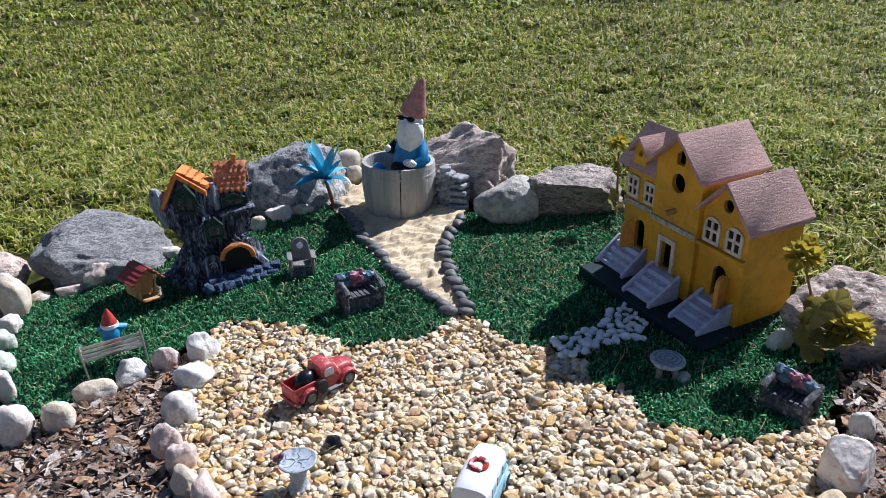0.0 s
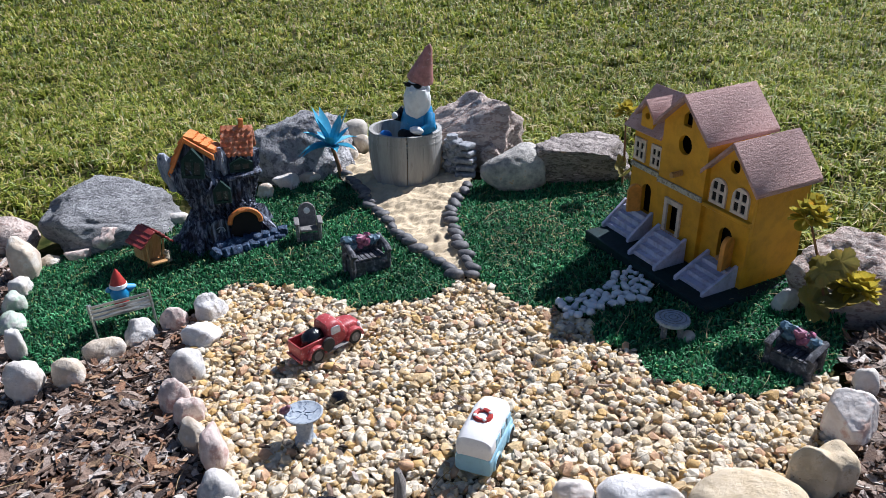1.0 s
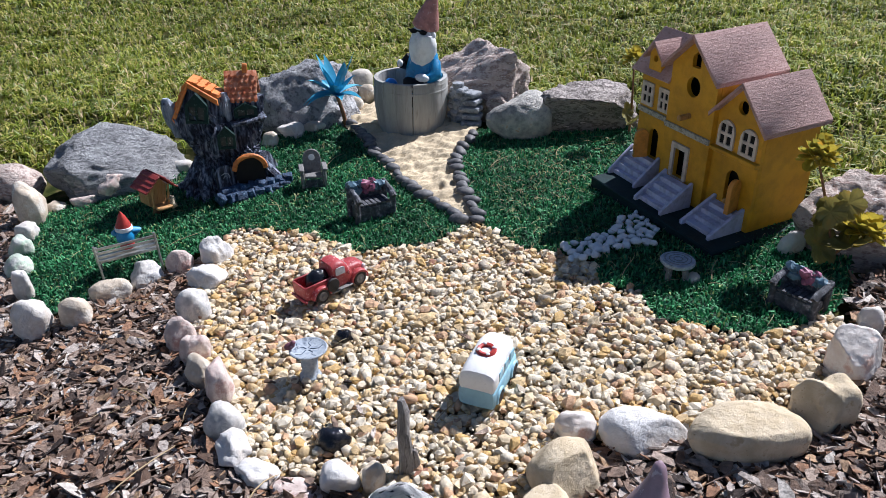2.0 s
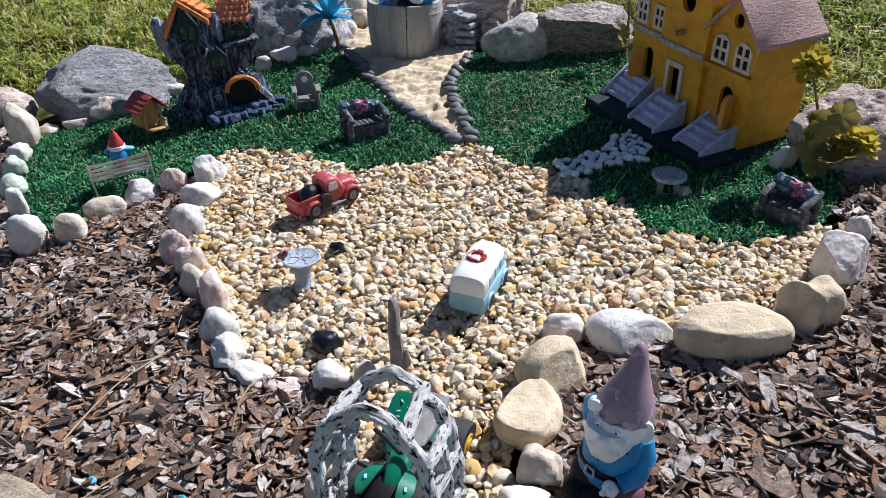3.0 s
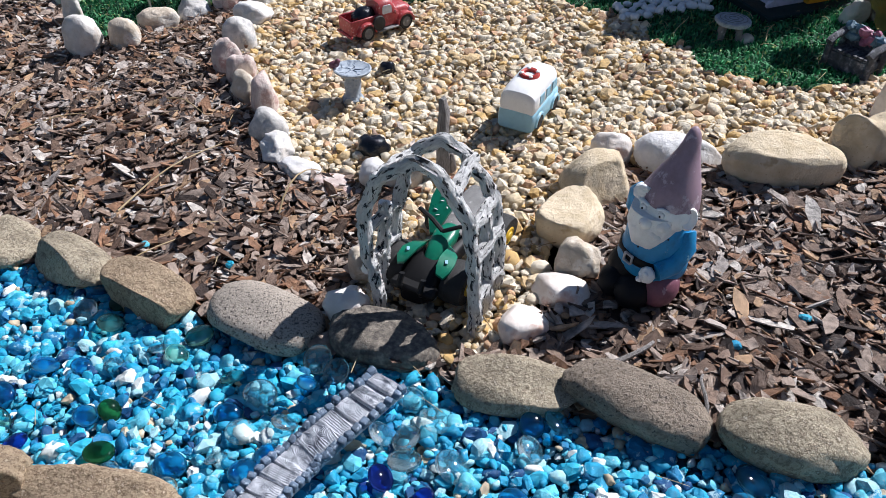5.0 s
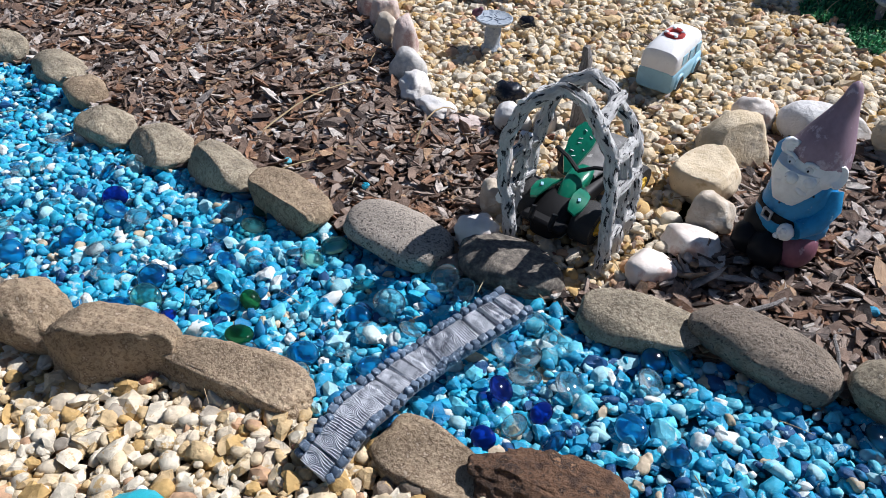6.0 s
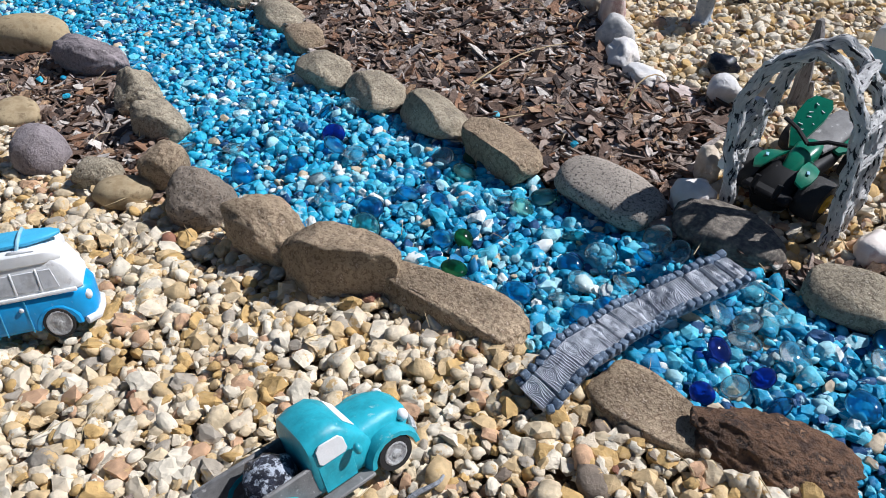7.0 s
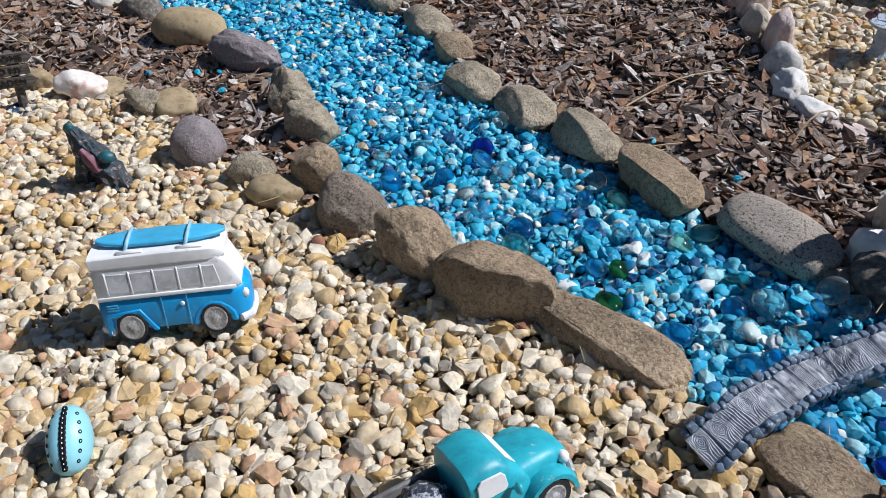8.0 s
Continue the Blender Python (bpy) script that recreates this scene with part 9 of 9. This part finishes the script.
# litter: straw bits on the turf, bark crumbs among the pebbles
def straws(name, label, poly, count, parent, rng, material, long, thick, lift):
    q = spots(poly, 0.02, rng, jitter=0.9)
    q = q[rng.permutation(len(q))[:count]]
    a = rng.random(len(q)) * 2 * np.pi
    vs, ts = [], []
    for k, (p, ang) in enumerate(zip(q, a)):
        ln = long * (0.4 + rng.random())
        bend = rng.normal() * 0.25
        d, w = np.array([np.cos(ang), np.sin(ang), 0]), np.array([-np.sin(ang), np.cos(ang), 0])
        for j in range(5):
            f = j / 4 - 0.5
            c = np.array([p[0], p[1], 0]) + d * ln * f + w * ln * bend * f * f
            c[2] = ground(c[0], c[1]) + lift + 0.004 * np.cos(f * 3)
            for m in range(3):
                t = m * 2.094
                vs.append(c + (w * np.cos(t) + np.array([0, 0, np.sin(t)])) * thick * (1.1 - j * 0.15))
        for j in range(4):
            for m in range(3):
                b0, b1 = k * 15 + j * 3 + m, k * 15 + j * 3 + (m + 1) % 3
                ts += [(b0, b1, b1 + 3), (b0, b1 + 3, b0 + 3)]
    tagged(tri_mesh(name, np.array(vs), np.array(ts), material, parent), label, kind="stuff")


straws("straw", "scattered dry straw bits", TURF_LEFT, 70, turf_left, rng, M_STRAW, 0.034, 0.0006, 0.014)
straws("straw", "scattered dry straw bits", TURF_RIGHT, 190, turf_right, rng, M_STRAW, 0.036, 0.0006, 0.014)
straws("straw", "matted dry straw on the worn turf", [(0.10, 1.66), (0.40, 1.78), (0.36, 2.02), (0.10, 2.05)], 170, turf_right, rng, M_STRAW, 0.026, 0.0005, 0.013)
straws("straw", "scattered dry straw bits", GRAVEL_MID, 60, gravel_mid, rng, M_STRAW, 0.04, 0.0008, 0.016)
straws("straw", "scattered dry straw bits", GRAVEL_NEAR, 110, gravel_near, rng, M_STRAW, 0.04, 0.0007, 0.016)
straws("straw", "scattered dry straw bits", RIVER, 70, river, rng, M_STRAW, 0.045, 0.0006, 0.013)
straws("straw", "scattered dry straw bits", MULCH_LEFT, 60, mulch_left, rng, M_STRAW, 0.06, 0.001, 0.018)
straws("straw", "scattered dry straw bits", MULCH_NEAR, 40, mulch_near, rng, M_STRAW, 0.06, 0.001, 0.018)
for poly, parent, count in ((GRAVEL_MID, gravel_mid, 110), (GRAVEL_NEAR, gravel_near, 22)):
    q = spots(poly, 0.02, rng, jitter=0.9)
    q = q[rng.permutation(len(q))[:count]]
    n = len(q)
    q[:, 2] = ground(q[:, 0], q[:, 1]) + 0.013
    ln = 0.016 * np.exp(np.clip(rng.normal(size=n), -2, 1.5) * 0.5)
    strew("bark_crumb", "bark_crumbs", "dark bark crumbs among the pebbles", q, np.stack([ln, ln * 0.35, np.full(n, 0.005)], -1), CHIPS, CHIPS, M_BARK, parent, rng, (9, 9, 9.1, 9.1), tip=0.3)
